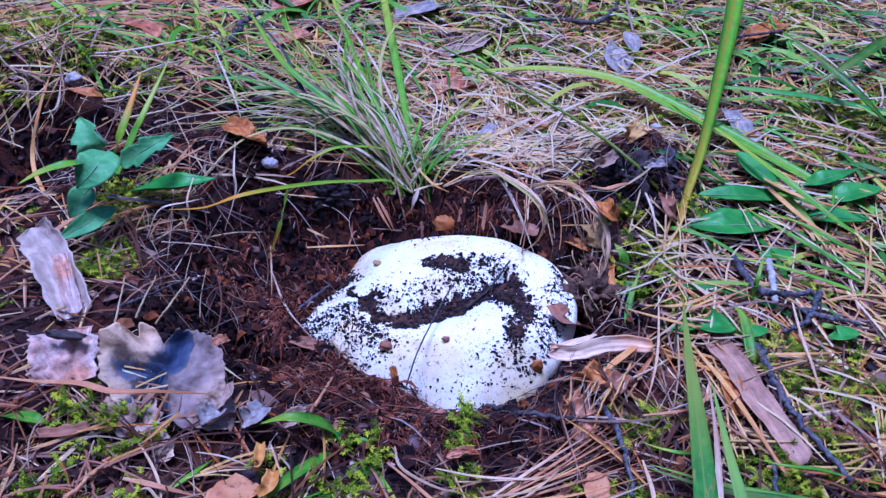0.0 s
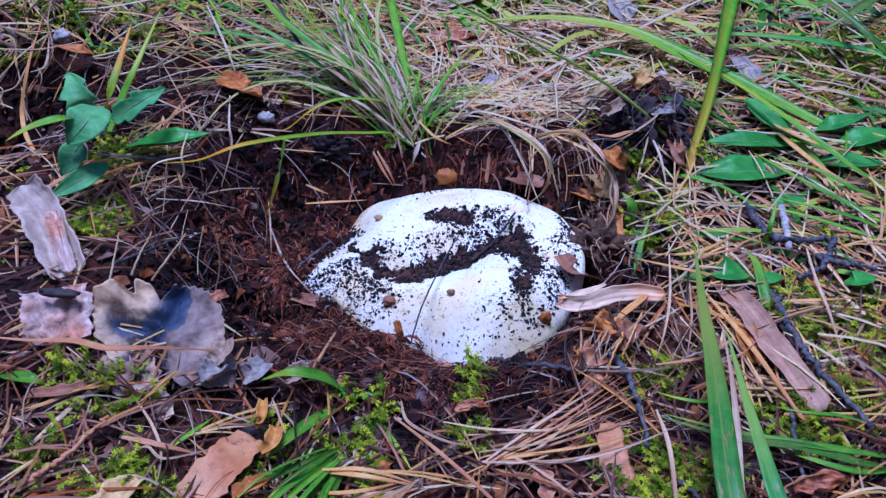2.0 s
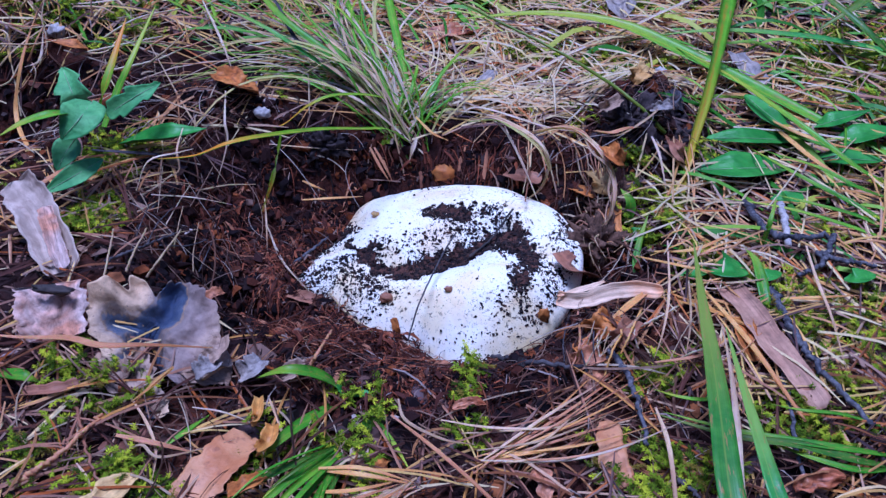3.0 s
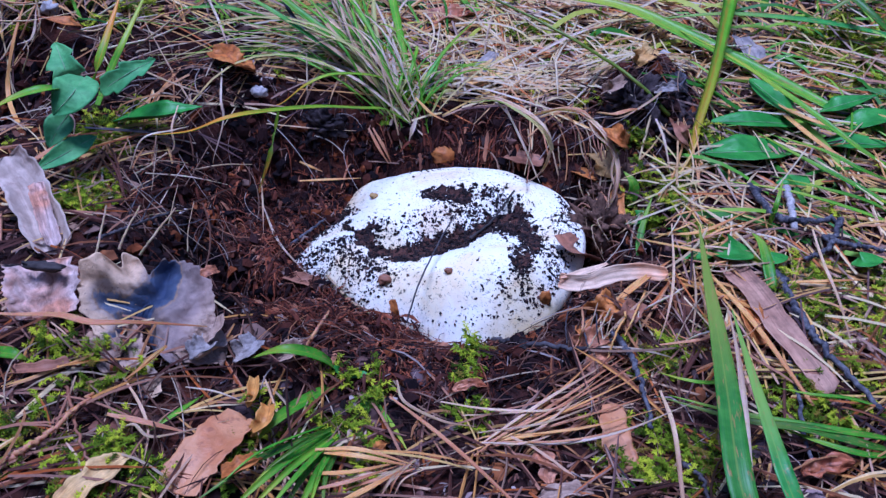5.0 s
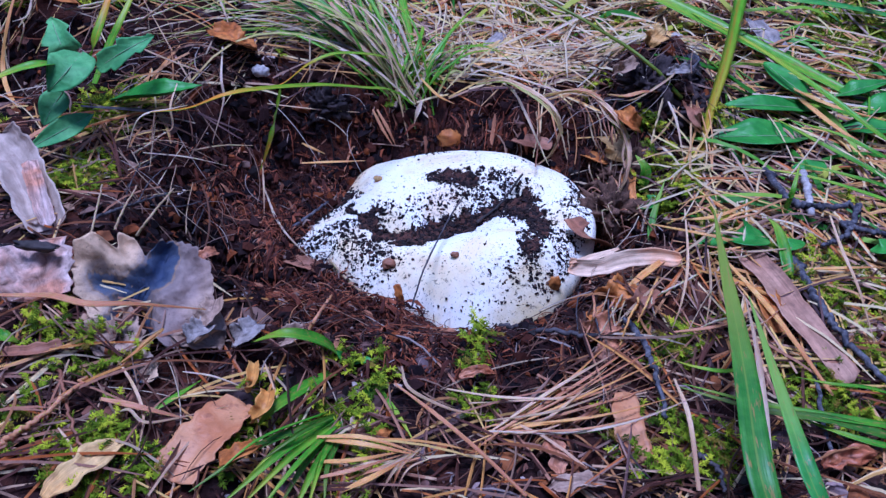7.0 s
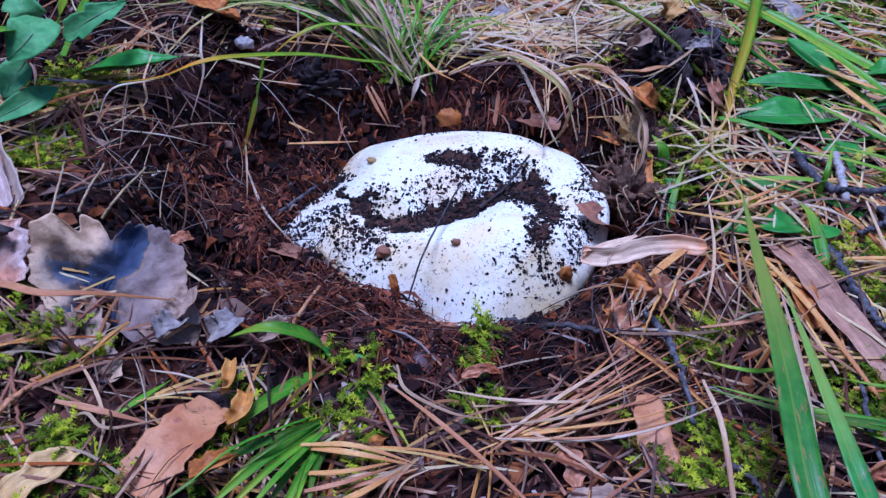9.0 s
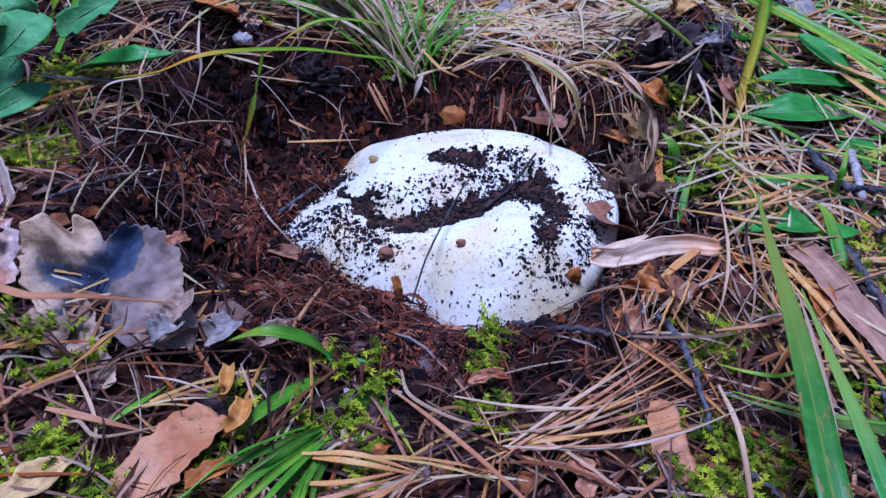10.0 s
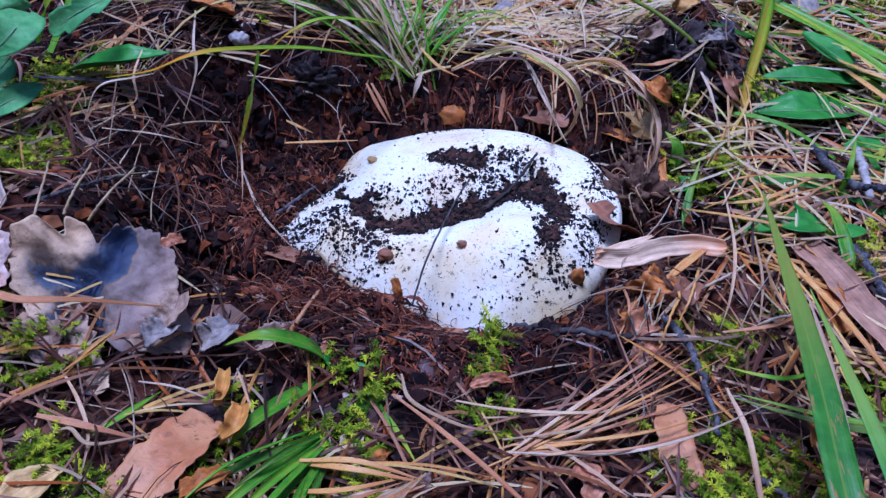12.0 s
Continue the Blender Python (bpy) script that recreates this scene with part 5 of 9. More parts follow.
leaf("leaf_scrap", [(0.0790, 0.1240, 0.0260), (0.0830, 0.1170, 0.0350), (0.0900, 0.1290, 0.0320)], 0.0070, GREYBARK, "grey curl of leaf on the earth clod", "leaf", shape='torn', cup=0.5, wave=0.2, face_up=(0, -0.6, 0.8), group="fallen leaves")
leaf("leaf_scrap", [(0.0810, 0.0970, 0.0200), (0.0840, 0.0860, 0.0230), (0.0910, 0.0930, 0.0140)], 0.0100, RUST, "brown flake in the torn earth", "leaf", shape='torn', cup=0.5, wave=0.2, face_up=(0, -0.6, 0.8), group="fallen leaves")
leaf("leaf_scrap", [(0.1060, 0.1240, 0.0300), (0.1110, 0.1220, 0.0330), (0.1180, 0.1300, 0.0300)], 0.0060, BLUISH, "pale scrap on the earth clod", "leaf", shape='torn', cup=0.5, wave=0.2, face_up=(0, -0.6, 0.8), group="fallen leaves")
leaf("leaf_scrap", [(0.1180, 0.1130, 0.0180), (0.1190, 0.0980, 0.0210), (0.1250, 0.1060, 0.0100)], 0.0090, STRIP, "brown scrap hanging from the earth clod", "leaf", shape='torn', cup=0.5, wave=0.2, face_up=(0, -0.6, 0.8), group="fallen leaves")
blade("leaf_strip", [(0.0760, 0.1130, 0.0200), (0.0830, 0.0990, 0.0280), (0.0930, 0.1080, 0.0260), (0.1060, 0.1210, 0.0200)], 0.0030, ROSEHAY, "dry strip across the earth clod", "leaf", fold=0.6, group="fallen leaves")
leaf("leaf_scrap", [(0.1200, 0.1510, 0.0260), (0.1220, 0.1350, 0.0290), (0.1300, 0.1440, 0.0180)], 0.0080, TWIG, "dark flake on the earth clod", "leaf", shape='torn', cup=0.5, wave=0.2, face_up=(0, -0.6, 0.8), group="fallen leaves")
lump("earth_clod", (-0.0764, 0.1206, -0.0052), (0.0230, 0.0176, 0.0190), EARTH, "black lump of earth under the tussock", "earth", jag=1.0)
lump("earth_clod", (0.0838, 0.0852, -0.0144), (0.0238, 0.0238, 0.0238), ROOTEARTH, "dark lump of earth beside the mushroom", "earth", jag=0.9)


def rooty_clod(place, size):
    """A torn lump of earth, its roots hanging out on all sides."""
    clod = lump("earth_clod", place, size, ROOTEARTH, "torn lump of brown earth full of thin roots", "earth", jag=1.0)
    pick = random.Random(5)
    for k in range(26):
        a, b = pick.uniform(0, 6.28), pick.uniform(-0.2, 1.2)
        start = [place[i] + 0.46 * size[i] * d for i, d in enumerate((math.cos(a) * math.cos(b), math.sin(a) * math.cos(b), math.sin(b)))]
        reach, turn = pick.uniform(0.006, 0.015), a + pick.uniform(-1.2, 1.2)
        mid = (start[0] + 0.5 * reach * math.cos(turn), start[1] + 0.5 * reach * math.sin(turn), start[2] + pick.uniform(0.0005, 0.003))
        end = (start[0] + reach * math.cos(turn + 0.6), start[1] + reach * math.sin(turn + 0.6), start[2] - pick.uniform(0.003, 0.010))
        stalk("root", [start, mid, end], pick.uniform(0.0005, 0.0012), (STRIP, GREYHAY, ROSEHAY, STRIP)[k % 4], parent=clod, tip=0.4, rough=0.15, sides=5, n=14)


rooty_clod((0.0790, 0.0560, -0.0130), (0.0270, 0.0230, 0.0210))
lump("wood_crumb", (-0.0281, 0.0092, -0.0184), (0.0069, 0.0053, 0.0048), STRIP, "brown crumb of wood lying on the mushroom", "crumb")
lump("wood_crumb", (0.0022, 0.0023, -0.0037), (0.0038, 0.0028, 0.0026), STRIP, "brown crumb of earth lying on the mushroom", "crumb")
lump("wood_crumb", (-0.0406, 0.0763, -0.0190), (0.0041, 0.0035, 0.0030), CREAM, "tiny amber crumb lying on the mushroom", "crumb")
lump("wood_tuft", (-0.0056, 0.1194, -0.0190), (0.0138, 0.0094, 0.0094), RUST, "tuft of orange rotten wood behind the mushroom", "wood")

# twigs and sticks
host = stalk("twig", [(0.0244, -0.0270, -0.0176), (0.0408, -0.0513, 0.0058), (0.0637, -0.0521, 0.0060), (0.0737, -0.0462, 0.0070)], 0.0025, DARKTWIG, "thin dark crooked twig by the mushroom", "twig", group="twigs")
stalk("side_branch", [(0.0726, -0.0441, 0.0090), (0.0781, -0.0563, 0.0100), (0.0813, -0.0721, 0.0100), (0.0842, -0.0937, 0.0070)], 0.0029, TWIG, "grey knotty side branch", rough=0.22, parent=host)
stalk("twig", [(0.1519, 0.0039, 0.0080), (0.1557, -0.0254, 0.0100), (0.1620, -0.0470, 0.0100), (0.1768, -0.0761, 0.0080)], 0.0039, TWIG, "grey-blue bare twig on the forest floor", "twig", group="twigs")
host = stalk("twig", [(0.1521, 0.0710, 0.0090), (0.1596, 0.0456, 0.0100), (0.1733, 0.0429, 0.0100), (0.1930, 0.0476, 0.0090)], 0.0040, TWIG, "dark forked twig on the forest floor", "twig", group="twigs")
stalk("side_branch", [(0.1930, 0.0476, 0.0090), (0.1816, 0.0256, 0.0080), (0.1687, 0.0166, 0.0070)], 0.0032, TWIG, rough=0.22, parent=host)
stalk("side_branch", [(0.1811, 0.0339, 0.0080), (0.1923, 0.0278, 0.0090), (0.2089, 0.0281, 0.0070)], 0.0030, TWIG, rough=0.22, parent=host)
stalk("bleached_stick", [(0.1694, 0.0677, 0.0120), (0.1697, 0.0541, 0.0100), (0.1682, 0.0378, 0.0080)], 0.0041, WHITEBIT, "short bleached stick on the forest floor", "stick", tip=0.85, rough=0.06, group="sticks")
stalk("twig", [(-0.1435, -0.0892, 0.0068), (-0.1304, -0.1131, 0.0090), (-0.1144, -0.1389, 0.0080)], 0.0016, STRIP, "thin brown twig lying in moss", "twig", group="twigs")
stalk("dry_stalk", [(-0.1491, -0.1310, 0.0080), (-0.1368, -0.1202, 0.0120), (-0.1281, -0.0991, 0.0101)], 0.0024, ROSEHAY, "mauve-brown dry stem on the forest floor", "stem")
stalk("dry_stalk", [(-0.0150, -0.0240, -0.0140), (-0.0110, -0.0110, -0.0020), (-0.0050, 0.0130, -0.0010), (-0.0010, 0.0300, -0.0030), (0.0040, 0.0460, -0.0040)], 0.0008, DARKTWIG, "thin dark curved stem lying on the mushroom", "dry stem", tip=1.0, rough=0.1)
stalk("twig", [(x, y, cap_top(x, y) + 0.0032) for x, y in ((0.0115, 0.0345), (0.0220, 0.0500), (0.0330, 0.0665))], 0.0014, CHAR, "short black twig lying on the mushroom", "twig", tip=0.8, rough=0.12, group="twigs")
stalk("twig", [(-0.0824, 0.0433, -0.0319), (-0.0738, 0.0522, -0.0289), (-0.0655, 0.0685, -0.0308)], 0.0020, TWIG, "grey stick leaning on the mushroom's rim", "stick", rough=0.1, group="sticks")
stalk("stick", [(-0.1306, -0.0272, 0.0176), (-0.1247, -0.0200, 0.0246), (-0.1267, 0.0136, 0.0123)], 0.0013, GREYHAY, "grey dry stick poking up", "stick", tip=0.6, rough=0.25, group="sticks")
stalk("stick", [(-0.1474, -0.0407, 0.0150), (-0.1463, -0.0325, 0.0234), (-0.1496, -0.0075, 0.0276)], 0.0013, GREYHAY, "grey dry stick poking up", "stick", tip=0.6, rough=0.25, group="sticks")
stalk("stick", [(-0.1420, -0.0213, 0.0147), (-0.1399, -0.0139, 0.0198), (-0.1391, 0.0040, 0.0200)], 0.0013, GREYHAY, "grey dry stick poking up", "stick", tip=0.6, rough=0.25, group="sticks")
stalk("stick", [(-0.1510, -0.0206, 0.0193), (-0.1397, -0.0106, 0.0194), (-0.1340, 0.0300, -0.0027)], 0.0017, DARKTWIG, "dark dry stick on the forest floor", "stick", group="sticks")
stalk("stick", [(-0.0345, -0.0013, -0.0318), (-0.0449, 0.0073, -0.0318), (-0.0581, 0.0202, -0.0283)], 0.0019, GREYHAY, "thin grey stick at the mushroom's edge", "stick", rough=0.1, group="sticks")

# tangle of dry stems on the hollow's far corner
stalk("dry_stalk", [(-0.1427, 0.0209, 0.0010), (-0.1351, 0.0261, -0.0005), (-0.1284, 0.0420, -0.0098)], 0.0007, GREYHAY, "thin grey dry stem beside the hollow", "dry stem", tip=0.5, rough=0.2)
stalk("dry_stalk", [(-0.1578, 0.0501, 0.0033), (-0.1504, 0.0555, 0.0060), (-0.1452, 0.0645, 0.0075)], 0.0012, PALE, "thin bleached dry stem beside the hollow", "dry stem", tip=0.5, rough=0.2)
stalk("dry_stalk", [(-0.1701, 0.0529, 0.0032), (-0.1664, 0.0602, 0.0093), (-0.1654, 0.0778, 0.0121)], 0.0011, ROSEHAY, "thin brown dry stem beside the hollow", "dry stem", tip=0.5, rough=0.2)
stalk("dry_stalk", [(-0.1391, 0.0154, 0.0002), (-0.1286, 0.0251, -0.0069), (-0.1226, 0.0385, -0.0132)], 0.0009, DARKTWIG, "thin dark dry stem beside the hollow", "dry stem", tip=0.5, rough=0.2)
stalk("dry_stalk", [(-0.1564, 0.0348, 0.0036), (-0.1497, 0.0427, 0.0042), (-0.1451, 0.0489, 0.0047)], 0.0008, GREYHAY, "thin grey dry stem beside the hollow", "dry stem", tip=0.5, rough=0.2)
stalk("dry_stalk", [(-0.1338, 0.0678, -0.0045), (-0.1199, 0.0757, -0.0055), (-0.1066, 0.0830, -0.0092)], 0.0010, GREYHAY, "thin grey dry stem beside the hollow", "dry stem", tip=0.5, rough=0.2)
stalk("dry_stalk", [(-0.1592, 0.0558, 0.0033), (-0.1454, 0.0587, 0.0063), (-0.1339, 0.0610, 0.0045)], 0.0008, GREYHAY, "thin grey dry stem beside the hollow", "dry stem", tip=0.5, rough=0.2)
stalk("dry_stalk", [(-0.1419, 0.0339, -0.0027), (-0.1391, 0.0509, -0.0002), (-0.1358, 0.0622, 0.0028)], 0.0007, PALE, "thin bleached dry stem beside the hollow", "dry stem", tip=0.5, rough=0.2)
stalk("dry_stalk", [(-0.1238, 0.0133, -0.0134), (-0.1262, 0.0249, -0.0102), (-0.1291, 0.0479, -0.0097)], 0.0007, GREYHAY, "thin grey dry stem beside the hollow", "dry stem", tip=0.5, rough=0.2)
stalk("dry_stalk", [(-0.1565, 0.0229, 0.0044), (-0.1511, 0.0322, 0.0063), (-0.1437, 0.0381, 0.0064)], 0.0007, ROSEHAY, "thin brown dry stem beside the hollow", "dry stem", tip=0.5, rough=0.2)
stalk("dry_stalk", [(-0.1434, 0.0123, 0.0041), (-0.1418, 0.0239, 0.0064), (-0.1400, 0.0433, 0.0021)], 0.0008, DARKTWIG, "thin dark dry stem beside the hollow", "dry stem", tip=0.5, rough=0.2)
stalk("dry_stalk", [(-0.1488, 0.0104, 0.0057), (-0.1479, 0.0170, 0.0096), (-0.1491, 0.0372, 0.0082)], 0.0009, DARKTWIG, "thin dark dry stem beside the hollow", "dry stem", tip=0.5, rough=0.2)
stalk("dry_stalk", [(-0.1681, 0.0527, 0.0032), (-0.1724, 0.0516, 0.0082), (-0.1786, 0.0582, 0.0121)], 0.0010, ROSEHAY, "thin brown dry stem beside the hollow", "dry stem", tip=0.5, rough=0.2)
stalk("dry_stalk", [(-0.1224, 0.0175, -0.0170), (-0.1225, 0.0357, -0.0190), (-0.1217, 0.0478, -0.0177)], 0.0007, DARKTWIG, "thin dark dry stem beside the hollow", "dry stem", tip=0.5, rough=0.2)
stalk("dry_stalk", [(-0.1501, 0.0405, 0.0025), (-0.1453, 0.0520, 0.0032), (-0.1406, 0.0511, 0.0083)], 0.0013, DARKTWIG, "thin dark dry stem beside the hollow", "dry stem", tip=0.5, rough=0.2)
stalk("dry_stalk", [(-0.1349, 0.0226, -0.0066), (-0.1363, 0.0376, -0.0045), (-0.1371, 0.0510, -0.0021)], 0.0007, GREYHAY, "thin grey dry stem beside the hollow", "dry stem", tip=0.5, rough=0.2)
stalk("stick", [(-0.0541, -0.0610, 0.0036), (-0.0507, -0.0557, 0.0082), (-0.0500, -0.0251, -0.0094)], 0.0018, ROSEHAY, "brown stick poking out of the fibres", "stick", rough=0.1, group="sticks")
stalk("twig", [(0.0945, -0.1082, 0.0060), (0.0994, -0.1155, 0.0080), (0.1007, -0.1247, 0.0070)], 0.0020, DARKTWIG, "dark twig in moss", "twig", group="twigs")
stalk("twig", [(0.1441, -0.0389, 0.0070), (0.1471, -0.0473, 0.0060), (0.1422, -0.1048, 0.0060)], 0.0026, TWIG, "grey twig under grass", "twig", group="twigs")

# straws and bleached stems
blade("straw", [(-0.0177, -0.0811, 0.0001), (-0.0019, -0.0997, 0.0067), (0.0138, -0.1189, 0.0125), (0.0314, -0.1366, 0.0118)], 0.0017, ROSEHAY, "mauve-brown straw on the forest floor", "straw", taper=(0.5, 1.0, 0.7), fold=0.5, group="loose straws")
blade("straw", [(-0.0156, -0.0726, 0.0007), (-0.0113, -0.0852, 0.0022), (0.0042, -0.0968, 0.0062), (0.0168, -0.0970, 0.0048)], 0.0015, GREYHAY, "grey bent straw on the forest floor", "straw", group="loose straws")
blade("straw", [(0.0026, -0.0844, 0.0030), (0.0226, -0.0921, 0.0094), (0.0476, -0.0914, 0.0113), (0.0613, -0.0804, 0.0087)], 0.0012, HAY, "pale straw lying on the forest floor", "straw", fold=0.5, group="loose straws")
blade("straw", [(0.0115, -0.0905, 0.0030), (0.0270, -0.0922, 0.0078), (0.0480, -0.0885, 0.0093), (0.0685, -0.0736, 0.0079)], 0.0009, HAY, "pale straw lying on the forest floor", "straw", fold=0.5, group="loose straws")
blade("straw", [(0.0190, -0.1062, 0.0067), (0.0469, -0.1080, 0.0115), (0.0707, -0.1033, 0.0159), (0.0989, -0.0880, 0.0180)], 0.0011, PALE, "long bleached straw on the forest floor", "straw", fold=0.5, group="loose straws")
blade("straw", [(0.0893, -0.0744, 0.0080), (0.0909, -0.0979, 0.0120), (0.0908, -0.1266, 0.0090)], 0.0019, HAY, "bleached straw stump on the forest floor", "straw", taper=(0.5, 1.0, 0.8), fold=0.5, group="loose straws")
blade("pine_needle", [(-0.0422, -0.1151, 0.0053), (-0.0246, -0.1186, 0.0088), (-0.0056, -0.1194, 0.0066)], 0.0022, AMBER, "amber pine needle on the forest floor", "needle", fold=0.6, group="loose needles")
blade("pine_needle", [(-0.0420, -0.1148, 0.0062), (-0.0249, -0.1160, 0.0093), (-0.0057, -0.1192, 0.0076)], 0.0020, AMBER, "amber pine needle on the forest floor", "needle", fold=0.6, group="loose needles")
blade("pine_needle", [(-0.0444, -0.1259, 0.0062), (-0.0276, -0.1268, 0.0102), (-0.0088, -0.1168, 0.0060)], 0.0018, AMBER, "amber pine needle on the forest floor", "needle", fold=0.6, group="loose needles")
blade("pine_needle", [(-0.0421, -0.1339, 0.0071), (-0.0270, -0.1312, 0.0108), (-0.0106, -0.1190, 0.0063)], 0.0017, ROSEHAY, "red-brown pine needle on the forest floor", "needle", fold=0.6, group="loose needles")
blade("pine_needle", [(-0.0300, -0.1375, 0.0073), (-0.0209, -0.1343, 0.0111), (-0.0085, -0.1211, 0.0077)], 0.0023, AMBER, "yellow pine needle on the forest floor", "needle", fold=0.6, group="loose needles")
blade("pine_needle", [(-0.1054, -0.0778, 0.0159), (-0.1119, -0.0867, 0.0139), (-0.1193, -0.0919, 0.0100)], 0.0017, AMBER, "amber pine needle on the forest floor", "needle", fold=0.6, group="loose needles")
blade("pine_needle", [(-0.1056, -0.0773, 0.0159), (-0.1111, -0.0852, 0.0149), (-0.1187, -0.0926, 0.0090)], 0.0015, AMBER, "amber pine needle on the forest floor", "needle", fold=0.6, group="loose needles")
blade("straw", [(-0.1208, -0.0881, 0.0082), (-0.1096, -0.1030, 0.0106), (-0.1032, -0.1146, 0.0095), (-0.1015, -0.1284, 0.0068)], 0.0013, HAY, "bent pale straw on the forest floor", "straw", fold=0.5, group="loose straws")
blade("dry_stalk", [(-0.1193, -0.1105, 0.0119), (-0.1055, -0.1127, 0.0116), (-0.0878, -0.1129, 0.0078)], 0.0026, ROSEHAY, "thick mauve dry stem", "stem", fold=0.8)
blade("straw", [(-0.1137, -0.1138, 0.0088), (-0.1074, -0.1155, 0.0137), (-0.1017, -0.1187, 0.0116), (-0.0933, -0.1146, 0.0092), (-0.0759, -0.1038, 0.0062)], 0.0013, GREYHAY, "wavy grey straw on the forest floor", "straw", fold=0.5, group="loose straws")
blade("straw", [(-0.0961, -0.0898, 0.0068), (-0.0825, -0.0927, 0.0084), (-0.0654, -0.0952, 0.0033)], 0.0008, PALE, "bleached straw lying on the forest floor", "straw", group="loose straws")
blade("straw", [(-0.1317, -0.1205, 0.0070), (-0.1240, -0.1295, 0.0100), (-0.1181, -0.1392, 0.0080)], 0.0011, HAY, "short pale straw on the forest floor", "straw", group="loose straws")
blade("straw", [(0.1054, 0.1152, 0.0217), (0.1100, 0.0972, 0.0172), (0.1122, 0.0745, 0.0103)], 0.0015, PALE, "bleached straw over the earth clod", "straw", fold=0.5, group="loose straws")
blade("straw", [(0.1114, 0.1223, 0.0327), (0.1024, 0.1138, 0.0285), (0.0904, 0.1110, 0.0202), (0.0801, 0.1174, 0.0139)], 0.0017, GREYHAY, "dry bent straw over the earth clod", "straw", fold=0.5, group="loose straws")
blade("dry_grass", [(0.0080, 0.1320, 0.0100), (0.0200, 0.1230, 0.0180), (0.0310, 0.1090, 0.0220), (0.0410, 0.0980, 0.0220), (0.0480, 0.0910, 0.0180), (0.0510, 0.0890, 0.0100), (0.0510, 0.0900, 0.0030), (0.0470, 0.0900, -0.0060), (0.0400, 0.0840, -0.0090)], 0.0027, HAY, "bleached dry grass blade arching over the rim", "grass", fold=1.3, twist=(60, -110), taper=(0.5, 1.0, 0.18), peak=0.35, n=40, group="grass blades")
blade("dry_grass", [(0.0070, 0.1300, 0.0100), (0.0210, 0.1190, 0.0190), (0.0300, 0.1040, 0.0240), (0.0410, 0.0950, 0.0220), (0.0470, 0.0880, 0.0190), (0.0510, 0.0840, 0.0120)], 0.0016, OLIVEHAY, "frayed tan dry grass blade over the rim", "grass", fold=0.8, twist=(-40, 70), taper=(0.5, 1.0, 0.2), n=34, group="grass blades")
blade("dry_grass", [(0.0210, 0.1240, 0.0160), (0.0270, 0.1100, 0.0180), (0.0320, 0.1020, 0.0140), (0.0380, 0.0910, 0.0080), (0.0450, 0.0840, -0.0040)], 0.0013, PALE, "thin bleached dry grass blade hanging to the mushroom", "grass", fold=0.6, twist=(30, -60), taper=(0.7, 1.0, 0.3), n=30, group="grass blades")
blade("dry_grass", [(0.0430, 0.1250, 0.0080), (0.0560, 0.1160, 0.0180), (0.0670, 0.1050, 0.0230), (0.0750, 0.0930, 0.0210), (0.0810, 0.0870, 0.0150)], 0.0032, ROSEHAY, "brown dry grass blade arching over the rim", "grass", fold=1.1, twist=(-20, 60), taper=(0.35, 1.0, 0.3), n=34, group="grass blades")
blade("dry_grass", [(0.0680, 0.1020, 0.0240), (0.0760, 0.0910, 0.0220), (0.0810, 0.0840, 0.0160), (0.0840, 0.0750, 0.0090), (0.0830, 0.0650, 0.0030), (0.0810, 0.0590, -0.0030)], 0.0038, HAY, "bleached dry grass blade arching over the rim", "grass", fold=1.2, twist=(40, -90), taper=(0.3, 1.0, 0.3), peak=0.5, n=40, group="grass blades")
blade("dry_grass", [(0.0420, 0.1270, 0.0080), (0.0570, 0.1160, 0.0190), (0.0660, 0.1030, 0.0250), (0.0770, 0.0950, 0.0210), (0.0790, 0.0870, 0.0160), (0.0850, 0.0770, 0.0100), (0.0820, 0.0690, 0.0020), (0.0810, 0.0610, -0.0030)], 0.0014, HAY, "frayed tan dry grass blade over the rim", "grass", fold=0.8, twist=(-60, 60), taper=(0.5, 1.0, 0.2), n=34, group="grass blades")
blade("dry_grass", [(0.0690, 0.1010, 0.0230), (0.0730, 0.0880, 0.0220), (0.0820, 0.0810, 0.0170), (0.0820, 0.0740, 0.0080), (0.0840, 0.0630, 0.0030), (0.0780, 0.0550, -0.0020)], 0.0014, GREYHAY, "frayed grey dry grass blade over the rim", "grass", fold=0.8, twist=(60, -60), taper=(0.5, 1.0, 0.2), n=34, group="grass blades")
blade("straw", [(0.0271, 0.1372, 0.0060), (0.0381, 0.1115, -0.0023), (0.0456, 0.0673, 0.0037)], 0.0014, PALE, "thin bleached straw touching the mushroom", "straw", group="loose straws")
blade("straw", [(-0.1001, 0.0739, -0.0115), (-0.0975, 0.0626, -0.0193), (-0.0949, 0.0481, -0.0279)], 0.0010, HAY, "thin pale straw on the forest floor", "straw", group="loose straws")
blade("straw", [(-0.0989, 0.0688, -0.0258), (-0.0858, 0.0425, -0.0279), (-0.0673, 0.0210, -0.0299)], 0.0013, PALE, "bleached straw reaching the mushroom", "straw", group="loose straws")
blade("straw", [(-0.1269, 0.1165, 0.0282), (-0.1230, 0.0948, 0.0226), (-0.1209, 0.0874, 0.0139), (-0.1249, 0.0731, -0.0028)], 0.0013, PALE, "thin bleached curling straw", "straw", group="loose straws")
blade("straw", [(-0.1941, 0.1923, 0.0166), (-0.1409, 0.0976, 0.0194), (-0.1407, 0.1074, 0.0170), (-0.1078, 0.1044, 0.0116)], 0.0010, GREYHAY, "thin grey straw on the forest floor", "straw", group="loose straws")
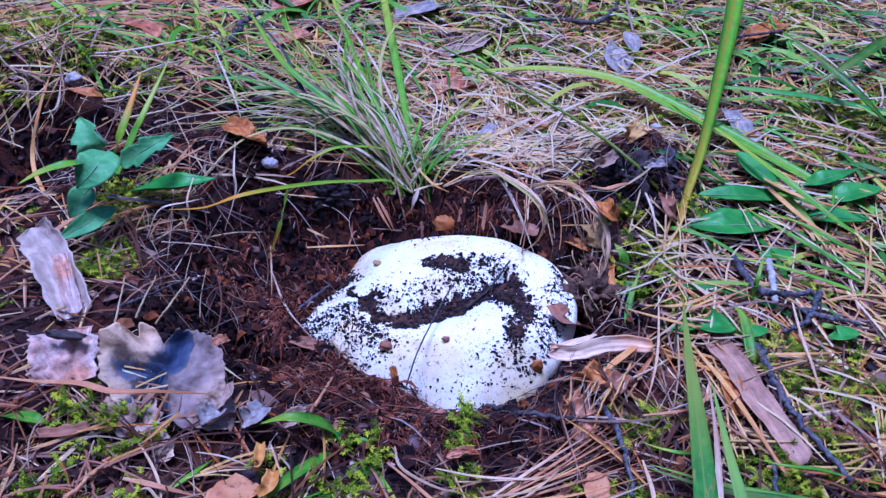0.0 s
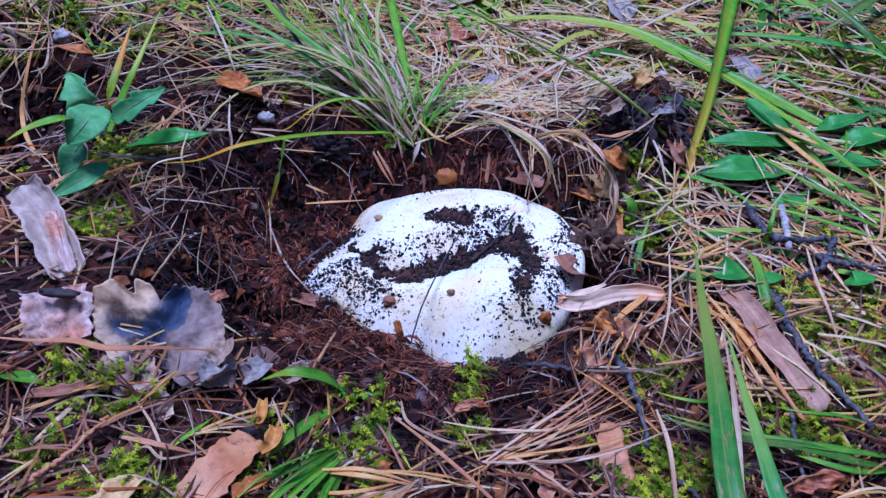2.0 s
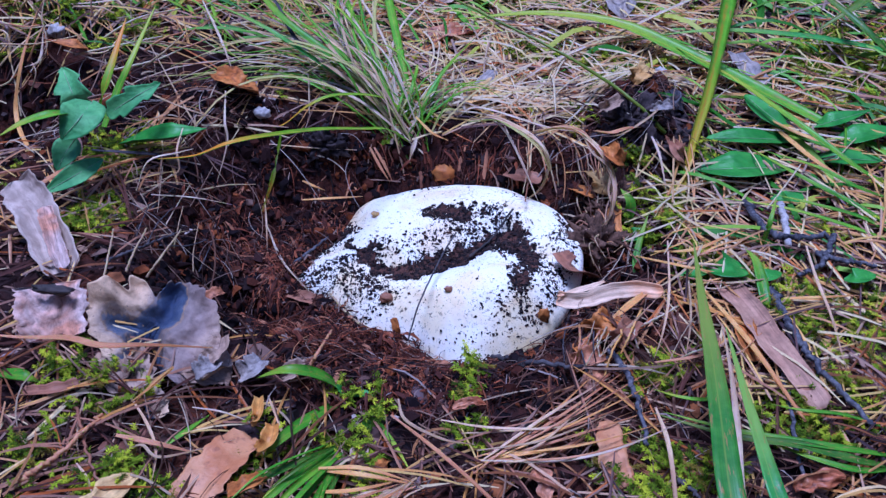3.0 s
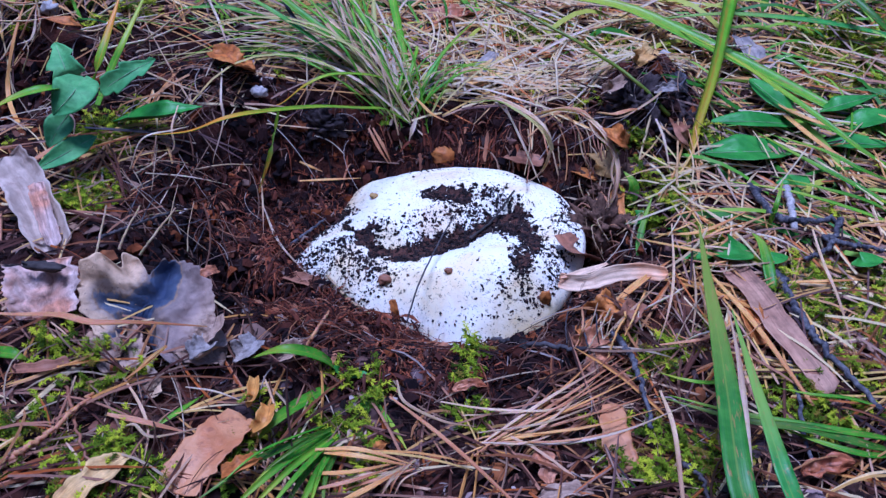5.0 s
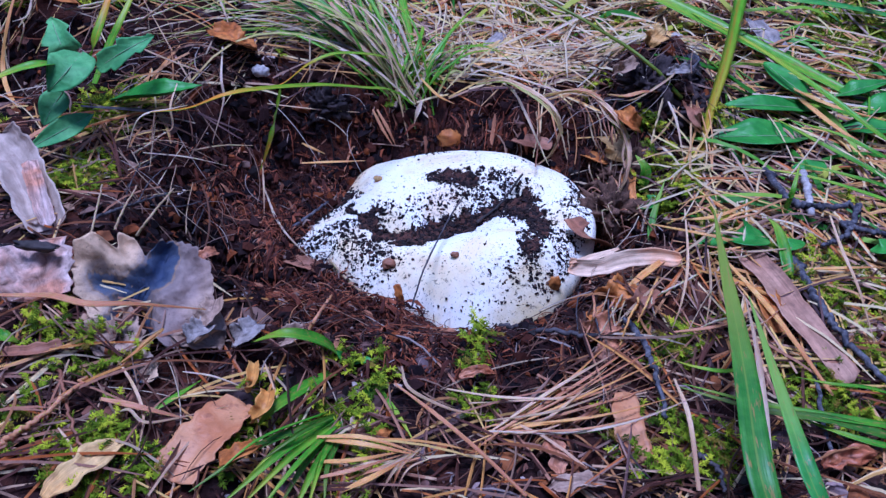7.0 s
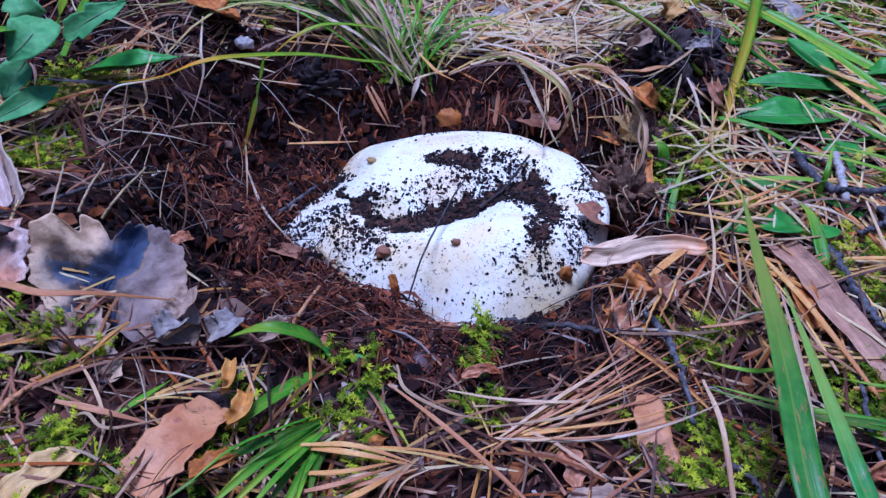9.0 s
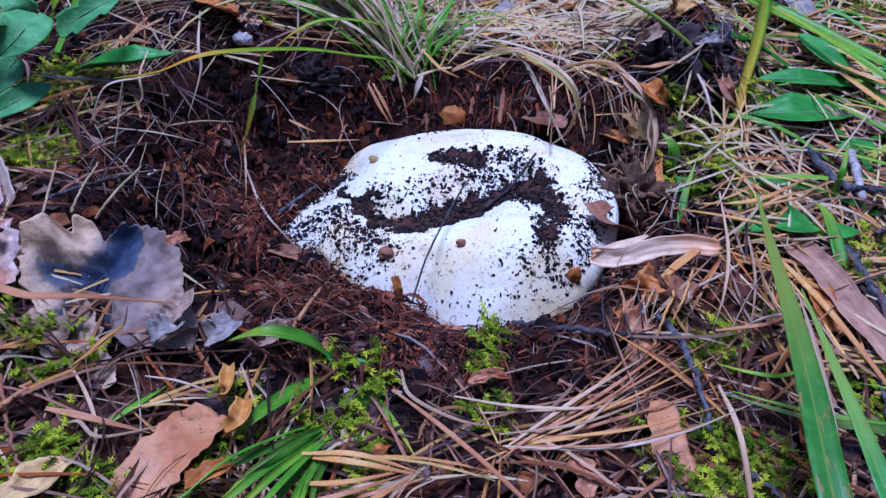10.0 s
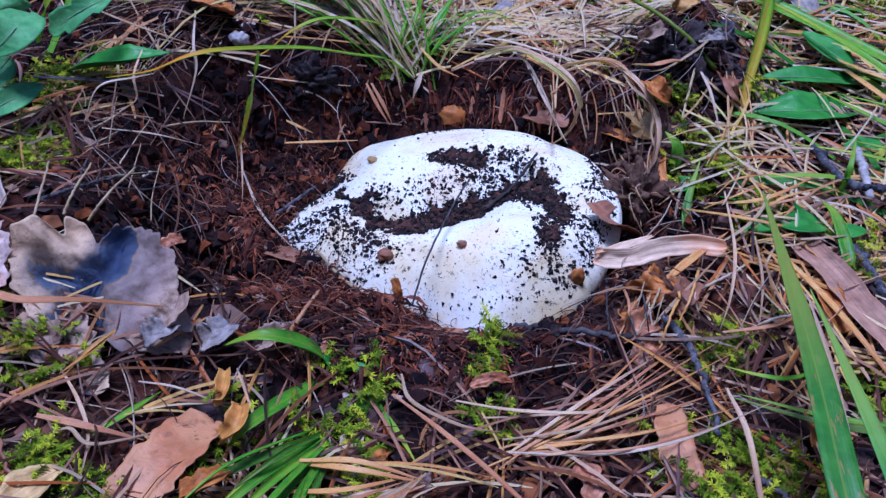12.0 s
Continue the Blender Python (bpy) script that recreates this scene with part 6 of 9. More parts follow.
blade("straw", [(-0.1598, 0.0499, 0.0063), (-0.1523, 0.0538, 0.0223), (-0.1384, 0.0589, 0.0251), (-0.1312, 0.0628, 0.0256)], 0.0013, PALE, "bleached curling straw on the forest floor", "straw", group="loose straws")
blade("straw", [(-0.1411, 0.0799, 0.0264), (-0.1402, 0.0631, 0.0239), (-0.1396, 0.0584, 0.0140), (-0.1501, 0.0506, 0.0116)], 0.0011, HAY, "bleached curling straw on the forest floor", "straw", group="loose straws")
blade("pine_needle", [(-0.0484, 0.1205, -0.0052), (-0.0423, 0.1141, -0.0133), (-0.0355, 0.1092, -0.0206)], 0.0019, ROSEHAY, "red-brown pine needle on the hollow's wall", "needle", fold=0.6, group="loose needles")
blade("pine_needle", [(-0.0460, 0.1210, -0.0053), (-0.0393, 0.1146, -0.0134), (-0.0344, 0.1111, -0.0210)], 0.0019, ROSEHAY, "red-brown pine needle on the hollow's wall", "needle", fold=0.6, group="loose needles")
blade("pine_needle", [(-0.0826, 0.0890, -0.0223), (-0.0651, 0.0938, -0.0233), (-0.0497, 0.0979, -0.0235)], 0.0018, AMBER, "amber pine needle in the hollow", "needle", fold=0.6, group="loose needles")
blade("pine_needle", [(-0.0837, 0.0972, -0.0152), (-0.0777, 0.0969, -0.0181), (-0.0713, 0.0987, -0.0217)], 0.0021, AMBER, "amber pine needle in the hollow", "needle", fold=0.6, group="loose needles")
blade("straw", [(-0.1507, 0.0458, 0.0076), (-0.1327, 0.0570, -0.0011), (-0.1171, 0.0701, -0.0140)], 0.0011, PALE, "bleached straw across the hollow", "straw", group="loose straws")
blade("straw", [(-0.1018, 0.1022, 0.0048), (-0.0763, 0.1105, -0.0015), (-0.0529, 0.1190, -0.0065)], 0.0010, HAY, "thin straw on the black earth", "straw", group="loose straws")
blade("leaf_sliver", [(-0.0220, 0.1258, -0.0006), (-0.0236, 0.1216, -0.0054), (-0.0254, 0.1198, -0.0118)], 0.0029, PALE, "bleached sliver lying on the forest floor", "straw", fold=0.5, group="loose straws")
blade("straw", [(-0.0236, 0.1348, 0.0082), (-0.0136, 0.1285, 0.0021), (-0.0039, 0.1274, -0.0017)], 0.0022, AMBER, "tan straw lying on the forest floor", "straw", group="loose straws")
blade("dry_stalk", [(-0.2125, 0.0302, 0.0083), (-0.2023, 0.0475, 0.0120), (-0.1906, 0.0758, 0.0097)], 0.0030, ROSEHAY, "mauve dry stem on the forest floor", "stem")
blade("dry_stalk", [(-0.1916, 0.0785, 0.0096), (-0.1570, 0.0708, 0.0149), (-0.1393, 0.0765, 0.0106)], 0.0026, DARKTWIG, "dark dry stem on the forest floor", "stem")
blade("straw", [(-0.1950, 0.1458, 0.0134), (-0.1502, 0.1026, 0.0256), (-0.1153, 0.1000, 0.0169)], 0.0012, GREYHAY, "thin grey straw on the forest floor", "straw", group="loose straws")
blade("straw", [(-0.2564, 0.1608, 0.0055), (-0.2498, 0.1654, 0.0143), (-0.2522, 0.1815, 0.0239)], 0.0017, PALE, "bleached straw lying on the forest floor", "straw", group="loose straws")
blade("straw", [(-0.2604, 0.1636, 0.0072), (-0.2513, 0.1636, 0.0116), (-0.2488, 0.1733, 0.0176)], 0.0015, PALE, "bleached straw lying on the forest floor", "straw", group="loose straws")
blade("straw", [(0.1798, 0.1567, 0.0100), (0.1924, 0.1340, 0.0140), (0.2093, 0.1266, 0.0130), (0.2324, 0.1278, 0.0090)], 0.0034, AMBER, "amber-yellow straw lying on the forest floor", "straw", fold=0.5, group="loose straws")
blade("straw", [(0.1815, 0.1556, 0.0090), (0.1878, 0.1263, 0.0130), (0.2002, 0.1033, 0.0130), (0.2231, 0.0866, 0.0090)], 0.0037, AMBER, "amber-yellow straw lying on the forest floor", "straw", fold=0.5, group="loose straws")
blade("straw", [(0.1099, 0.0415, 0.0034), (0.1013, -0.0115, 0.0160), (0.0956, -0.0370, 0.0160), (0.0908, -0.0501, 0.0090)], 0.0013, HAY, "pale green-grey straw on the forest floor", "straw", fold=0.5, group="loose straws")
blade("straw", [(0.1145, 0.0071, 0.0080), (0.1101, -0.0241, 0.0120), (0.1047, -0.0486, 0.0090)], 0.0011, HAY, "pale straw lying on the forest floor", "straw", fold=0.5, group="loose straws")
blade("straw", [(0.0753, -0.0235, 0.0060), (0.0864, -0.0140, 0.0101), (0.1041, 0.0068, 0.0089)], 0.0034, AMBER, "orange-brown dry stem on the forest floor", "stem", fold=0.8)
blade("straw", [(0.0685, -0.0474, 0.0070), (0.0776, -0.0382, 0.0120), (0.0974, -0.0111, 0.0120)], 0.0015, GREYHAY, "grey straw lying on the forest floor", "straw", fold=0.5, group="loose straws")
blade("straw", [(0.1782, 0.0479, 0.0070), (0.1749, 0.0122, 0.0100), (0.1748, -0.0154, 0.0110), (0.1744, -0.0462, 0.0080)], 0.0016, HAY, "long pale straw on the forest floor", "straw", fold=0.5, group="loose straws")
blade("straw", [(0.1427, 0.0307, 0.0100), (0.1552, 0.0211, 0.0140), (0.1706, 0.0157, 0.0100)], 0.0015, PALE, "bleached straw lying on the forest floor", "straw", fold=0.5, group="loose straws")
blade("straw", [(0.1028, 0.0350, 0.0009), (0.1202, 0.0253, 0.0120), (0.1495, 0.0505, 0.0090)], 0.0022, AMBER, "amber straw lying on the forest floor", "straw", fold=0.5, group="loose straws")
blade("pine_needle", [(0.0918, 0.0426, -0.0081), (0.1105, 0.0119, 0.0119), (0.1365, 0.0106, 0.0090)], 0.0020, AMBER, "amber pine needle on the forest floor", "needle", fold=0.5, group="loose needles")
blade("pine_needle", [(0.1522, -0.0018, 0.0070), (0.1712, -0.0022, 0.0100), (0.1936, 0.0039, 0.0080)], 0.0018, AMBER, "amber pine needle on the forest floor", "needle", fold=0.5, group="loose needles")
blade("straw", [(0.0911, -0.0491, 0.0080), (0.1083, -0.0489, 0.0130), (0.1229, -0.0367, 0.0090)], 0.0016, ROSEHAY, "rose straw lying on the forest floor", "straw", fold=0.5, group="loose straws")
blade("root_fibre", [(-0.0546, 0.1074, -0.0268), (-0.0581, 0.1103, -0.0235), (-0.0620, 0.0924, -0.0340)], 0.0016, ROSEHAY, "reddish root fibre on the forest floor", "root")

# long straws in the distance
blade("straw", [(0.0903, 0.2397, 0.0100), (0.0582, 0.2005, 0.0141), (0.0232, 0.1636, 0.0080)], 0.0028, PALE, "long bleached straw on the forest floor", "straw", fold=0.5, group="loose straws")
blade("straw", [(0.1700, 0.3183, 0.0120), (0.1264, 0.2672, 0.0160), (0.0901, 0.2357, 0.0100)], 0.0028, PALE, "long bleached straw on the forest floor", "straw", fold=0.5, group="loose straws")
blade("straw", [(-0.0134, 0.1388, 0.0060), (-0.0396, 0.1616, 0.0094), (-0.0619, 0.1718, 0.0072)], 0.0014, PALE, "bleached straw lying on the forest floor", "straw", group="loose straws")
blade("straw", [(0.0000, 0.1408, 0.0060), (0.0131, 0.1428, 0.0120), (0.0497, 0.1241, 0.0139), (0.0697, 0.1242, 0.0118)], 0.0018, PALE, "bleached straw lying on the forest floor", "straw", group="loose straws")
blade("straw", [(-0.2019, 0.0498, 0.0060), (-0.2587, 0.1352, -0.0156), (-0.2593, 0.1572, 0.0114), (-0.2578, 0.1928, 0.0319)], 0.0028, AMBER, "bent tan straw over the dark pit", "straw", group="loose straws")
blade("straw", [(-0.2405, 0.2032, 0.0283), (-0.2661, 0.1695, 0.0158), (-0.2839, 0.1521, -0.0020)], 0.0012, HAY, "pale straw lying on the forest floor", "straw", group="loose straws")
blade("straw", [(-0.2444, 0.2044, 0.0294), (-0.2209, 0.2110, 0.0302), (-0.1913, 0.2477, 0.0232), (-0.1779, 0.2833, 0.0119)], 0.0018, PALE, "bleached straw lying on the forest floor", "straw", group="loose straws")
blade("straw", [(-0.1708, 0.2417, 0.0196), (-0.1451, 0.1831, 0.0234), (-0.1260, 0.1328, 0.0300)], 0.0016, PALE, "bleached straw lying on the forest floor", "straw", group="loose straws")

# bundles of fallen needles in front
blade("pine_needle", [(0.0249, -0.1049, 0.0061), (0.0524, -0.1074, 0.0136), (0.0901, -0.0870, 0.0060)], 0.0009, ROSEHAY, "red-brown pine needle in a fallen bundle", "needle", fold=0.6, group="loose needles")
blade("pine_needle", [(0.0221, -0.1029, 0.0028), (0.0488, -0.0897, 0.0123), (0.0788, -0.0568, 0.0060)], 0.0007, ROSEHAY, "red-brown pine needle in a fallen bundle", "needle", fold=0.6, group="loose needles")
blade("pine_needle", [(0.0186, -0.1081, 0.0038), (0.0427, -0.0986, 0.0081), (0.0707, -0.0814, 0.0049)], 0.0015, ROSEHAY, "red-brown pine needle in a fallen bundle", "needle", fold=0.6, group="loose needles")
blade("pine_needle", [(0.0120, -0.1102, 0.0035), (0.0544, -0.0892, 0.0115), (0.0941, -0.0599, 0.0100)], 0.0009, AMBER, "amber pine needle in a fallen bundle", "needle", fold=0.6, group="loose needles")
blade("pine_needle", [(0.0199, -0.1053, 0.0047), (0.0364, -0.1071, 0.0100), (0.0555, -0.0928, 0.0056)], 0.0009, HAY, "tan pine needle in a fallen bundle", "needle", fold=0.6, group="loose needles")
blade("pine_needle", [(0.0184, -0.1039, 0.0025), (0.0523, -0.0948, 0.0095), (0.0942, -0.0721, 0.0070)], 0.0011, ROSEHAY, "red-brown pine needle in a fallen bundle", "needle", fold=0.6, group="loose needles")
blade("pine_needle", [(0.0174, -0.0995, 0.0040), (0.0435, -0.0993, 0.0132), (0.0722, -0.0782, 0.0079)], 0.0010, GREYHAY, "grey-brown pine needle in a fallen bundle", "needle", fold=0.6, group="loose needles")
blade("pine_needle", [(0.0240, -0.1049, 0.0071), (0.0518, -0.0815, 0.0085), (0.0858, -0.0461, 0.0050)], 0.0013, ROSEHAY, "red-brown pine needle in a fallen bundle", "needle", fold=0.6, group="loose needles")
blade("pine_needle", [(0.0299, -0.1046, 0.0035), (0.0451, -0.0962, 0.0112), (0.0632, -0.0727, 0.0098)], 0.0011, HAY, "tan pine needle in a fallen bundle", "needle", fold=0.6, group="loose needles")
blade("pine_needle", [(0.0169, -0.1042, 0.0034), (0.0433, -0.1016, 0.0092), (0.0738, -0.0903, 0.0069)], 0.0015, AMBER, "amber pine needle in a fallen bundle", "needle", fold=0.6, group="loose needles")
blade("pine_needle", [(0.0197, -0.1047, 0.0047), (0.0439, -0.0863, 0.0101), (0.0677, -0.0539, 0.0060)], 0.0012, AMBER, "amber pine needle in a fallen bundle", "needle", fold=0.6, group="loose needles")
blade("pine_needle", [(0.0191, -0.1059, 0.0047), (0.0515, -0.0869, 0.0104), (0.0942, -0.0517, 0.0100)], 0.0010, ROSEHAY, "red-brown pine needle in a fallen bundle", "needle", fold=0.6, group="loose needles")
blade("pine_needle", [(0.0162, -0.1129, 0.0071), (0.0331, -0.0953, 0.0074), (0.0482, -0.0772, 0.0094)], 0.0009, ROSEHAY, "red-brown pine needle in a fallen bundle", "needle", fold=0.6, group="loose needles")
blade("pine_needle", [(0.0202, -0.1048, 0.0057), (0.0442, -0.0858, 0.0111), (0.0741, -0.0560, 0.0060)], 0.0014, HAY, "tan pine needle in a fallen bundle", "needle", fold=0.6, group="loose needles")
blade("pine_needle", [(0.0163, -0.1025, 0.0031), (0.0493, -0.0897, 0.0074), (0.0831, -0.0715, 0.0080)], 0.0011, ROSEHAY, "red-brown pine needle in a fallen bundle", "needle", fold=0.6, group="loose needles")
blade("pine_needle", [(0.0195, -0.1017, 0.0044), (0.0554, -0.1002, 0.0116), (0.0937, -0.0820, 0.0090)], 0.0008, AMBER, "amber pine needle in a fallen bundle", "needle", fold=0.6, group="loose needles")
blade("pine_needle", [(-0.0066, -0.1186, 0.0054), (-0.0128, -0.1282, 0.0096), (-0.0172, -0.1355, 0.0052)], 0.0014, GREYHAY, "grey-brown pine needle in a fallen bundle", "needle", fold=0.6, group="loose needles")
blade("pine_needle", [(-0.0059, -0.1208, 0.0058), (-0.0187, -0.1290, 0.0096), (-0.0309, -0.1314, 0.0048)], 0.0015, ROSEHAY, "red-brown pine needle in a fallen bundle", "needle", fold=0.6, group="loose needles")
blade("pine_needle", [(-0.0049, -0.1145, 0.0048), (-0.0114, -0.1270, 0.0095), (-0.0171, -0.1312, 0.0049)], 0.0012, GREYHAY, "grey-brown pine needle in a fallen bundle", "needle", fold=0.6, group="loose needles")
blade("pine_needle", [(-0.0049, -0.1154, 0.0050), (-0.0161, -0.1280, 0.0095), (-0.0298, -0.1393, 0.0055)], 0.0012, GREYHAY, "grey-brown pine needle in a fallen bundle", "needle", fold=0.6, group="loose needles")
blade("pine_needle", [(-0.0059, -0.1154, 0.0049), (-0.0112, -0.1270, 0.0095), (-0.0133, -0.1319, 0.0050)], 0.0015, ROSEHAY, "red-brown pine needle in a fallen bundle", "needle", fold=0.6, group="loose needles")
blade("pine_needle", [(-0.0012, -0.1194, 0.0058), (-0.0086, -0.1278, 0.0096), (-0.0122, -0.1340, 0.0052)], 0.0007, HAY, "tan pine needle in a fallen bundle", "needle", fold=0.6, group="loose needles")
blade("pine_needle", [(-0.0104, -0.1214, 0.0057), (-0.0225, -0.1265, 0.0092), (-0.0380, -0.1280, 0.0044)], 0.0011, HAY, "tan pine needle in a fallen bundle", "needle", fold=0.6, group="loose needles")
blade("pine_needle", [(-0.0050, -0.1196, 0.0057), (-0.0120, -0.1263, 0.0094), (-0.0236, -0.1316, 0.0049)], 0.0012, ROSEHAY, "red-brown pine needle in a fallen bundle", "needle", fold=0.6, group="loose needles")
blade("pine_needle", [(-0.0077, -0.1198, 0.0056), (-0.0172, -0.1273, 0.0094), (-0.0279, -0.1389, 0.0054)], 0.0010, GREYHAY, "grey-brown pine needle in a fallen bundle", "needle", fold=0.6, group="loose needles")
blade("pine_needle", [(0.1011, 0.0170, 0.0027), (0.1229, 0.0022, 0.0120), (0.1382, 0.0073, 0.0080)], 0.0008, ROSEHAY, "red-brown pine needle on the litter", "needle", fold=0.6, group="loose needles")
blade("pine_needle", [(0.1069, 0.0435, 0.0036), (0.1152, 0.0403, 0.0116), (0.1303, 0.0502, 0.0080)], 0.0010, AMBER, "amber pine needle on the litter", "needle", fold=0.6, group="loose needles")
blade("pine_needle", [(0.1105, 0.0188, 0.0073), (0.1206, 0.0208, 0.0120), (0.1314, 0.0284, 0.0080)], 0.0010, ROSEHAY, "red-brown pine needle on the litter", "needle", fold=0.6, group="loose needles")
blade("pine_needle", [(0.1010, 0.0333, -0.0004), (0.1130, 0.0297, 0.0112), (0.1244, 0.0422, 0.0080)], 0.0010, AMBER, "amber pine needle on the litter", "needle", fold=0.6, group="loose needles")
blade("pine_needle", [(0.1120, 0.0025, 0.0080), (0.1286, 0.0049, 0.0120), (0.1436, 0.0167, 0.0080)], 0.0009, AMBER, "amber pine needle on the litter", "needle", fold=0.6, group="loose needles")
blade("pine_needle", [(0.1108, 0.0196, 0.0073), (0.1252, 0.0144, 0.0120), (0.1472, 0.0180, 0.0080)], 0.0013, HAY, "tan pine needle on the litter", "needle", fold=0.6, group="loose needles")
blade("pine_needle", [(0.1232, 0.0249, 0.0080), (0.1302, 0.0283, 0.0120), (0.1530, 0.0446, 0.0080)], 0.0012, AMBER, "amber pine needle on the litter", "needle", fold=0.6, group="loose needles")
blade("pine_needle", [(0.1241, 0.0051, 0.0080), (0.1368, 0.0028, 0.0120), (0.1630, 0.0147, 0.0080)], 0.0012, GREYHAY, "grey-brown pine needle on the litter", "needle", fold=0.6, group="loose needles")
blade("pine_needle", [(0.1043, 0.0333, 0.0020), (0.1208, 0.0254, 0.0120), (0.1406, 0.0439, 0.0080)], 0.0014, ROSEHAY, "red-brown pine needle on the litter", "needle", fold=0.6, group="loose needles")
blade("pine_needle", [(0.1163, 0.0240, 0.0080), (0.1342, 0.0276, 0.0120), (0.1606, 0.0447, 0.0080)], 0.0012, ROSEHAY, "red-brown pine needle on the litter", "needle", fold=0.6, group="loose needles")
blade("pine_needle", [(0.1123, 0.0041, 0.0080), (0.1252, -0.0028, 0.0120), (0.1422, 0.0109, 0.0080)], 0.0009, GREYHAY, "grey-brown pine needle on the litter", "needle", fold=0.6, group="loose needles")
blade("pine_needle", [(0.1097, 0.0412, 0.0053), (0.1168, 0.0305, 0.0120), (0.1214, 0.0284, 0.0080)], 0.0013, ROSEHAY, "red-brown pine needle on the litter", "needle", fold=0.6, group="loose needles")

# dry stems and roots that hang over the rim and stand beside the mushroom
stalk("dry_stalk", [(0.0763, 0.1306, 0.0094), (0.0750, 0.1076, 0.0076), (0.0782, 0.0994, 0.0023)], 0.0010, STRIP, "thin dark brown root hanging from the rim", "dry stem", tip=0.6, rough=0.15)
stalk("dry_stalk", [(0.0628, 0.1331, 0.0048), (0.0655, 0.1081, 0.0071), (0.0650, 0.1008, -0.0042)], 0.0007, STRIP, "thin dark brown root hanging from the rim", "dry stem", tip=0.6, rough=0.15)
stalk("dry_stalk", [(0.0819, 0.1180, 0.0088), (0.0787, 0.0946, 0.0062), (0.0822, 0.0864, -0.0059)], 0.0009, ROSEHAY, "thin brown root hanging from the rim", "dry stem", tip=0.6, rough=0.15)
stalk("dry_stalk", [(0.0497, 0.1256, 0.0032), (0.0539, 0.1095, -0.0024), (0.0585, 0.0982, -0.0129)], 0.0012, GREYHAY, "thin grey-brown root hanging from the rim", "dry stem", tip=0.6, rough=0.15)
stalk("dry_stalk", [(0.0778, 0.1235, 0.0085), (0.0773, 0.0997, 0.0080), (0.0813, 0.0866, -0.0004)], 0.0009, STRIP, "thin dark brown root hanging from the rim", "dry stem", tip=0.6, rough=0.15)
stalk("dry_stalk", [(0.0820, 0.1240, 0.0107), (0.0818, 0.0997, 0.0095), (0.0812, 0.0923, 0.0024)], 0.0008, STRIP, "thin dark brown root hanging from the rim", "dry stem", tip=0.6, rough=0.15)
stalk("dry_stalk", [(0.0468, 0.1328, 0.0032), (0.0503, 0.1105, -0.0005), (0.0533, 0.1037, -0.0084)], 0.0012, ROSEHAY, "thin brown root hanging from the rim", "dry stem", tip=0.6, rough=0.15)
stalk("dry_stalk", [(0.0365, 0.1369, 0.0030), (0.0363, 0.1184, 0.0007), (0.0423, 0.1146, -0.0065)], 0.0010, STRIP, "thin dark brown root hanging from the rim", "dry stem", tip=0.6, rough=0.15)
stalk("dry_stalk", [(0.0435, 0.1228, 0.0007), (0.0430, 0.1103, -0.0079), (0.0389, 0.0671, 0.0032)], 0.0012, STRIP, "thin dark brown root hanging from the rim", "dry stem", tip=0.6, rough=0.15)
stalk("dry_stalk", [(0.0682, 0.1333, 0.0063), (0.0732, 0.1062, 0.0070), (0.0744, 0.0907, -0.0036)], 0.0009, GREYHAY, "thin grey-brown root hanging from the rim", "dry stem", tip=0.6, rough=0.15)
stalk("dry_stalk", [(0.0793, 0.1261, 0.0099), (0.0802, 0.1040, 0.0121), (0.0834, 0.1009, 0.0039)], 0.0008, ROSEHAY, "thin brown root hanging from the rim", "dry stem", tip=0.6, rough=0.15)
stalk("dry_stalk", [(0.0408, 0.1230, 0.0000), (0.0417, 0.1096, -0.0043), (0.0379, 0.0751, 0.0027)], 0.0009, GREYHAY, "thin grey-brown root hanging from the rim", "dry stem", tip=0.6, rough=0.15)
stalk("dry_stalk", [(0.0678, 0.1218, 0.0051), (0.0693, 0.1006, 0.0025), (0.0737, 0.0921, -0.0021)], 0.0012, GREYHAY, "thin grey-brown root hanging from the rim", "dry stem", tip=0.6, rough=0.15)
stalk("dry_stalk", [(0.0603, 0.1307, 0.0043), (0.0573, 0.1114, 0.0003), (0.0593, 0.1016, -0.0104)], 0.0009, GREYHAY, "thin grey-brown root hanging from the rim", "dry stem", tip=0.6, rough=0.15)
stalk("dry_stalk", [(0.0783, 0.0771, -0.0152), (0.0815, 0.0618, -0.0117), (0.0803, 0.0479, -0.0146)], 0.0012, STRIP, "thin dark brown root beside the mushroom", "dry stem", tip=0.6, rough=0.15)
stalk("dry_stalk", [(0.0773, 0.0864, -0.0104), (0.0792, 0.0731, -0.0064), (0.0797, 0.0711, -0.0139)], 0.0011, STRIP, "thin dark brown root beside the mushroom", "dry stem", tip=0.6, rough=0.15)
stalk("dry_stalk", [(0.0779, 0.0916, -0.0064), (0.0799, 0.0748, -0.0061), (0.0854, 0.0663, -0.0086)], 0.0010, STRIP, "thin dark brown root beside the mushroom", "dry stem", tip=0.6, rough=0.15)
stalk("dry_stalk", [(0.0902, 0.0738, -0.0079), (0.0905, 0.0457, -0.0039), (0.0959, 0.0305, -0.0032)], 0.0010, STRIP, "thin dark brown root beside the mushroom", "dry stem", tip=0.6, rough=0.15)
stalk("dry_stalk", [(0.0702, 0.0949, -0.0095), (0.0684, 0.0837, -0.0075), (0.0728, 0.0788, -0.0152)], 0.0011, GREYHAY, "thin grey-brown root beside the mushroom", "dry stem", tip=0.6, rough=0.15)
stalk("dry_stalk", [(0.0724, 0.0889, -0.0123), (0.0759, 0.0688, -0.0092), (0.0823, 0.0652, -0.0131)], 0.0009, GREYHAY, "thin grey-brown root beside the mushroom", "dry stem", tip=0.6, rough=0.15)
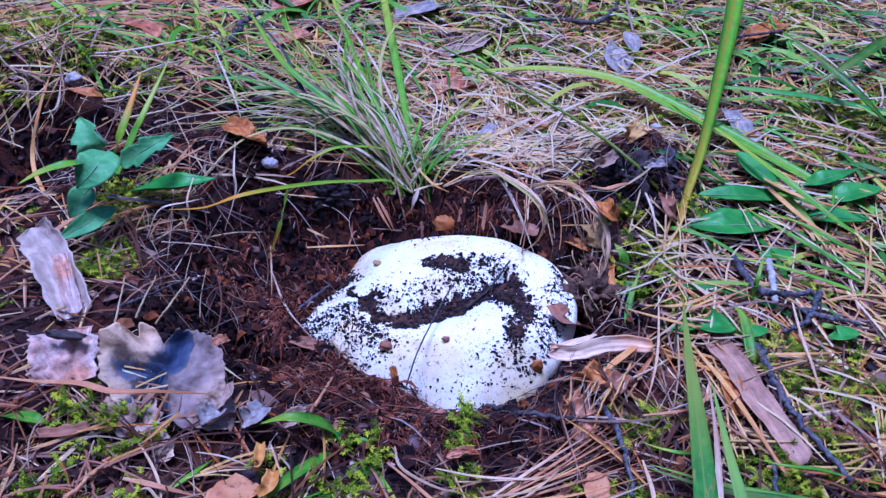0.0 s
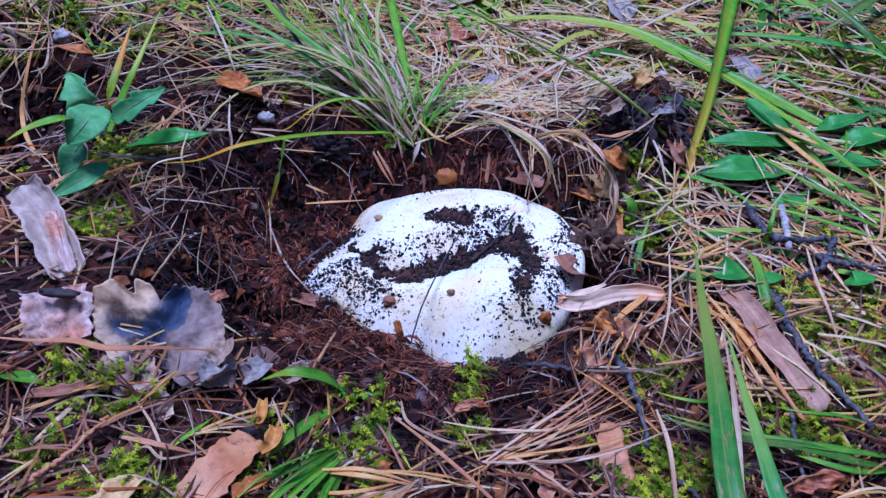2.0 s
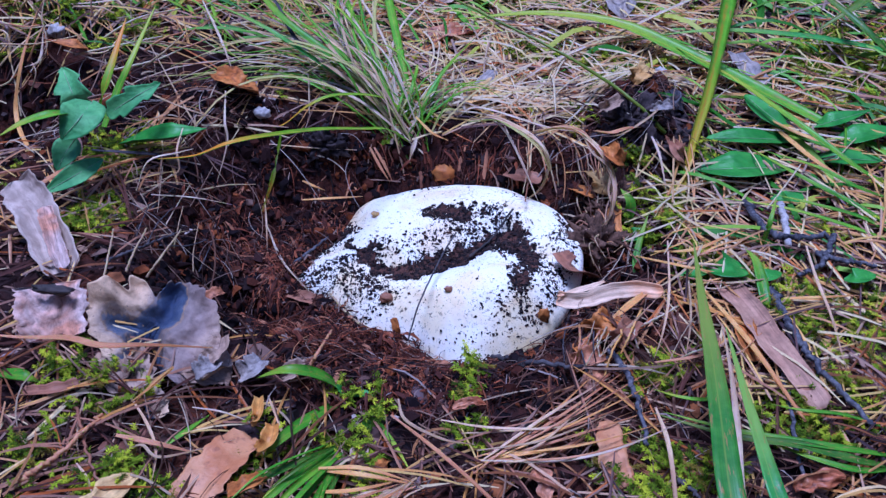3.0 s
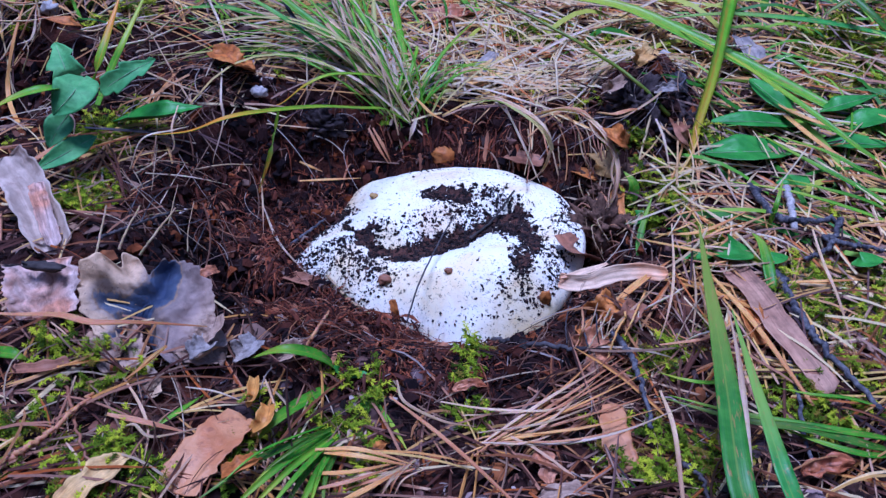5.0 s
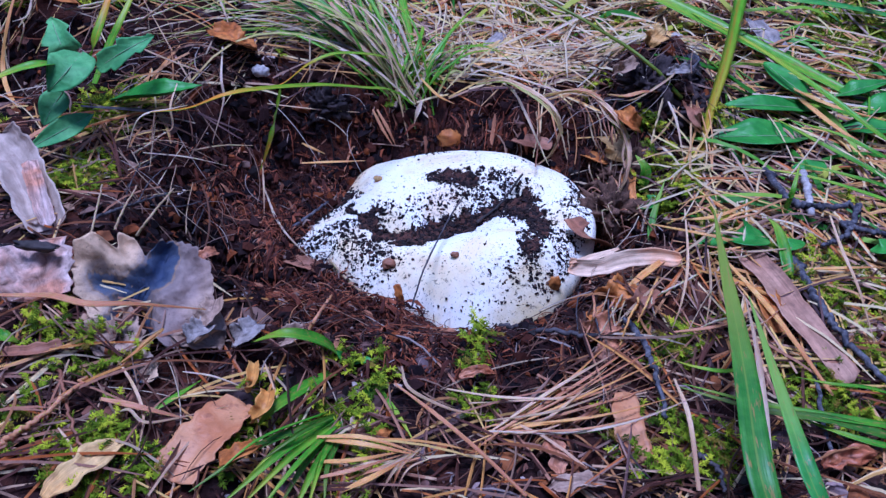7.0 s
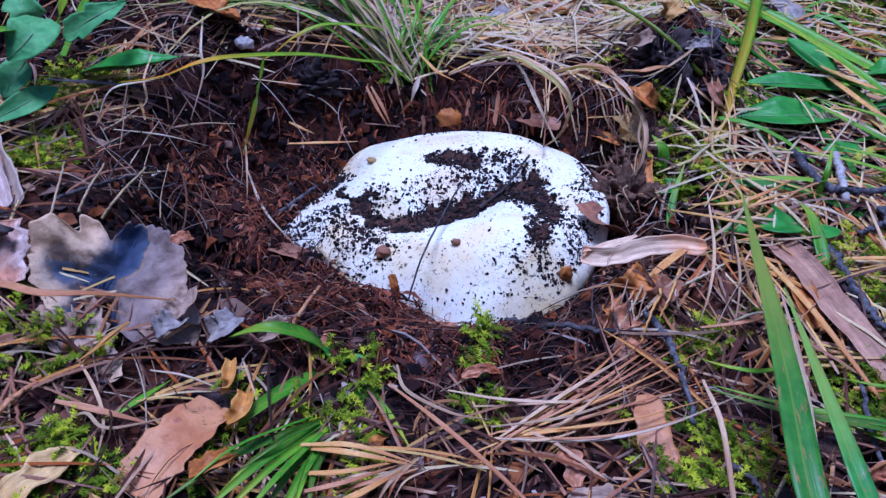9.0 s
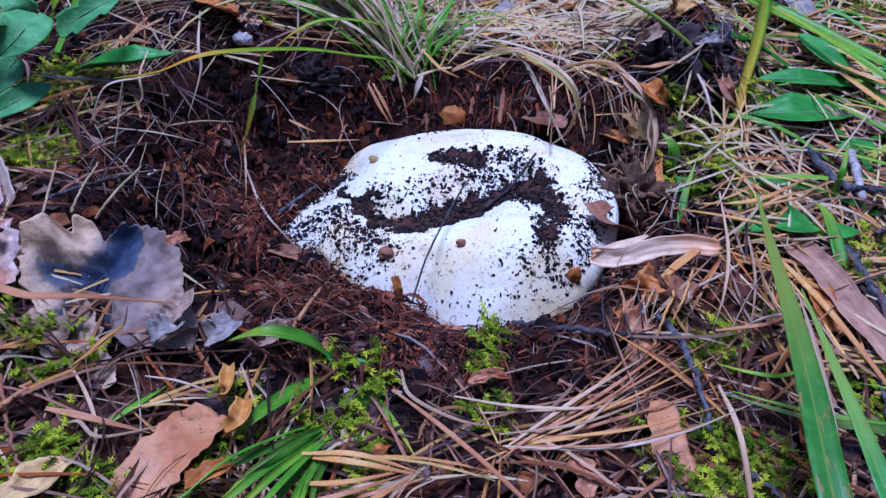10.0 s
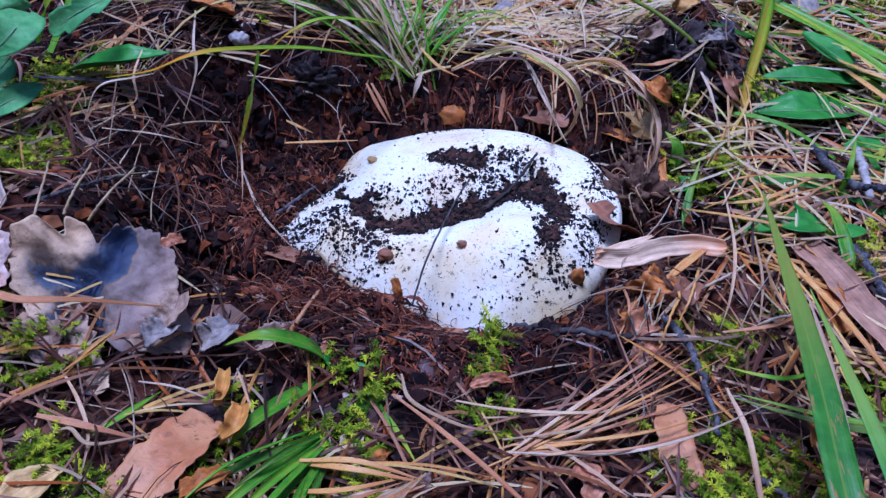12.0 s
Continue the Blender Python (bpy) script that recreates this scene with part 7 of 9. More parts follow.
stalk("dry_stalk", [(0.0855, 0.0853, -0.0052), (0.0850, 0.0687, -0.0090), (0.0901, 0.0575, -0.0125)], 0.0012, STRIP, "thin dark brown root beside the mushroom", "dry stem", tip=0.6, rough=0.15)
stalk("dry_stalk", [(0.0751, 0.0895, -0.0100), (0.0812, 0.0711, -0.0058), (0.0852, 0.0642, -0.0154)], 0.0010, ROSEHAY, "thin brown root beside the mushroom", "dry stem", tip=0.6, rough=0.15)
stalk("dry_stalk", [(0.0745, 0.0837, -0.0142), (0.0813, 0.0654, -0.0138), (0.0842, 0.0535, -0.0165)], 0.0009, STRIP, "thin dark brown root beside the mushroom", "dry stem", tip=0.6, rough=0.15)
stalk("dry_stalk", [(0.0727, 0.0939, -0.0085), (0.0759, 0.0846, -0.0097), (0.0777, 0.0742, -0.0109)], 0.0012, ROSEHAY, "thin brown root beside the mushroom", "dry stem", tip=0.6, rough=0.15)
stalk("dry_stalk", [(0.0825, 0.0005, -0.0070), (0.0780, -0.0359, 0.0140), (0.0777, -0.0384, 0.0050)], 0.0013, AMBER, "thin orange stem leaning beside the mushroom", "dry stem", tip=0.6, rough=0.15)
stalk("dry_stalk", [(0.0630, 0.0136, -0.0237), (0.0534, -0.0396, 0.0083), (0.0535, -0.0510, 0.0069)], 0.0008, DARKTWIG, "thin dark stem leaning beside the mushroom", "dry stem", tip=0.6, rough=0.15)
stalk("dry_stalk", [(0.0857, -0.0210, 0.0049), (0.0734, -0.0495, 0.0160), (0.0696, -0.0594, 0.0079)], 0.0012, AMBER, "thin orange stem leaning beside the mushroom", "dry stem", tip=0.6, rough=0.15)
stalk("dry_stalk", [(0.0690, 0.0020, -0.0171), (0.0608, -0.0427, 0.0090), (0.0626, -0.0570, 0.0079)], 0.0012, DARKTWIG, "thin dark stem leaning beside the mushroom", "dry stem", tip=0.6, rough=0.15)
stalk("dry_stalk", [(0.0738, 0.0058, -0.0158), (0.0649, -0.0468, 0.0150), (0.0668, -0.0524, 0.0080)], 0.0008, DARKTWIG, "thin dark stem leaning beside the mushroom", "dry stem", tip=0.6, rough=0.15)
stalk("dry_stalk", [(0.0796, 0.0007, -0.0092), (0.0675, -0.0380, 0.0100), (0.0596, -0.0477, 0.0060)], 0.0011, ROSEHAY, "thin brown stem leaning beside the mushroom", "dry stem", tip=0.6, rough=0.15)
stalk("dry_stalk", [(0.0786, -0.0217, 0.0034), (0.0717, -0.0403, 0.0130), (0.0698, -0.0467, 0.0090)], 0.0008, GREYHAY, "thin grey-brown stem leaning beside the mushroom", "dry stem", tip=0.6, rough=0.15)
stalk("dry_stalk", [(0.0747, -0.0008, -0.0118), (0.0684, -0.0368, 0.0080), (0.0687, -0.0474, 0.0070)], 0.0011, PALE, "thin bleached stem leaning beside the mushroom", "dry stem", tip=0.6, rough=0.15)
stalk("dry_stalk", [(0.0832, 0.0022, -0.0073), (0.0703, -0.0381, 0.0130), (0.0617, -0.0563, 0.0109)], 0.0011, GREYHAY, "thin grey-brown stem leaning beside the mushroom", "dry stem", tip=0.6, rough=0.15)
stalk("dry_stalk", [(0.0913, -0.0102, 0.0036), (0.0814, -0.0397, 0.0160), (0.0771, -0.0482, 0.0110)], 0.0012, AMBER, "thin orange stem leaning beside the mushroom", "dry stem", tip=0.6, rough=0.15)
stalk("dry_stalk", [(0.0668, 0.0132, -0.0222), (0.0590, -0.0472, 0.0160), (0.0583, -0.0508, 0.0059)], 0.0013, ROSEHAY, "thin brown stem leaning beside the mushroom", "dry stem", tip=0.6, rough=0.15)
stalk("dry_stalk", [(0.0742, -0.0143, -0.0032), (0.0622, -0.0417, 0.0110), (0.0563, -0.0555, 0.0099)], 0.0010, ROSEHAY, "thin brown stem leaning beside the mushroom", "dry stem", tip=0.6, rough=0.15)
stalk("dry_stalk", [(0.1276, -0.0104, 0.0060), (0.1196, -0.0216, 0.0120), (0.1199, -0.0139, 0.0070)], 0.0012, ROSEHAY, "thin red-brown stem lying on the litter", "dry stem", tip=0.6, rough=0.15)
stalk("dry_stalk", [(0.1252, -0.0488, 0.0060), (0.1199, -0.0596, 0.0140), (0.1174, -0.0598, 0.0100)], 0.0008, ROSEHAY, "thin red-brown stem lying on the litter", "dry stem", tip=0.6, rough=0.15)
stalk("dry_stalk", [(0.1009, -0.0398, 0.0060), (0.1070, -0.0474, 0.0090), (0.1116, -0.0541, 0.0070)], 0.0008, ROSEHAY, "thin red-brown stem lying on the litter", "dry stem", tip=0.6, rough=0.15)
stalk("dry_stalk", [(0.0879, -0.0255, 0.0060), (0.0971, -0.0246, 0.0130), (0.1059, -0.0145, 0.0100)], 0.0013, PALE, "thin bleached stem lying on the litter", "dry stem", tip=0.6, rough=0.15)
stalk("dry_stalk", [(0.1177, -0.0464, 0.0060), (0.1277, -0.0448, 0.0130), (0.1413, -0.0281, 0.0100)], 0.0007, ROSEHAY, "thin red-brown stem lying on the litter", "dry stem", tip=0.6, rough=0.15)
stalk("dry_stalk", [(0.1165, -0.0072, 0.0060), (0.1236, 0.0055, 0.0090), (0.1333, 0.0270, 0.0070)], 0.0011, HAY, "thin tan stem lying on the litter", "dry stem", tip=0.6, rough=0.15)
stalk("dry_stalk", [(0.1137, -0.0469, 0.0060), (0.1206, -0.0462, 0.0120), (0.1295, -0.0419, 0.0110)], 0.0007, PALE, "thin bleached stem lying on the litter", "dry stem", tip=0.6, rough=0.15)
stalk("dry_stalk", [(0.1239, -0.0287, 0.0060), (0.1183, -0.0436, 0.0130), (0.1135, -0.0511, 0.0080)], 0.0010, ROSEHAY, "thin red-brown stem lying on the litter", "dry stem", tip=0.6, rough=0.15)
stalk("dry_stalk", [(0.1027, -0.0448, 0.0060), (0.1085, -0.0474, 0.0150), (0.1255, -0.0333, 0.0060)], 0.0013, PALE, "thin bleached stem lying on the litter", "dry stem", tip=0.6, rough=0.15)
stalk("dry_stalk", [(0.0864, -0.0411, 0.0060), (0.0836, -0.0376, 0.0130), (0.0859, -0.0283, 0.0100)], 0.0008, PALE, "thin bleached stem lying on the litter", "dry stem", tip=0.6, rough=0.15)

# thatch of dry stems over the dark pit and behind the tussock
stalk("dry_stalk", [(-0.2412, 0.2048, 0.0279), (-0.2237, 0.2017, 0.0301), (-0.2150, 0.2016, 0.0270)], 0.0015, HAY, "thin tan dry stem over the pit", "dry stem", tip=0.6, rough=0.15)
stalk("dry_stalk", [(-0.2040, 0.2751, 0.0131), (-0.1861, 0.2682, 0.0166), (-0.1679, 0.2596, 0.0149)], 0.0011, GREYHAY, "thin grey dry stem over the pit", "dry stem", tip=0.6, rough=0.15)
stalk("dry_stalk", [(-0.1960, 0.1877, 0.0143), (-0.1850, 0.1848, 0.0184), (-0.1765, 0.1925, 0.0130)], 0.0014, GREYHAY, "thin grey dry stem over the pit", "dry stem", tip=0.6, rough=0.15)
stalk("dry_stalk", [(-0.2011, 0.2484, 0.0175), (-0.1823, 0.2800, 0.0126), (-0.1685, 0.3256, 0.0103)], 0.0012, PALE, "thin bleached dry stem over the pit", "dry stem", tip=0.6, rough=0.15)
stalk("dry_stalk", [(-0.2008, 0.1871, 0.0150), (-0.1892, 0.1865, 0.0171), (-0.1726, 0.1799, 0.0174)], 0.0009, GREYHAY, "thin grey dry stem over the pit", "dry stem", tip=0.6, rough=0.15)
stalk("dry_stalk", [(-0.1894, 0.1654, 0.0107), (-0.1760, 0.1694, 0.0205), (-0.1700, 0.1991, 0.0194)], 0.0014, GREYHAY, "thin grey dry stem over the pit", "dry stem", tip=0.6, rough=0.15)
stalk("dry_stalk", [(-0.2060, 0.1626, 0.0097), (-0.1815, 0.1680, 0.0152), (-0.1680, 0.1922, 0.0131)], 0.0015, PALE, "thin bleached dry stem over the pit", "dry stem", tip=0.6, rough=0.15)
stalk("dry_stalk", [(-0.2275, 0.1727, 0.0136), (-0.2119, 0.1693, 0.0177), (-0.2089, 0.1831, 0.0184)], 0.0012, HAY, "thin tan dry stem over the pit", "dry stem", tip=0.6, rough=0.15)
stalk("dry_stalk", [(-0.1834, 0.1859, 0.0124), (-0.1646, 0.1848, 0.0171), (-0.1535, 0.2108, 0.0135)], 0.0012, ROSEHAY, "thin mauve-brown dry stem over the pit", "dry stem", tip=0.6, rough=0.15)
stalk("dry_stalk", [(-0.1841, 0.1716, 0.0113), (-0.1527, 0.1500, 0.0245), (-0.1308, 0.1405, 0.0335)], 0.0009, ROSEHAY, "thin mauve-brown dry stem over the pit", "dry stem", tip=0.6, rough=0.15)
stalk("dry_stalk", [(-0.2939, 0.2022, 0.0280), (-0.2681, 0.2042, 0.0407), (-0.2625, 0.2495, 0.0344)], 0.0010, PALE, "thin bleached dry stem over the pit", "dry stem", tip=0.6, rough=0.15)
stalk("dry_stalk", [(-0.2315, 0.1715, 0.0131), (-0.2044, 0.1734, 0.0205), (-0.1845, 0.1940, 0.0172)], 0.0014, PALE, "thin bleached dry stem over the pit", "dry stem", tip=0.6, rough=0.15)
stalk("dry_stalk", [(-0.2850, 0.1739, 0.0156), (-0.2530, 0.1691, 0.0203), (-0.2299, 0.1846, 0.0201)], 0.0009, HAY, "thin tan dry stem over the pit", "dry stem", tip=0.6, rough=0.15)
stalk("dry_stalk", [(-0.1926, 0.1818, 0.0129), (-0.1806, 0.1845, 0.0210), (-0.1718, 0.2073, 0.0150)], 0.0015, ROSEHAY, "thin mauve-brown dry stem over the pit", "dry stem", tip=0.6, rough=0.15)
stalk("dry_stalk", [(-0.1771, 0.2397, 0.0129), (-0.1545, 0.2528, 0.0198), (-0.1391, 0.2827, 0.0138)], 0.0014, GREYHAY, "thin grey-brown dry stem over the pit", "dry stem", tip=0.6, rough=0.15)
stalk("dry_stalk", [(-0.2631, 0.2028, 0.0301), (-0.2455, 0.2122, 0.0393), (-0.2594, 0.3001, 0.0117)], 0.0013, GREYHAY, "thin grey-brown dry stem over the pit", "dry stem", tip=0.6, rough=0.15)
stalk("dry_stalk", [(-0.1402, 0.1731, 0.0141), (-0.1145, 0.1478, 0.0312), (-0.1021, 0.1848, 0.0115)], 0.0012, PALE, "thin bleached dry stem over the pit", "dry stem", tip=0.6, rough=0.15)
stalk("dry_stalk", [(-0.2971, 0.2036, 0.0279), (-0.2733, 0.2078, 0.0347), (-0.2570, 0.2219, 0.0362)], 0.0015, GREYHAY, "thin grey dry stem over the pit", "dry stem", tip=0.6, rough=0.15)
stalk("dry_stalk", [(-0.2625, 0.2183, 0.0334), (-0.2357, 0.2251, 0.0373), (-0.2157, 0.2362, 0.0311)], 0.0014, GREYHAY, "thin grey-brown dry stem over the pit", "dry stem", tip=0.6, rough=0.15)
stalk("dry_stalk", [(-0.2195, 0.1845, 0.0174), (-0.1996, 0.1974, 0.0265), (-0.1850, 0.2381, 0.0146)], 0.0014, PALE, "thin bleached dry stem over the pit", "dry stem", tip=0.6, rough=0.15)
stalk("dry_stalk", [(-0.2771, 0.1864, 0.0232), (-0.2614, 0.1781, 0.0262), (-0.2530, 0.1797, 0.0269)], 0.0014, ROSEHAY, "thin mauve-brown dry stem over the pit", "dry stem", tip=0.6, rough=0.15)
stalk("dry_stalk", [(-0.2807, 0.1874, 0.0236), (-0.2632, 0.1807, 0.0239), (-0.2481, 0.1886, 0.0231)], 0.0011, PALE, "thin bleached dry stem over the pit", "dry stem", tip=0.6, rough=0.15)
stalk("dry_stalk", [(-0.1710, 0.2379, 0.0118), (-0.1424, 0.2596, 0.0116), (-0.1257, 0.3052, 0.0062)], 0.0017, GREYHAY, "thin grey-brown dry stem over the pit", "dry stem", tip=0.6, rough=0.15)
stalk("dry_stalk", [(-0.1640, 0.2483, 0.0102), (-0.1269, 0.2367, 0.0171), (-0.1049, 0.2504, 0.0143)], 0.0015, ROSEHAY, "thin mauve-brown dry stem over the pit", "dry stem", tip=0.6, rough=0.15)
stalk("dry_stalk", [(-0.2592, 0.1669, 0.0094), (-0.2538, 0.1731, 0.0205), (-0.2544, 0.1858, 0.0224)], 0.0013, ROSEHAY, "thin mauve-brown dry stem over the pit", "dry stem", tip=0.6, rough=0.15)
stalk("dry_stalk", [(-0.2597, 0.2001, 0.0289), (-0.2551, 0.2154, 0.0393), (-0.2911, 0.3026, 0.0119)], 0.0009, ROSEHAY, "thin mauve-brown dry stem over the pit", "dry stem", tip=0.6, rough=0.15)
stalk("dry_stalk", [(-0.2701, 0.1709, 0.0131), (-0.2719, 0.1749, 0.0222), (-0.2795, 0.1784, 0.0236)], 0.0014, HAY, "thin tan dry stem over the pit", "dry stem", tip=0.6, rough=0.15)
stalk("dry_stalk", [(-0.2560, 0.1531, -0.0052), (-0.2497, 0.1540, 0.0089), (-0.2550, 0.1630, 0.0108)], 0.0009, GREYHAY, "thin grey dry stem over the pit", "dry stem", tip=0.6, rough=0.15)
stalk("dry_stalk", [(-0.2521, 0.1654, 0.0082), (-0.2476, 0.1708, 0.0167), (-0.2506, 0.1797, 0.0247)], 0.0011, GREYHAY, "thin grey-brown dry stem over the pit", "dry stem", tip=0.6, rough=0.15)
stalk("dry_stalk", [(-0.2792, 0.1535, -0.0036), (-0.2680, 0.1562, 0.0011), (-0.2637, 0.1652, 0.0088)], 0.0014, GREYHAY, "thin grey dry stem over the pit", "dry stem", tip=0.6, rough=0.15)
stalk("dry_stalk", [(-0.2508, 0.1805, 0.0192), (-0.2550, 0.1892, 0.0281), (-0.2556, 0.2052, 0.0382)], 0.0011, GREYHAY, "thin grey dry stem over the pit", "dry stem", tip=0.6, rough=0.15)
stalk("dry_stalk", [(-0.2713, 0.1980, 0.0286), (-0.2601, 0.1999, 0.0399), (-0.2705, 0.2318, 0.0356)], 0.0013, GREYHAY, "thin grey dry stem over the pit", "dry stem", tip=0.6, rough=0.15)
stalk("dry_stalk", [(-0.2764, 0.1990, 0.0288), (-0.2684, 0.2102, 0.0383), (-0.2751, 0.2557, 0.0351)], 0.0010, ROSEHAY, "thin mauve-brown dry stem over the pit", "dry stem", tip=0.6, rough=0.15)
stalk("dry_stalk", [(-0.2850, 0.1642, 0.0082), (-0.2865, 0.1633, 0.0126), (-0.2978, 0.1729, 0.0170)], 0.0014, ROSEHAY, "thin mauve-brown dry stem over the pit", "dry stem", tip=0.6, rough=0.15)
stalk("dry_stalk", [(-0.2820, 0.1846, 0.0221), (-0.2943, 0.1923, 0.0286), (-0.3048, 0.2114, 0.0330)], 0.0012, GREYHAY, "thin grey dry stem over the pit", "dry stem", tip=0.6, rough=0.15)
stalk("dry_stalk", [(-0.2779, 0.1494, -0.0088), (-0.2750, 0.1527, -0.0003), (-0.2801, 0.1563, 0.0007)], 0.0010, PALE, "thin bleached dry stem over the pit", "dry stem", tip=0.6, rough=0.15)
stalk("dry_stalk", [(0.0614, 0.2294, 0.0070), (0.0472, 0.2143, 0.0170), (0.0384, 0.2440, 0.0090)], 0.0013, PALE, "long bleached dry stem on the litter", "dry stem", tip=0.6, rough=0.15)
stalk("dry_stalk", [(0.1413, 0.1997, 0.0077), (0.1399, 0.1955, 0.0172), (0.1535, 0.2120, 0.0101)], 0.0012, PALE, "long bleached dry stem on the litter", "dry stem", tip=0.6, rough=0.15)
stalk("dry_stalk", [(0.0048, 0.2301, 0.0070), (0.0227, 0.2336, 0.0140), (0.0446, 0.2483, 0.0090)], 0.0011, PALE, "long bleached dry stem on the litter", "dry stem", tip=0.6, rough=0.15)
stalk("dry_stalk", [(0.0201, 0.2612, 0.0070), (0.0404, 0.2424, 0.0160), (0.0620, 0.2667, 0.0070)], 0.0015, ROSEHAY, "long red-brown dry stem on the litter", "dry stem", tip=0.6, rough=0.15)
stalk("dry_stalk", [(0.0720, 0.2910, 0.0070), (0.0531, 0.2814, 0.0110), (0.0329, 0.2903, 0.0070)], 0.0017, HAY, "long tan dry stem on the litter", "dry stem", tip=0.6, rough=0.15)
stalk("dry_stalk", [(0.0910, 0.3015, 0.0070), (0.1083, 0.2925, 0.0170), (0.1375, 0.3205, 0.0090)], 0.0013, HAY, "long tan dry stem on the litter", "dry stem", tip=0.6, rough=0.15)
stalk("dry_stalk", [(-0.0143, 0.1811, 0.0070), (-0.0072, 0.1822, 0.0120), (0.0047, 0.2057, 0.0070)], 0.0015, HAY, "long tan dry stem on the litter", "dry stem", tip=0.6, rough=0.15)
stalk("dry_stalk", [(0.0773, 0.1501, 0.0160), (0.0832, 0.1259, 0.0249), (0.0910, 0.1222, 0.0207)], 0.0014, PALE, "long bleached dry stem on the litter", "dry stem", tip=0.6, rough=0.15)
stalk("dry_stalk", [(0.1026, 0.2537, 0.0070), (0.1012, 0.2375, 0.0100), (0.0959, 0.2311, 0.0071)], 0.0011, PALE, "long bleached dry stem on the litter", "dry stem", tip=0.6, rough=0.15)
stalk("dry_stalk", [(0.0327, 0.3200, 0.0070), (0.0264, 0.2955, 0.0150), (0.0190, 0.2801, 0.0100)], 0.0018, ROSEHAY, "long red-brown dry stem on the litter", "dry stem", tip=0.6, rough=0.15)
stalk("dry_stalk", [(0.1358, 0.2828, 0.0070), (0.1447, 0.2570, 0.0160), (0.1643, 0.2504, 0.0070)], 0.0016, ROSEHAY, "long red-brown dry stem on the litter", "dry stem", tip=0.6, rough=0.15)
stalk("dry_stalk", [(0.1095, 0.2524, 0.0070), (0.0880, 0.2309, 0.0120), (0.0619, 0.2225, 0.0100)], 0.0014, ROSEHAY, "long red-brown dry stem on the litter", "dry stem", tip=0.6, rough=0.15)
stalk("dry_stalk", [(-0.0128, 0.2014, 0.0070), (-0.0270, 0.1726, 0.0121), (-0.0446, 0.1632, 0.0075)], 0.0014, HAY, "long tan dry stem on the litter", "dry stem", tip=0.6, rough=0.15)
stalk("dry_stalk", [(0.1399, 0.1574, 0.0146), (0.1500, 0.1671, 0.0123), (0.1676, 0.1899, 0.0111)], 0.0009, PALE, "long bleached dry stem on the litter", "dry stem", tip=0.6, rough=0.15)
stalk("dry_stalk", [(0.0521, 0.3197, 0.0070), (0.0688, 0.2934, 0.0140), (0.0941, 0.2760, 0.0130)], 0.0014, HAY, "long tan dry stem on the litter", "dry stem", tip=0.6, rough=0.15)
stalk("dry_stalk", [(0.0605, 0.1671, 0.0082), (0.0497, 0.1595, 0.0163), (0.0480, 0.1771, 0.0091)], 0.0010, PALE, "long bleached dry stem on the litter", "dry stem", tip=0.6, rough=0.15)
stalk("dry_stalk", [(0.1464, 0.2265, 0.0070), (0.1622, 0.2072, 0.0170), (0.1823, 0.2224, 0.0110)], 0.0016, PALE, "long bleached dry stem on the litter", "dry stem", tip=0.6, rough=0.15)
stalk("dry_stalk", [(0.1447, 0.2052, 0.0073), (0.1313, 0.1988, 0.0136), (0.1122, 0.1801, 0.0211)], 0.0010, ROSEHAY, "long red-brown dry stem on the litter", "dry stem", tip=0.6, rough=0.15)
stalk("twig", [(-0.1671, 0.2689, 0.0131), (-0.1635, 0.2932, 0.0173), (-0.1554, 0.3213, 0.0143)], 0.0045, DARKTWIG, "dark twig lying in the litter", "twig", group="twigs")
stalk("twig", [(0.0715, 0.3576, 0.0100), (0.0967, 0.3514, 0.0140), (0.1149, 0.3899, 0.0140)], 0.0039, DARKTWIG, "dark crooked twig in the litter", "twig", group="twigs")
stalk("twig", [(0.0191, 0.3539, 0.0100), (0.0449, 0.3480, 0.0130), (0.0715, 0.3576, 0.0100)], 0.0030, DARKTWIG, "thin dark twig in the litter", "twig", group="twigs")

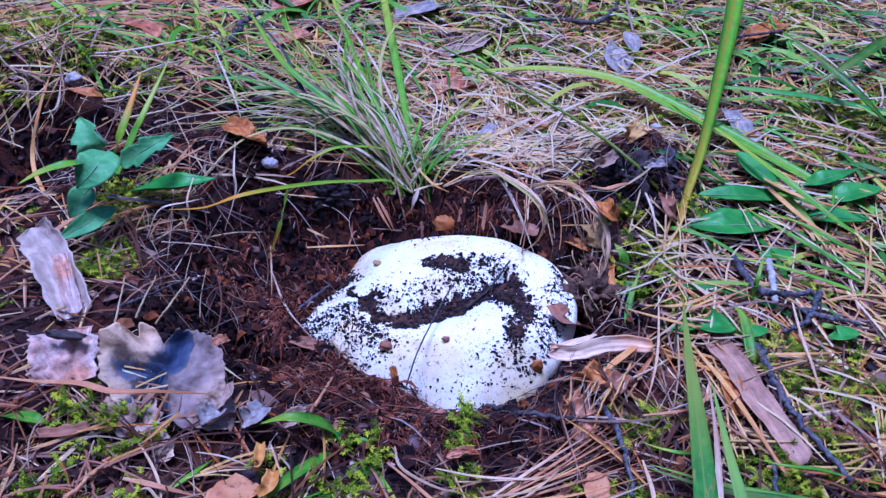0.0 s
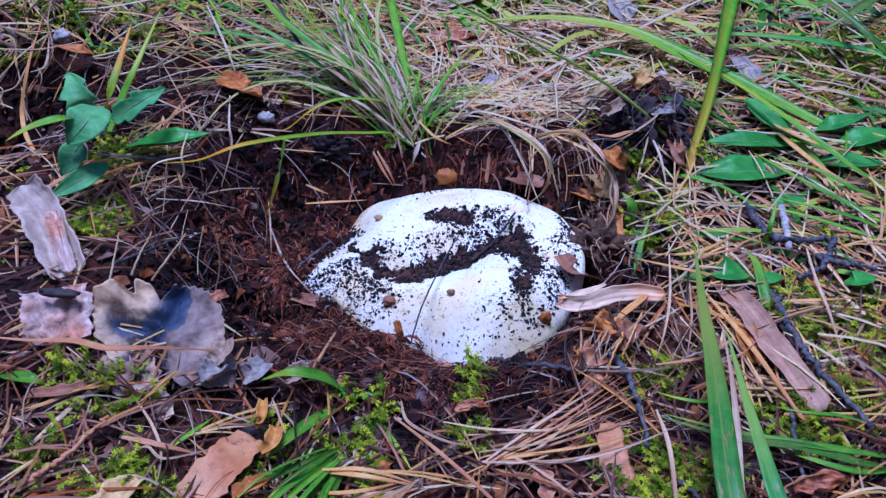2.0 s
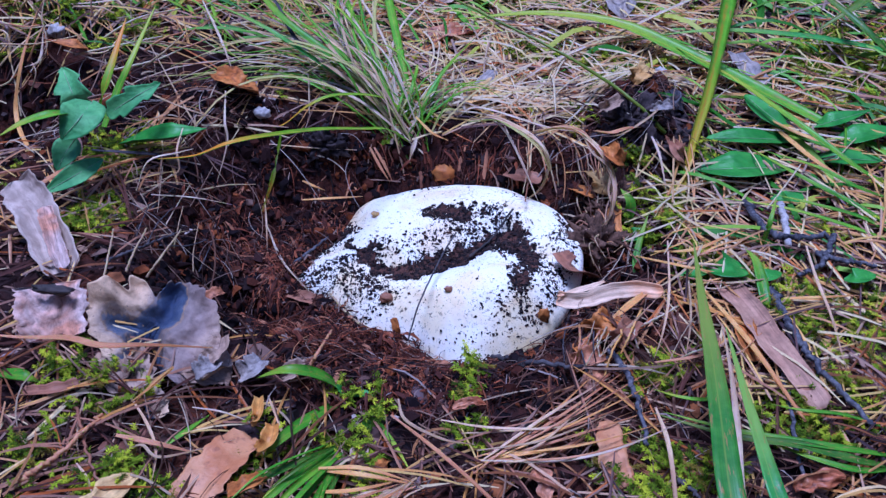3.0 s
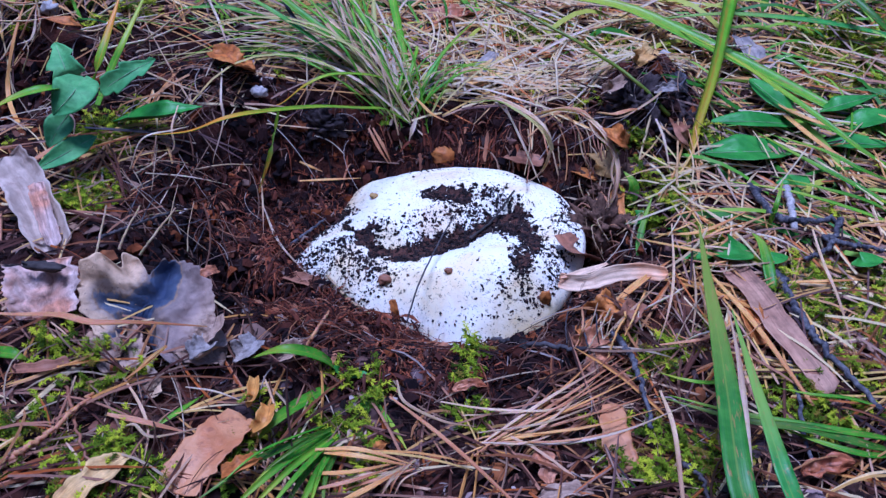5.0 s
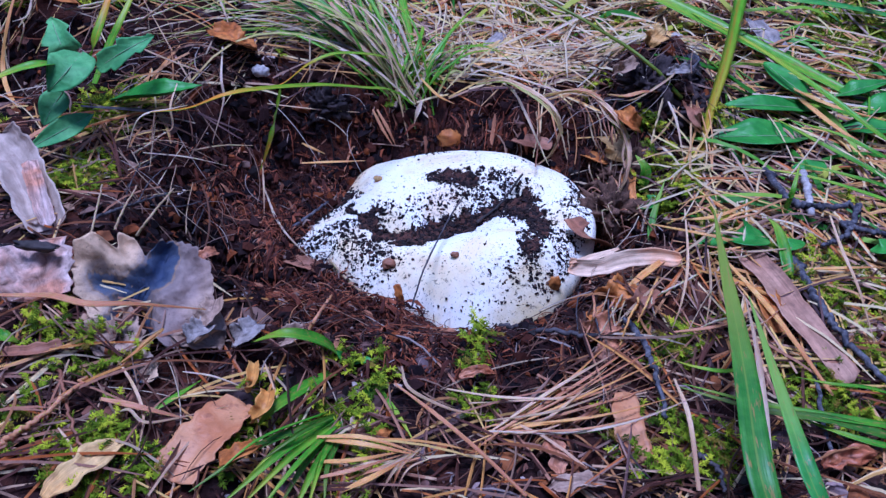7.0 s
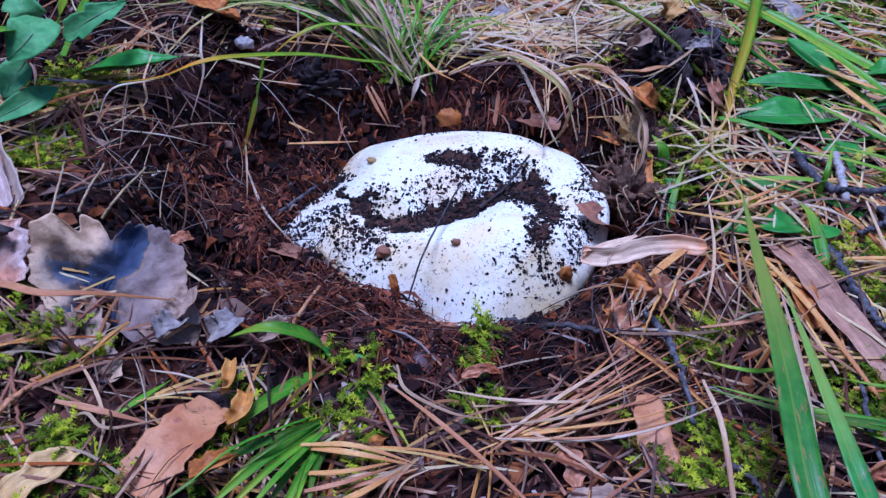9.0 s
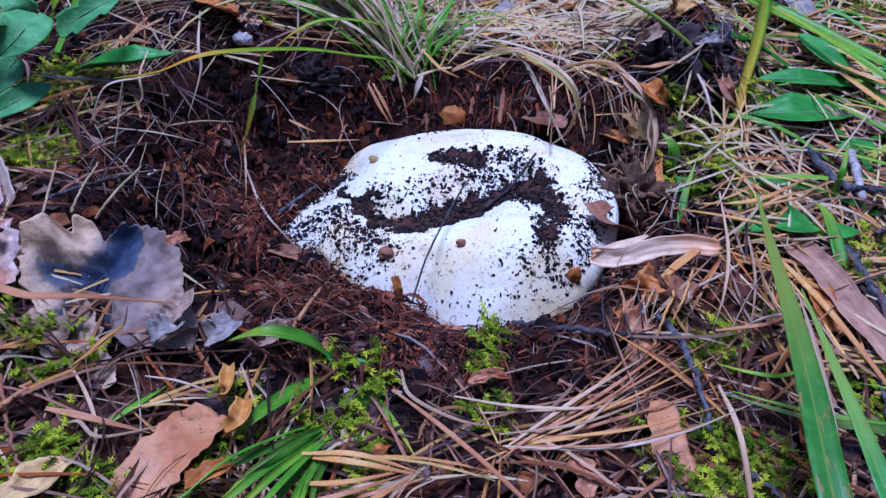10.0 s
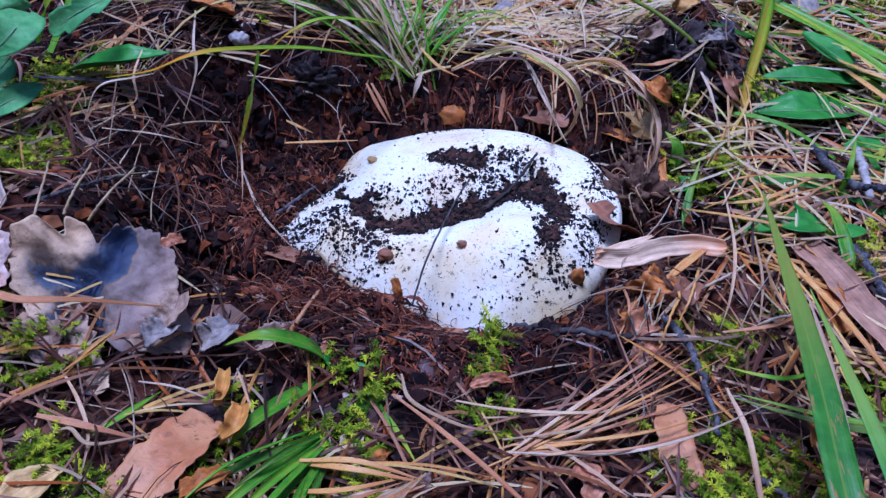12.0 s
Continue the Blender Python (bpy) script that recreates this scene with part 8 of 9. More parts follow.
# ---- living plants ----
plant_a = root("herb_plant", (-0.1957, 0.1155, -0.0024), "low herb with blue-green toothed leaves", "herb")
adopt(plant_a,
      leaf("leaf", [(-0.1920, 0.0770, 0.0360), (-0.1950, 0.0780, 0.0460), (-0.2040, 0.0930, 0.0500)], 0.0185, HERB, shape='toothed', cup=0.25, wave=0.05, rib=0.02, face_up=(0.1, -0.7, 0.7), category=""),
      leaf("leaf", [(-0.1780, 0.0750, 0.0340), (-0.1640, 0.0770, 0.0440), (-0.1530, 0.0910, 0.0460)], 0.0140, HERB, shape='toothed', cup=0.3, wave=0.05, rib=0.02, face_up=(0.1, -0.7, 0.7), category=""),
      leaf("leaf", [(-0.1810, 0.0690, 0.0460), (-0.1820, 0.0520, 0.0460), (-0.1900, 0.0450, 0.0380)], 0.0205, HERB, shape='ovate', cup=0.25, wave=0.06, rib=0.02, face_up=(0.1, -0.7, 0.7), category=""),
      blade("grass_blade", [(-0.1850, 0.0610, 0.0440), (-0.1930, 0.0480, 0.0500), (-0.2050, 0.0420, 0.0480), (-0.2150, 0.0360, 0.0440)], 0.0066, BRIGHT, fold=0.3, category=""),
      leaf("leaf", [(-0.1880, 0.0560, 0.0320), (-0.1910, 0.0480, 0.0280), (-0.1940, 0.0410, 0.0220)], 0.0135, HERB, shape='ovate', cup=0.3, wave=0.06, rib=0.02, face_up=(0.1, -0.7, 0.7), category=""),
      leaf("leaf", [(-0.1760, 0.0570, 0.0200), (-0.1860, 0.0400, 0.0200), (-0.2010, 0.0300, 0.0140)], 0.0110, HERB, shape='lance', cup=0.35, wave=0.05, rib=0.02, face_up=(0.1, -0.7, 0.7), category=""),
      leaf("leaf", [(-0.1802, 0.0872, 0.0086), (-0.1495, 0.0776, 0.0219), (-0.1309, 0.0870, 0.0225)], 0.0165, BROAD, "dark green leaf with pale spots", shape='lance', cup=0.5, wave=0.06, category=""),
      blade("grass_blade", [(-0.1910, 0.0910, 0.0200), (-0.1830, 0.0900, 0.0400), (-0.1800, 0.1040, 0.0520), (-0.1780, 0.1240, 0.0640)], 0.0048, YELLOWING, "yellow grass blade", fold=0.3, taper=(0.7, 1.0, 0.1), category=""),
      blade("grass_blade", [(-0.1943, 0.1064, 0.0060), (-0.1893, 0.1215, 0.0200), (-0.1839, 0.1346, 0.0320), (-0.1782, 0.1717, 0.0480)], 0.0048, BRIGHT, fold=0.3, taper=(0.7, 1.0, 0.1), category=""))
plant_b = root("broad_leaf_plant", (0.1954, 0.1156, 0.0000), "low plant with broad dark green leaves among grass", "plant")
adopt(plant_b,
      leaf("leaf", [(0.1997, 0.1440, 0.0030), (0.1672, 0.1290, 0.0123), (0.1412, 0.1275, 0.0111)], 0.0159, BROAD, shape='ellipse', cup=0.25, wave=0.03, rib=0.02, category=""),
      leaf("leaf", [(0.1886, 0.1167, 0.0030), (0.1551, 0.0981, 0.0122), (0.1316, 0.1012, 0.0072)], 0.0240, BROAD, shape='ellipse', cup=0.25, wave=0.03, rib=0.02, category=""),
      leaf("leaf", [(0.2005, 0.1485, 0.0040), (0.1835, 0.1539, 0.0120), (0.1722, 0.1776, 0.0121)], 0.0200, BROAD, shape='ellipse', cup=0.25, wave=0.03, rib=0.02, category=""),
      leaf("leaf", [(0.2053, 0.1552, 0.0040), (0.2186, 0.1511, 0.0140), (0.2453, 0.1663, 0.0140)], 0.0141, BROAD, shape='lance', cup=0.25, wave=0.03, rib=0.02, category=""),
      leaf("leaf", [(0.2004, 0.1224, 0.0040), (0.2139, 0.1174, 0.0100), (0.2399, 0.1209, 0.0080)], 0.0152, BROAD, shape='ellipse', cup=0.25, wave=0.03, rib=0.02, category=""),
      leaf("leaf", [(0.1971, 0.0791, 0.0030), (0.1810, 0.0783, 0.0080), (0.1672, 0.0764, 0.0080)], 0.0111, BROAD, shape='ellipse', cup=0.25, wave=0.03, rib=0.02, category=""),
      leaf("leaf", [(0.2155, 0.1388, 0.0040), (0.2319, 0.1402, 0.0120), (0.2554, 0.1529, 0.0100)], 0.0169, BROAD, shape='ellipse', cup=0.25, wave=0.03, category=""))
plant_c = root("small_herb", (0.1375, 0.0174, 0.0000), "small herb with round dark green leaves", "herb")
adopt(plant_c,
      leaf("leaf", [(0.1260, 0.0165, 0.0080), (0.1324, 0.0133, 0.0120), (0.1439, 0.0180, 0.0080)], 0.0194, BROAD, shape='ellipse', cup=0.2, wave=0.03, category=""),
      leaf("leaf", [(0.1296, 0.0227, 0.0040), (0.1198, 0.0133, 0.0080), (0.1111, 0.0123, 0.0039)], 0.0090, BROAD, shape='ellipse', cup=0.3, category=""),
      blade("stem", [(0.1373, 0.0161, 0.0000), (0.1353, 0.0152, 0.0050), (0.1332, 0.0150, 0.0100)], 0.0016, GREEN, category=""))
plant_d = root("small_herb", (0.1537, 0.0133, 0.0000), "small herb with round dark green leaves", "herb")
adopt(plant_d,
      leaf("leaf", [(0.1483, 0.0128, 0.0050), (0.1521, 0.0110, 0.0100), (0.1602, 0.0168, 0.0080)], 0.0082, BROAD, shape='ellipse', cup=0.3, category=""),
      blade("stem", [(0.1537, 0.0133, 0.0000), (0.1510, 0.0123, 0.0040), (0.1493, 0.0130, 0.0060)], 0.0013, GREEN, category=""))
plant_e = root("small_herb", (0.0986, 0.0505, -0.0101), "single small round green leaf on a stalk", "herb")
adopt(plant_e,
      leaf("leaf", [(0.0896, 0.0563, -0.0102), (0.0948, 0.0521, -0.0039), (0.1011, 0.0545, -0.0006)], 0.0111, BROAD, shape='ellipse', cup=0.3, category=""),
      blade("stem", [(0.0985, 0.0497, -0.0103), (0.0969, 0.0501, -0.0075), (0.0949, 0.0519, -0.0048)], 0.0014, GREEN, category=""))
plant_f = root("small_herb", (0.2090, 0.0201, 0.0000), "small herb with round dark green leaves", "herb")
adopt(plant_f,
      leaf("leaf", [(0.1910, 0.0181, 0.0050), (0.1955, 0.0159, 0.0090), (0.2070, 0.0217, 0.0070)], 0.0104, BROAD, shape='ellipse', cup=0.3, category=""))
plant_g = root("moss_sprout", (-0.0369, -0.0684, -0.0047), "little bright green leafy sprout", "sprout")
adopt(plant_g,
      leaf("leaf", [(-0.0368, -0.0691, -0.0038), (-0.0392, -0.0708, 0.0009), (-0.0411, -0.0701, 0.0041)], 0.0036, BROAD, shape='ellipse', cup=0.3, category=""),
      leaf("leaf", [(-0.0360, -0.0698, -0.0040), (-0.0303, -0.0711, 0.0006), (-0.0257, -0.0719, 0.0005)], 0.0036, BROAD, shape='ellipse', cup=0.3, category=""))
plant_h = root("grass_tussock", (-0.0265, 0.1304, -0.0061), "grass tussock of green blades and dry straws", "grass tuft")
adopt(plant_h,
      blade("blade", [(-0.0264, 0.1300, -0.0066), (-0.0370, 0.1099, 0.0140), (-0.0492, 0.0870, 0.0280), (-0.0661, 0.0530, 0.0480), (-0.0876, 0.0224, 0.0620), (-0.0996, 0.0123, 0.0640), (-0.1150, 0.0131, 0.0560), (-0.1355, 0.0228, 0.0460)], 0.0039, YELLOWING, "green blade yellowing to a rusty tip", fold=0.3, n=40, taper=(0.8, 1.0, 0.1), category=""),
      blade("blade", [(-0.0250, 0.1423, 0.0001), (-0.0338, 0.1819, 0.0101), (-0.0490, 0.2497, 0.0200), (-0.0651, 0.3229, 0.0300), (-0.0829, 0.4072, 0.0400)], 0.0058, BRIGHT, fold=0.3, taper=(0.5, 1.0, 0.3), peak=0.6, face_up=(0, -0.7, 0.7), category=""),
      blade("blade", [(-0.0286, 0.1436, 0.0002), (-0.0556, 0.1926, 0.0142), (-0.0809, 0.2572, 0.0241), (-0.1008, 0.3111, 0.0320), (-0.1285, 0.3903, 0.0380)], 0.0035, BRIGHT, fold=0.3, taper=(0.6, 1.0, 0.3), category=""),
      blade("blade", [(-0.0246, 0.1348, 0.0002), (-0.0398, 0.1384, 0.0160), (-0.0656, 0.1237, 0.0260), (-0.0807, 0.1140, 0.0240), (-0.0944, 0.1127, 0.0120), (-0.1038, 0.1133, 0.0080)], 0.0027, YELLOWING, "thin blade with an orange tip", fold=0.3, n=36, category=""),
      blade("blade", [(-0.0215, 0.1332, -0.0033), (-0.0183, 0.1440, 0.0141), (-0.0074, 0.1665, 0.0240), (0.0077, 0.2090, 0.0220)], 0.0026, GREEN, fold=0.3, category=""),
      blade("blade", [(-0.0225, 0.1338, -0.0027), (-0.0130, 0.1369, 0.0115), (0.0032, 0.1498, 0.0180), (0.0260, 0.1713, 0.0100)], 0.0019, GREEN, fold=0.3, category=""),
      blade("blade", [(-0.0292, 0.1318, -0.0043), (-0.0522, 0.1388, 0.0175), (-0.0816, 0.1503, 0.0328), (-0.1121, 0.1793, 0.0297)], 0.0035, GREYHAY, fold=0.4, category=""),
      blade("blade", [(-0.0305, 0.1321, -0.0038), (-0.0563, 0.1466, 0.0198), (-0.0745, 0.1656, 0.0292), (-0.0955, 0.2164, 0.0244)], 0.0038, HAY, fold=0.4, category=""),
      blade("blade", [(-0.0254, 0.1429, 0.0001), (-0.0665, 0.1544, 0.0269), (-0.1128, 0.1866, 0.0439), (-0.1556, 0.2673, 0.0462)], 0.0056, GREEN, fold=0.3, category=""),
      blade("blade", [(-0.0274, 0.1457, 0.0002), (-0.0722, 0.1474, 0.0266), (-0.1132, 0.1557, 0.0484), (-0.1632, 0.2160, 0.0328)], 0.0041, TEAL, fold=0.3, category=""),
      blade("stem", [(-0.0294, 0.1485, 0.0002), (-0.0872, 0.1568, 0.0314), (-0.1187, 0.2151, 0.0371), (-0.1525, 0.2681, 0.0379)], 0.0025, DARKTWIG, "dark thin stem", fold=0.6, category=""))
plant_i = root("hanging_grass", (-0.1004, 0.0869, -0.0225), "short grass blade with an amber tip hanging into the hollow", "grass")
adopt(plant_i,
      blade("blade", [(-0.0805, 0.0368, 0.0540), (-0.0829, 0.0354, 0.0420), (-0.0875, 0.0401, 0.0240), (-0.1027, 0.0772, -0.0224)], 0.0029, YELLOWING, fold=0.3, category=""))
TUSSOCK = plant_h


# moss cushions: x, y, radius, shoots
MOSS_NEAR = [
    (-0.144, -0.112, 0.020, 40), (-0.155, -0.072, 0.012, 30), (-0.131, -0.083, 0.012, 45), (-0.176, 0.030, 0.018, 90),
    (-0.179, 0.086, 0.020, 140), (0.079, -0.102, 0.016, 60), (0.017, -0.087, 0.007, 22), (0.013, -0.068, 0.005, 14),
    (0.012, -0.051, 0.006, 12), (0.130, 0.026, 0.020, 60), (0.143, 0.108, 0.016, 60), (0.106, 0.068, 0.016, 80), (0.092, 0.104, 0.008, 30), (0.098, 0.050, 0.008, 26),
    (0.105, 0.203, 0.030, 80), (0.179, 0.000, 0.030, 90), (0.183, -0.021, 0.025, 70), (0.048, 0.229, 0.020, 60),
    (0.237, 0.246, 0.030, 80), (0.096, -0.054, 0.012, 36), (0.102, -0.105, 0.014, 40), (-0.030, -0.074, 0.012, 26),
]
MOSS_FAR = [
    (-0.031, -0.099, 0.012, 30), (-0.075, -0.110, 0.010, 20), (-0.108, -0.133, 0.015, 60), (-0.123, -0.118, 0.012, 26),
    (-0.045, 0.199, 0.015, 30), (0.149, -0.070, 0.020, 60), (0.166, -0.065, 0.020, 60), (-0.284, 0.223, 0.050, 150),
    (-0.219, 0.212, 0.030, 60), (0.089, 0.339, 0.050, 100), (0.154, 0.382, 0.050, 90), (0.272, 0.426, 0.050, 90),
    (0.246, 0.215, 0.040, 90), (0.006, 0.365, 0.040, 40), (-0.196, 0.289, 0.030, 50), (-0.031, 0.145, 0.020, 30),
    (0.029, 0.309, 0.030, 60), (0.064, 0.148, 0.020, 25), (0.282, 0.267, 0.040, 80), (-0.116, -0.129, 0.015, 50),
]
MOSS_SPOTS = MOSS_NEAR + MOSS_FAR


# ---- what nobody could count: needles, straws, moss, crumbs and fibres ----
rng = np.random.default_rng(7)


def dug_amount(x, y):
    """Where bare soil shows: the hollow, the scraped strip behind it and the trodden front edge."""
    ragged = 0.25 * noise.noise((x * 40, y * 40, 9.0))
    e = ((x + 0.022) / 0.122) ** 2 + ((y - 0.040) / 0.088) ** 2 + ragged
    strip = math.hypot((x + 0.215) / 0.120, (y - 0.130) / 0.050) + 1.5 * ragged
    front = math.hypot((x + 0.005) / 0.066, (y + 0.060) / 0.026) + 1.5 * ragged
    clod = math.hypot((x - 0.108) / 0.032, (y - 0.132) / 0.038) + ragged
    behind = math.hypot((x + 0.148) / 0.055, (y - 0.172) / 0.034) + 1.5 * ragged
    return max(1 - smooth(0.85, 1.35, e), 0.80 * (1 - smooth(0.6, 1.15, behind)), 0.95 * (1 - smooth(0.7, 1.15, clod)), 0.85 * (1 - smooth(0.6, 1.2, strip)), 0.72 * (1 - smooth(0.6, 1.2, front)))


def inside_cap(x, y, grow=1.0):
    dx, dy = x - CAP_X, y - CAP_Y
    return math.hypot(dx, dy) < grow * cap_radius(math.atan2(dy, dx))


def stuff(name, verts, faces, material, label, category, smooth_shade=False):
    ob = new(name, mesh_from(name, verts, faces, material, smooth_shade))
    return tagged(ob, label, category, kind="stuff")


def add_needle(verts, faces, start, heading, length, radius, bend, rise, segs=4, flat=1.0):
    """One three-sided needle: a nearly straight chord that rests on the bumps under it."""
    x, y, lift = start
    step = length / segs
    base = len(verts)
    line = []
    for i in range(segs + 1):
        line.append((x, y, heading, ground_z(x, y)))
        heading += bend / segs
        x += step * math.cos(heading)
        y += step * math.sin(heading)
    z0, z1 = line[0][3], line[-1][3]
    up = max(0.0, *(g - z0 - (z1 - z0) * i / segs for i, (_, _, _, g) in enumerate(line)))
    for i, (x, y, h, g) in enumerate(line):
        u = i / segs
        z = z0 + (z1 - z0) * u + 0.8 * up + lift + rise * length * math.sin(math.pi * u * 0.9)
        r = radius * (1.0 if i < segs else 0.35)
        nx, ny = -math.sin(h), math.cos(h)
        verts += [(x - nx * r * flat, y - ny * r * flat, z - r * 0.5), (x + nx * r * flat, y + ny * r * flat, z - r * 0.5), (x, y, z + r)]
    for i in range(segs):
        a, b = base + 3 * i, base + 3 * i + 3
        faces += [(a, a + 1, b + 1, b), (a + 1, a + 2, b + 2, b + 1), (a + 2, a, b, b + 2)]


def place_in_view(n):
    """Random places over the part of the floor that the camera sees, denser near it."""
    out = []
    while len(out) < n:
        y = -0.16 + 0.62 * rng.random() ** 1.12
        half = 0.17 + 0.55 * (y + 0.16)
        x = (2 * rng.random() - 1) * half
        out.append((x, y))
    return out


def build_needles(name, count, old, material, label):
    """old: the darker, weathered layer, thickest in front; the other is straw-yellow, thickest at the back and beside the clod."""
    verts, faces = [], []
    for x, y in place_in_view(count):
        bright = max(smooth(-0.02, 0.16, y), 0.72 * smooth(0.06, 0.13, x) * smooth(-0.09, -0.02, y))
        if rng.random() > (1.0 - 0.75 * bright if old else 0.07 + 0.93 * bright):
            continue
        dug = dug_amount(x, y)
        if rng.random() < dug * 0.985 or inside_cap(x, y, 1.12):
            continue
        bare = smooth(0.05, 0.4, noise.noise((x * 16, y * 16, 3.0)))
        if rng.random() < 0.55 * bare:
            continue
        heading = rng.random() * 2 * math.pi
        if rng.random() < 0.25:
            heading = 0.3 + 2.2 * noise.noise((x * 7, y * 7, 6.0)) + 0.4 * rng.normal()
        length = rng.uniform(0.018, 0.054)
        tip = (x + length * math.cos(heading), y + length * math.sin(heading))
        if inside_cap(*tip, 1.1) or (dug_amount(*tip) > 0.5 and rng.random() < 0.93):
            continue
        lift = 0.0005 + 0.0070 * rng.random() ** 1.5
        radius = rng.uniform(0.00036, 0.00062)
        bend, rise = rng.normal() * 0.22, abs(rng.normal()) * 0.05
        add_needle(verts, faces, (x, y, lift), heading, length, radius, bend, rise)
        if rng.random() < 0.6:
            add_needle(verts, faces, (x, y, lift), heading + rng.normal() * 0.12, length * rng.uniform(0.85, 1.05), radius, bend + 0.15 * rng.normal(), rise)
    return stuff(name, verts, faces, material, label, "pine needles")


def build_moss():
    verts, faces = [], []

    def tail(p, d, length, size):
        """A stem set with pointed leaflets that lie forward along it, bending over under its weight; one connected piece."""
        before = None
        for _ in range(int(length / 0.00065)):
            p = p + d * 0.00065
            d = (d + Vector((rng.normal() * 0.06, rng.normal() * 0.06, -0.04))).normalized()
            node = len(verts)
            verts.append(tuple(p))
            if before is not None:
                verts.append((p.x + 0.0003, p.y, p.z))
                faces.append((before, node, node + 1))
            before = node
            for _ in range(4):
                a = rng.random() * 6.28
                way = (Vector((math.cos(a), math.sin(a), 0.3 * math.sin(2 * a))) + d * 0.9).normalized()
                side = Vector((-way.y, way.x, 0.0)) + 1e-6 * d
                side.normalize()
                long = size * rng.uniform(0.8, 1.3)
                mid, end = p + way * long * 0.4, p + way * long + Vector((0, 0, -0.2 * long))
                b = len(verts)
                verts.extend((tuple(mid + side * long * 0.12), tuple(end), tuple(mid - side * long * 0.12)))
                faces.append((node, b, b + 1, b + 2))

    def shoot(x, y, length, heading, lean):
        p = Vector((x, y, ground_z(x, y)))
        d = Vector((math.cos(heading) * lean, math.sin(heading) * lean, 1.0)).normalized()
        tail(p, d, length, 0.0020)
        for _ in range(int(rng.integers(2, 5))):
            b = rng.random() * 6.28
            tail(p + d * length * rng.uniform(0.35, 0.85), Vector((math.cos(b), math.sin(b), 0.5)).normalized(), length * rng.uniform(0.35, 0.65), 0.0017)

    spots = [(x, y, r, n) for x, y, r, n in MOSS_SPOTS]
    for cx, cy, r, n in spots:
        for _ in range(int((0.50 if cy < 0.17 else 1.15) * n)):
            a, q = rng.random() * 6.28, r * math.sqrt(rng.random())
            x, y = cx + q * math.cos(a), cy + q * math.sin(a)
            if not inside_cap(x, y, 1.05):
                shoot(x, y, rng.uniform(0.006, 0.013), rng.random() * 6.28, rng.uniform(0.3, 1.2))
    for x, y in place_in_view(1600):
        if dug_amount(x, y) < 0.1 and noise.noise((x * 11, y * 11, 8.0)) > (0.02 if y > 0.02 else 0.24):
            shoot(x, y, rng.uniform(0.006, 0.014), rng.random() * 6.28, rng.uniform(0.6, 1.8))
    return stuff("moss", verts, faces, MOSS, "yellow-green feathery moss growing between the needles", "moss")


BALL = None


def crumb_shape():
    global BALL
    if BALL is None:
        bm = bmesh.new()
        bmesh.ops.create_icosphere(bm, subdivisions=1, radius=1.0)
        bm.verts.ensure_lookup_table()
        BALL = (np.array([v.co[:] for v in bm.verts]), [tuple(v.index for v in f.verts) for f in bm.faces])
        bm.free()
    return BALL


def add_crumb(verts, faces, x, y, z, r):
    ball, tris = crumb_shape()
    jag = 1 + 0.35 * rng.normal(size=(len(ball), 1))
    shape = ball * np.clip(jag, 0.4, 1.7) * (r * rng.uniform(0.4, 1.6, 3))
    b = len(verts)
    verts.extend(map(tuple, shape + (x, y, z)))
    faces.extend((b + i, b + j, b + k) for i, j, k in tris)


def build_hollow_crumbs():
    verts, faces = [], []
    n = 0
    while n < 20000:
        x, y = rng.uniform(-0.30, 0.14), rng.uniform(-0.09, 0.185)
        if rng.random() > dug_amount(x, y) or inside_cap(x, y, 0.97):
            continue
        n += 1
        r = 0.0003 + 0.0030 * rng.random() ** 7
        add_crumb(verts, faces, x, y, ground_z(x, y) + 0.4 * r, r)
    return stuff("soil_crumbs", verts, faces, CRUMB, "loose dark crumbs of dug humus in the hollow", "soil")


def build_clods():
    """Larger broken lumps of humus on the hollow's floor and walls, and round the torn clod."""
    bm = bmesh.new()
    bmesh.ops.create_icosphere(bm, subdivisions=2, radius=1.0)
    ball = [v.co.copy() for v in bm.verts]
    bm.verts.index_update()
    tris = [tuple(v.index for v in f.verts) for f in bm.faces]
    bm.free()
    n = 0
    while n < 170:
        x, y = rng.uniform(-0.30, 0.14), rng.uniform(-0.09, 0.185)
        if rng.random() > dug_amount(x, y) ** 2 or inside_cap(x, y, 1.16) or y < -0.03:
            continue
        n += 1
        size = 0.0020 + 0.0045 * rng.random() ** 2.5
        stretch = rng.uniform(0.6, 1.35, 3) * (1, 1, 0.7)
        seed, verts = 3.7 * n, []
        at = Vector((x, y, ground_z(x, y) + 0.15 * size))
        for d in ball:
            r = 1 + 0.55 * noise.noise(d * 1.6 + Vector((seed, 0, 0))) + 0.60 * noise.noise(d * 4.0 + Vector((seed, 0, 0))) + 0.45 * noise.noise(d * 9.0 + Vector((seed, 0, 0)))
            verts.append((at.x + d.x * stretch[0] * size * r, at.y + d.y * stretch[1] * size * r, at.z + d.z * stretch[2] * size * r))
        tagged(new("humus_clod", mesh_from("humus_clod", verts, tris, CLOD)), "broken lump of dark reddish humus in the hollow", "soil clod", "humus clods")


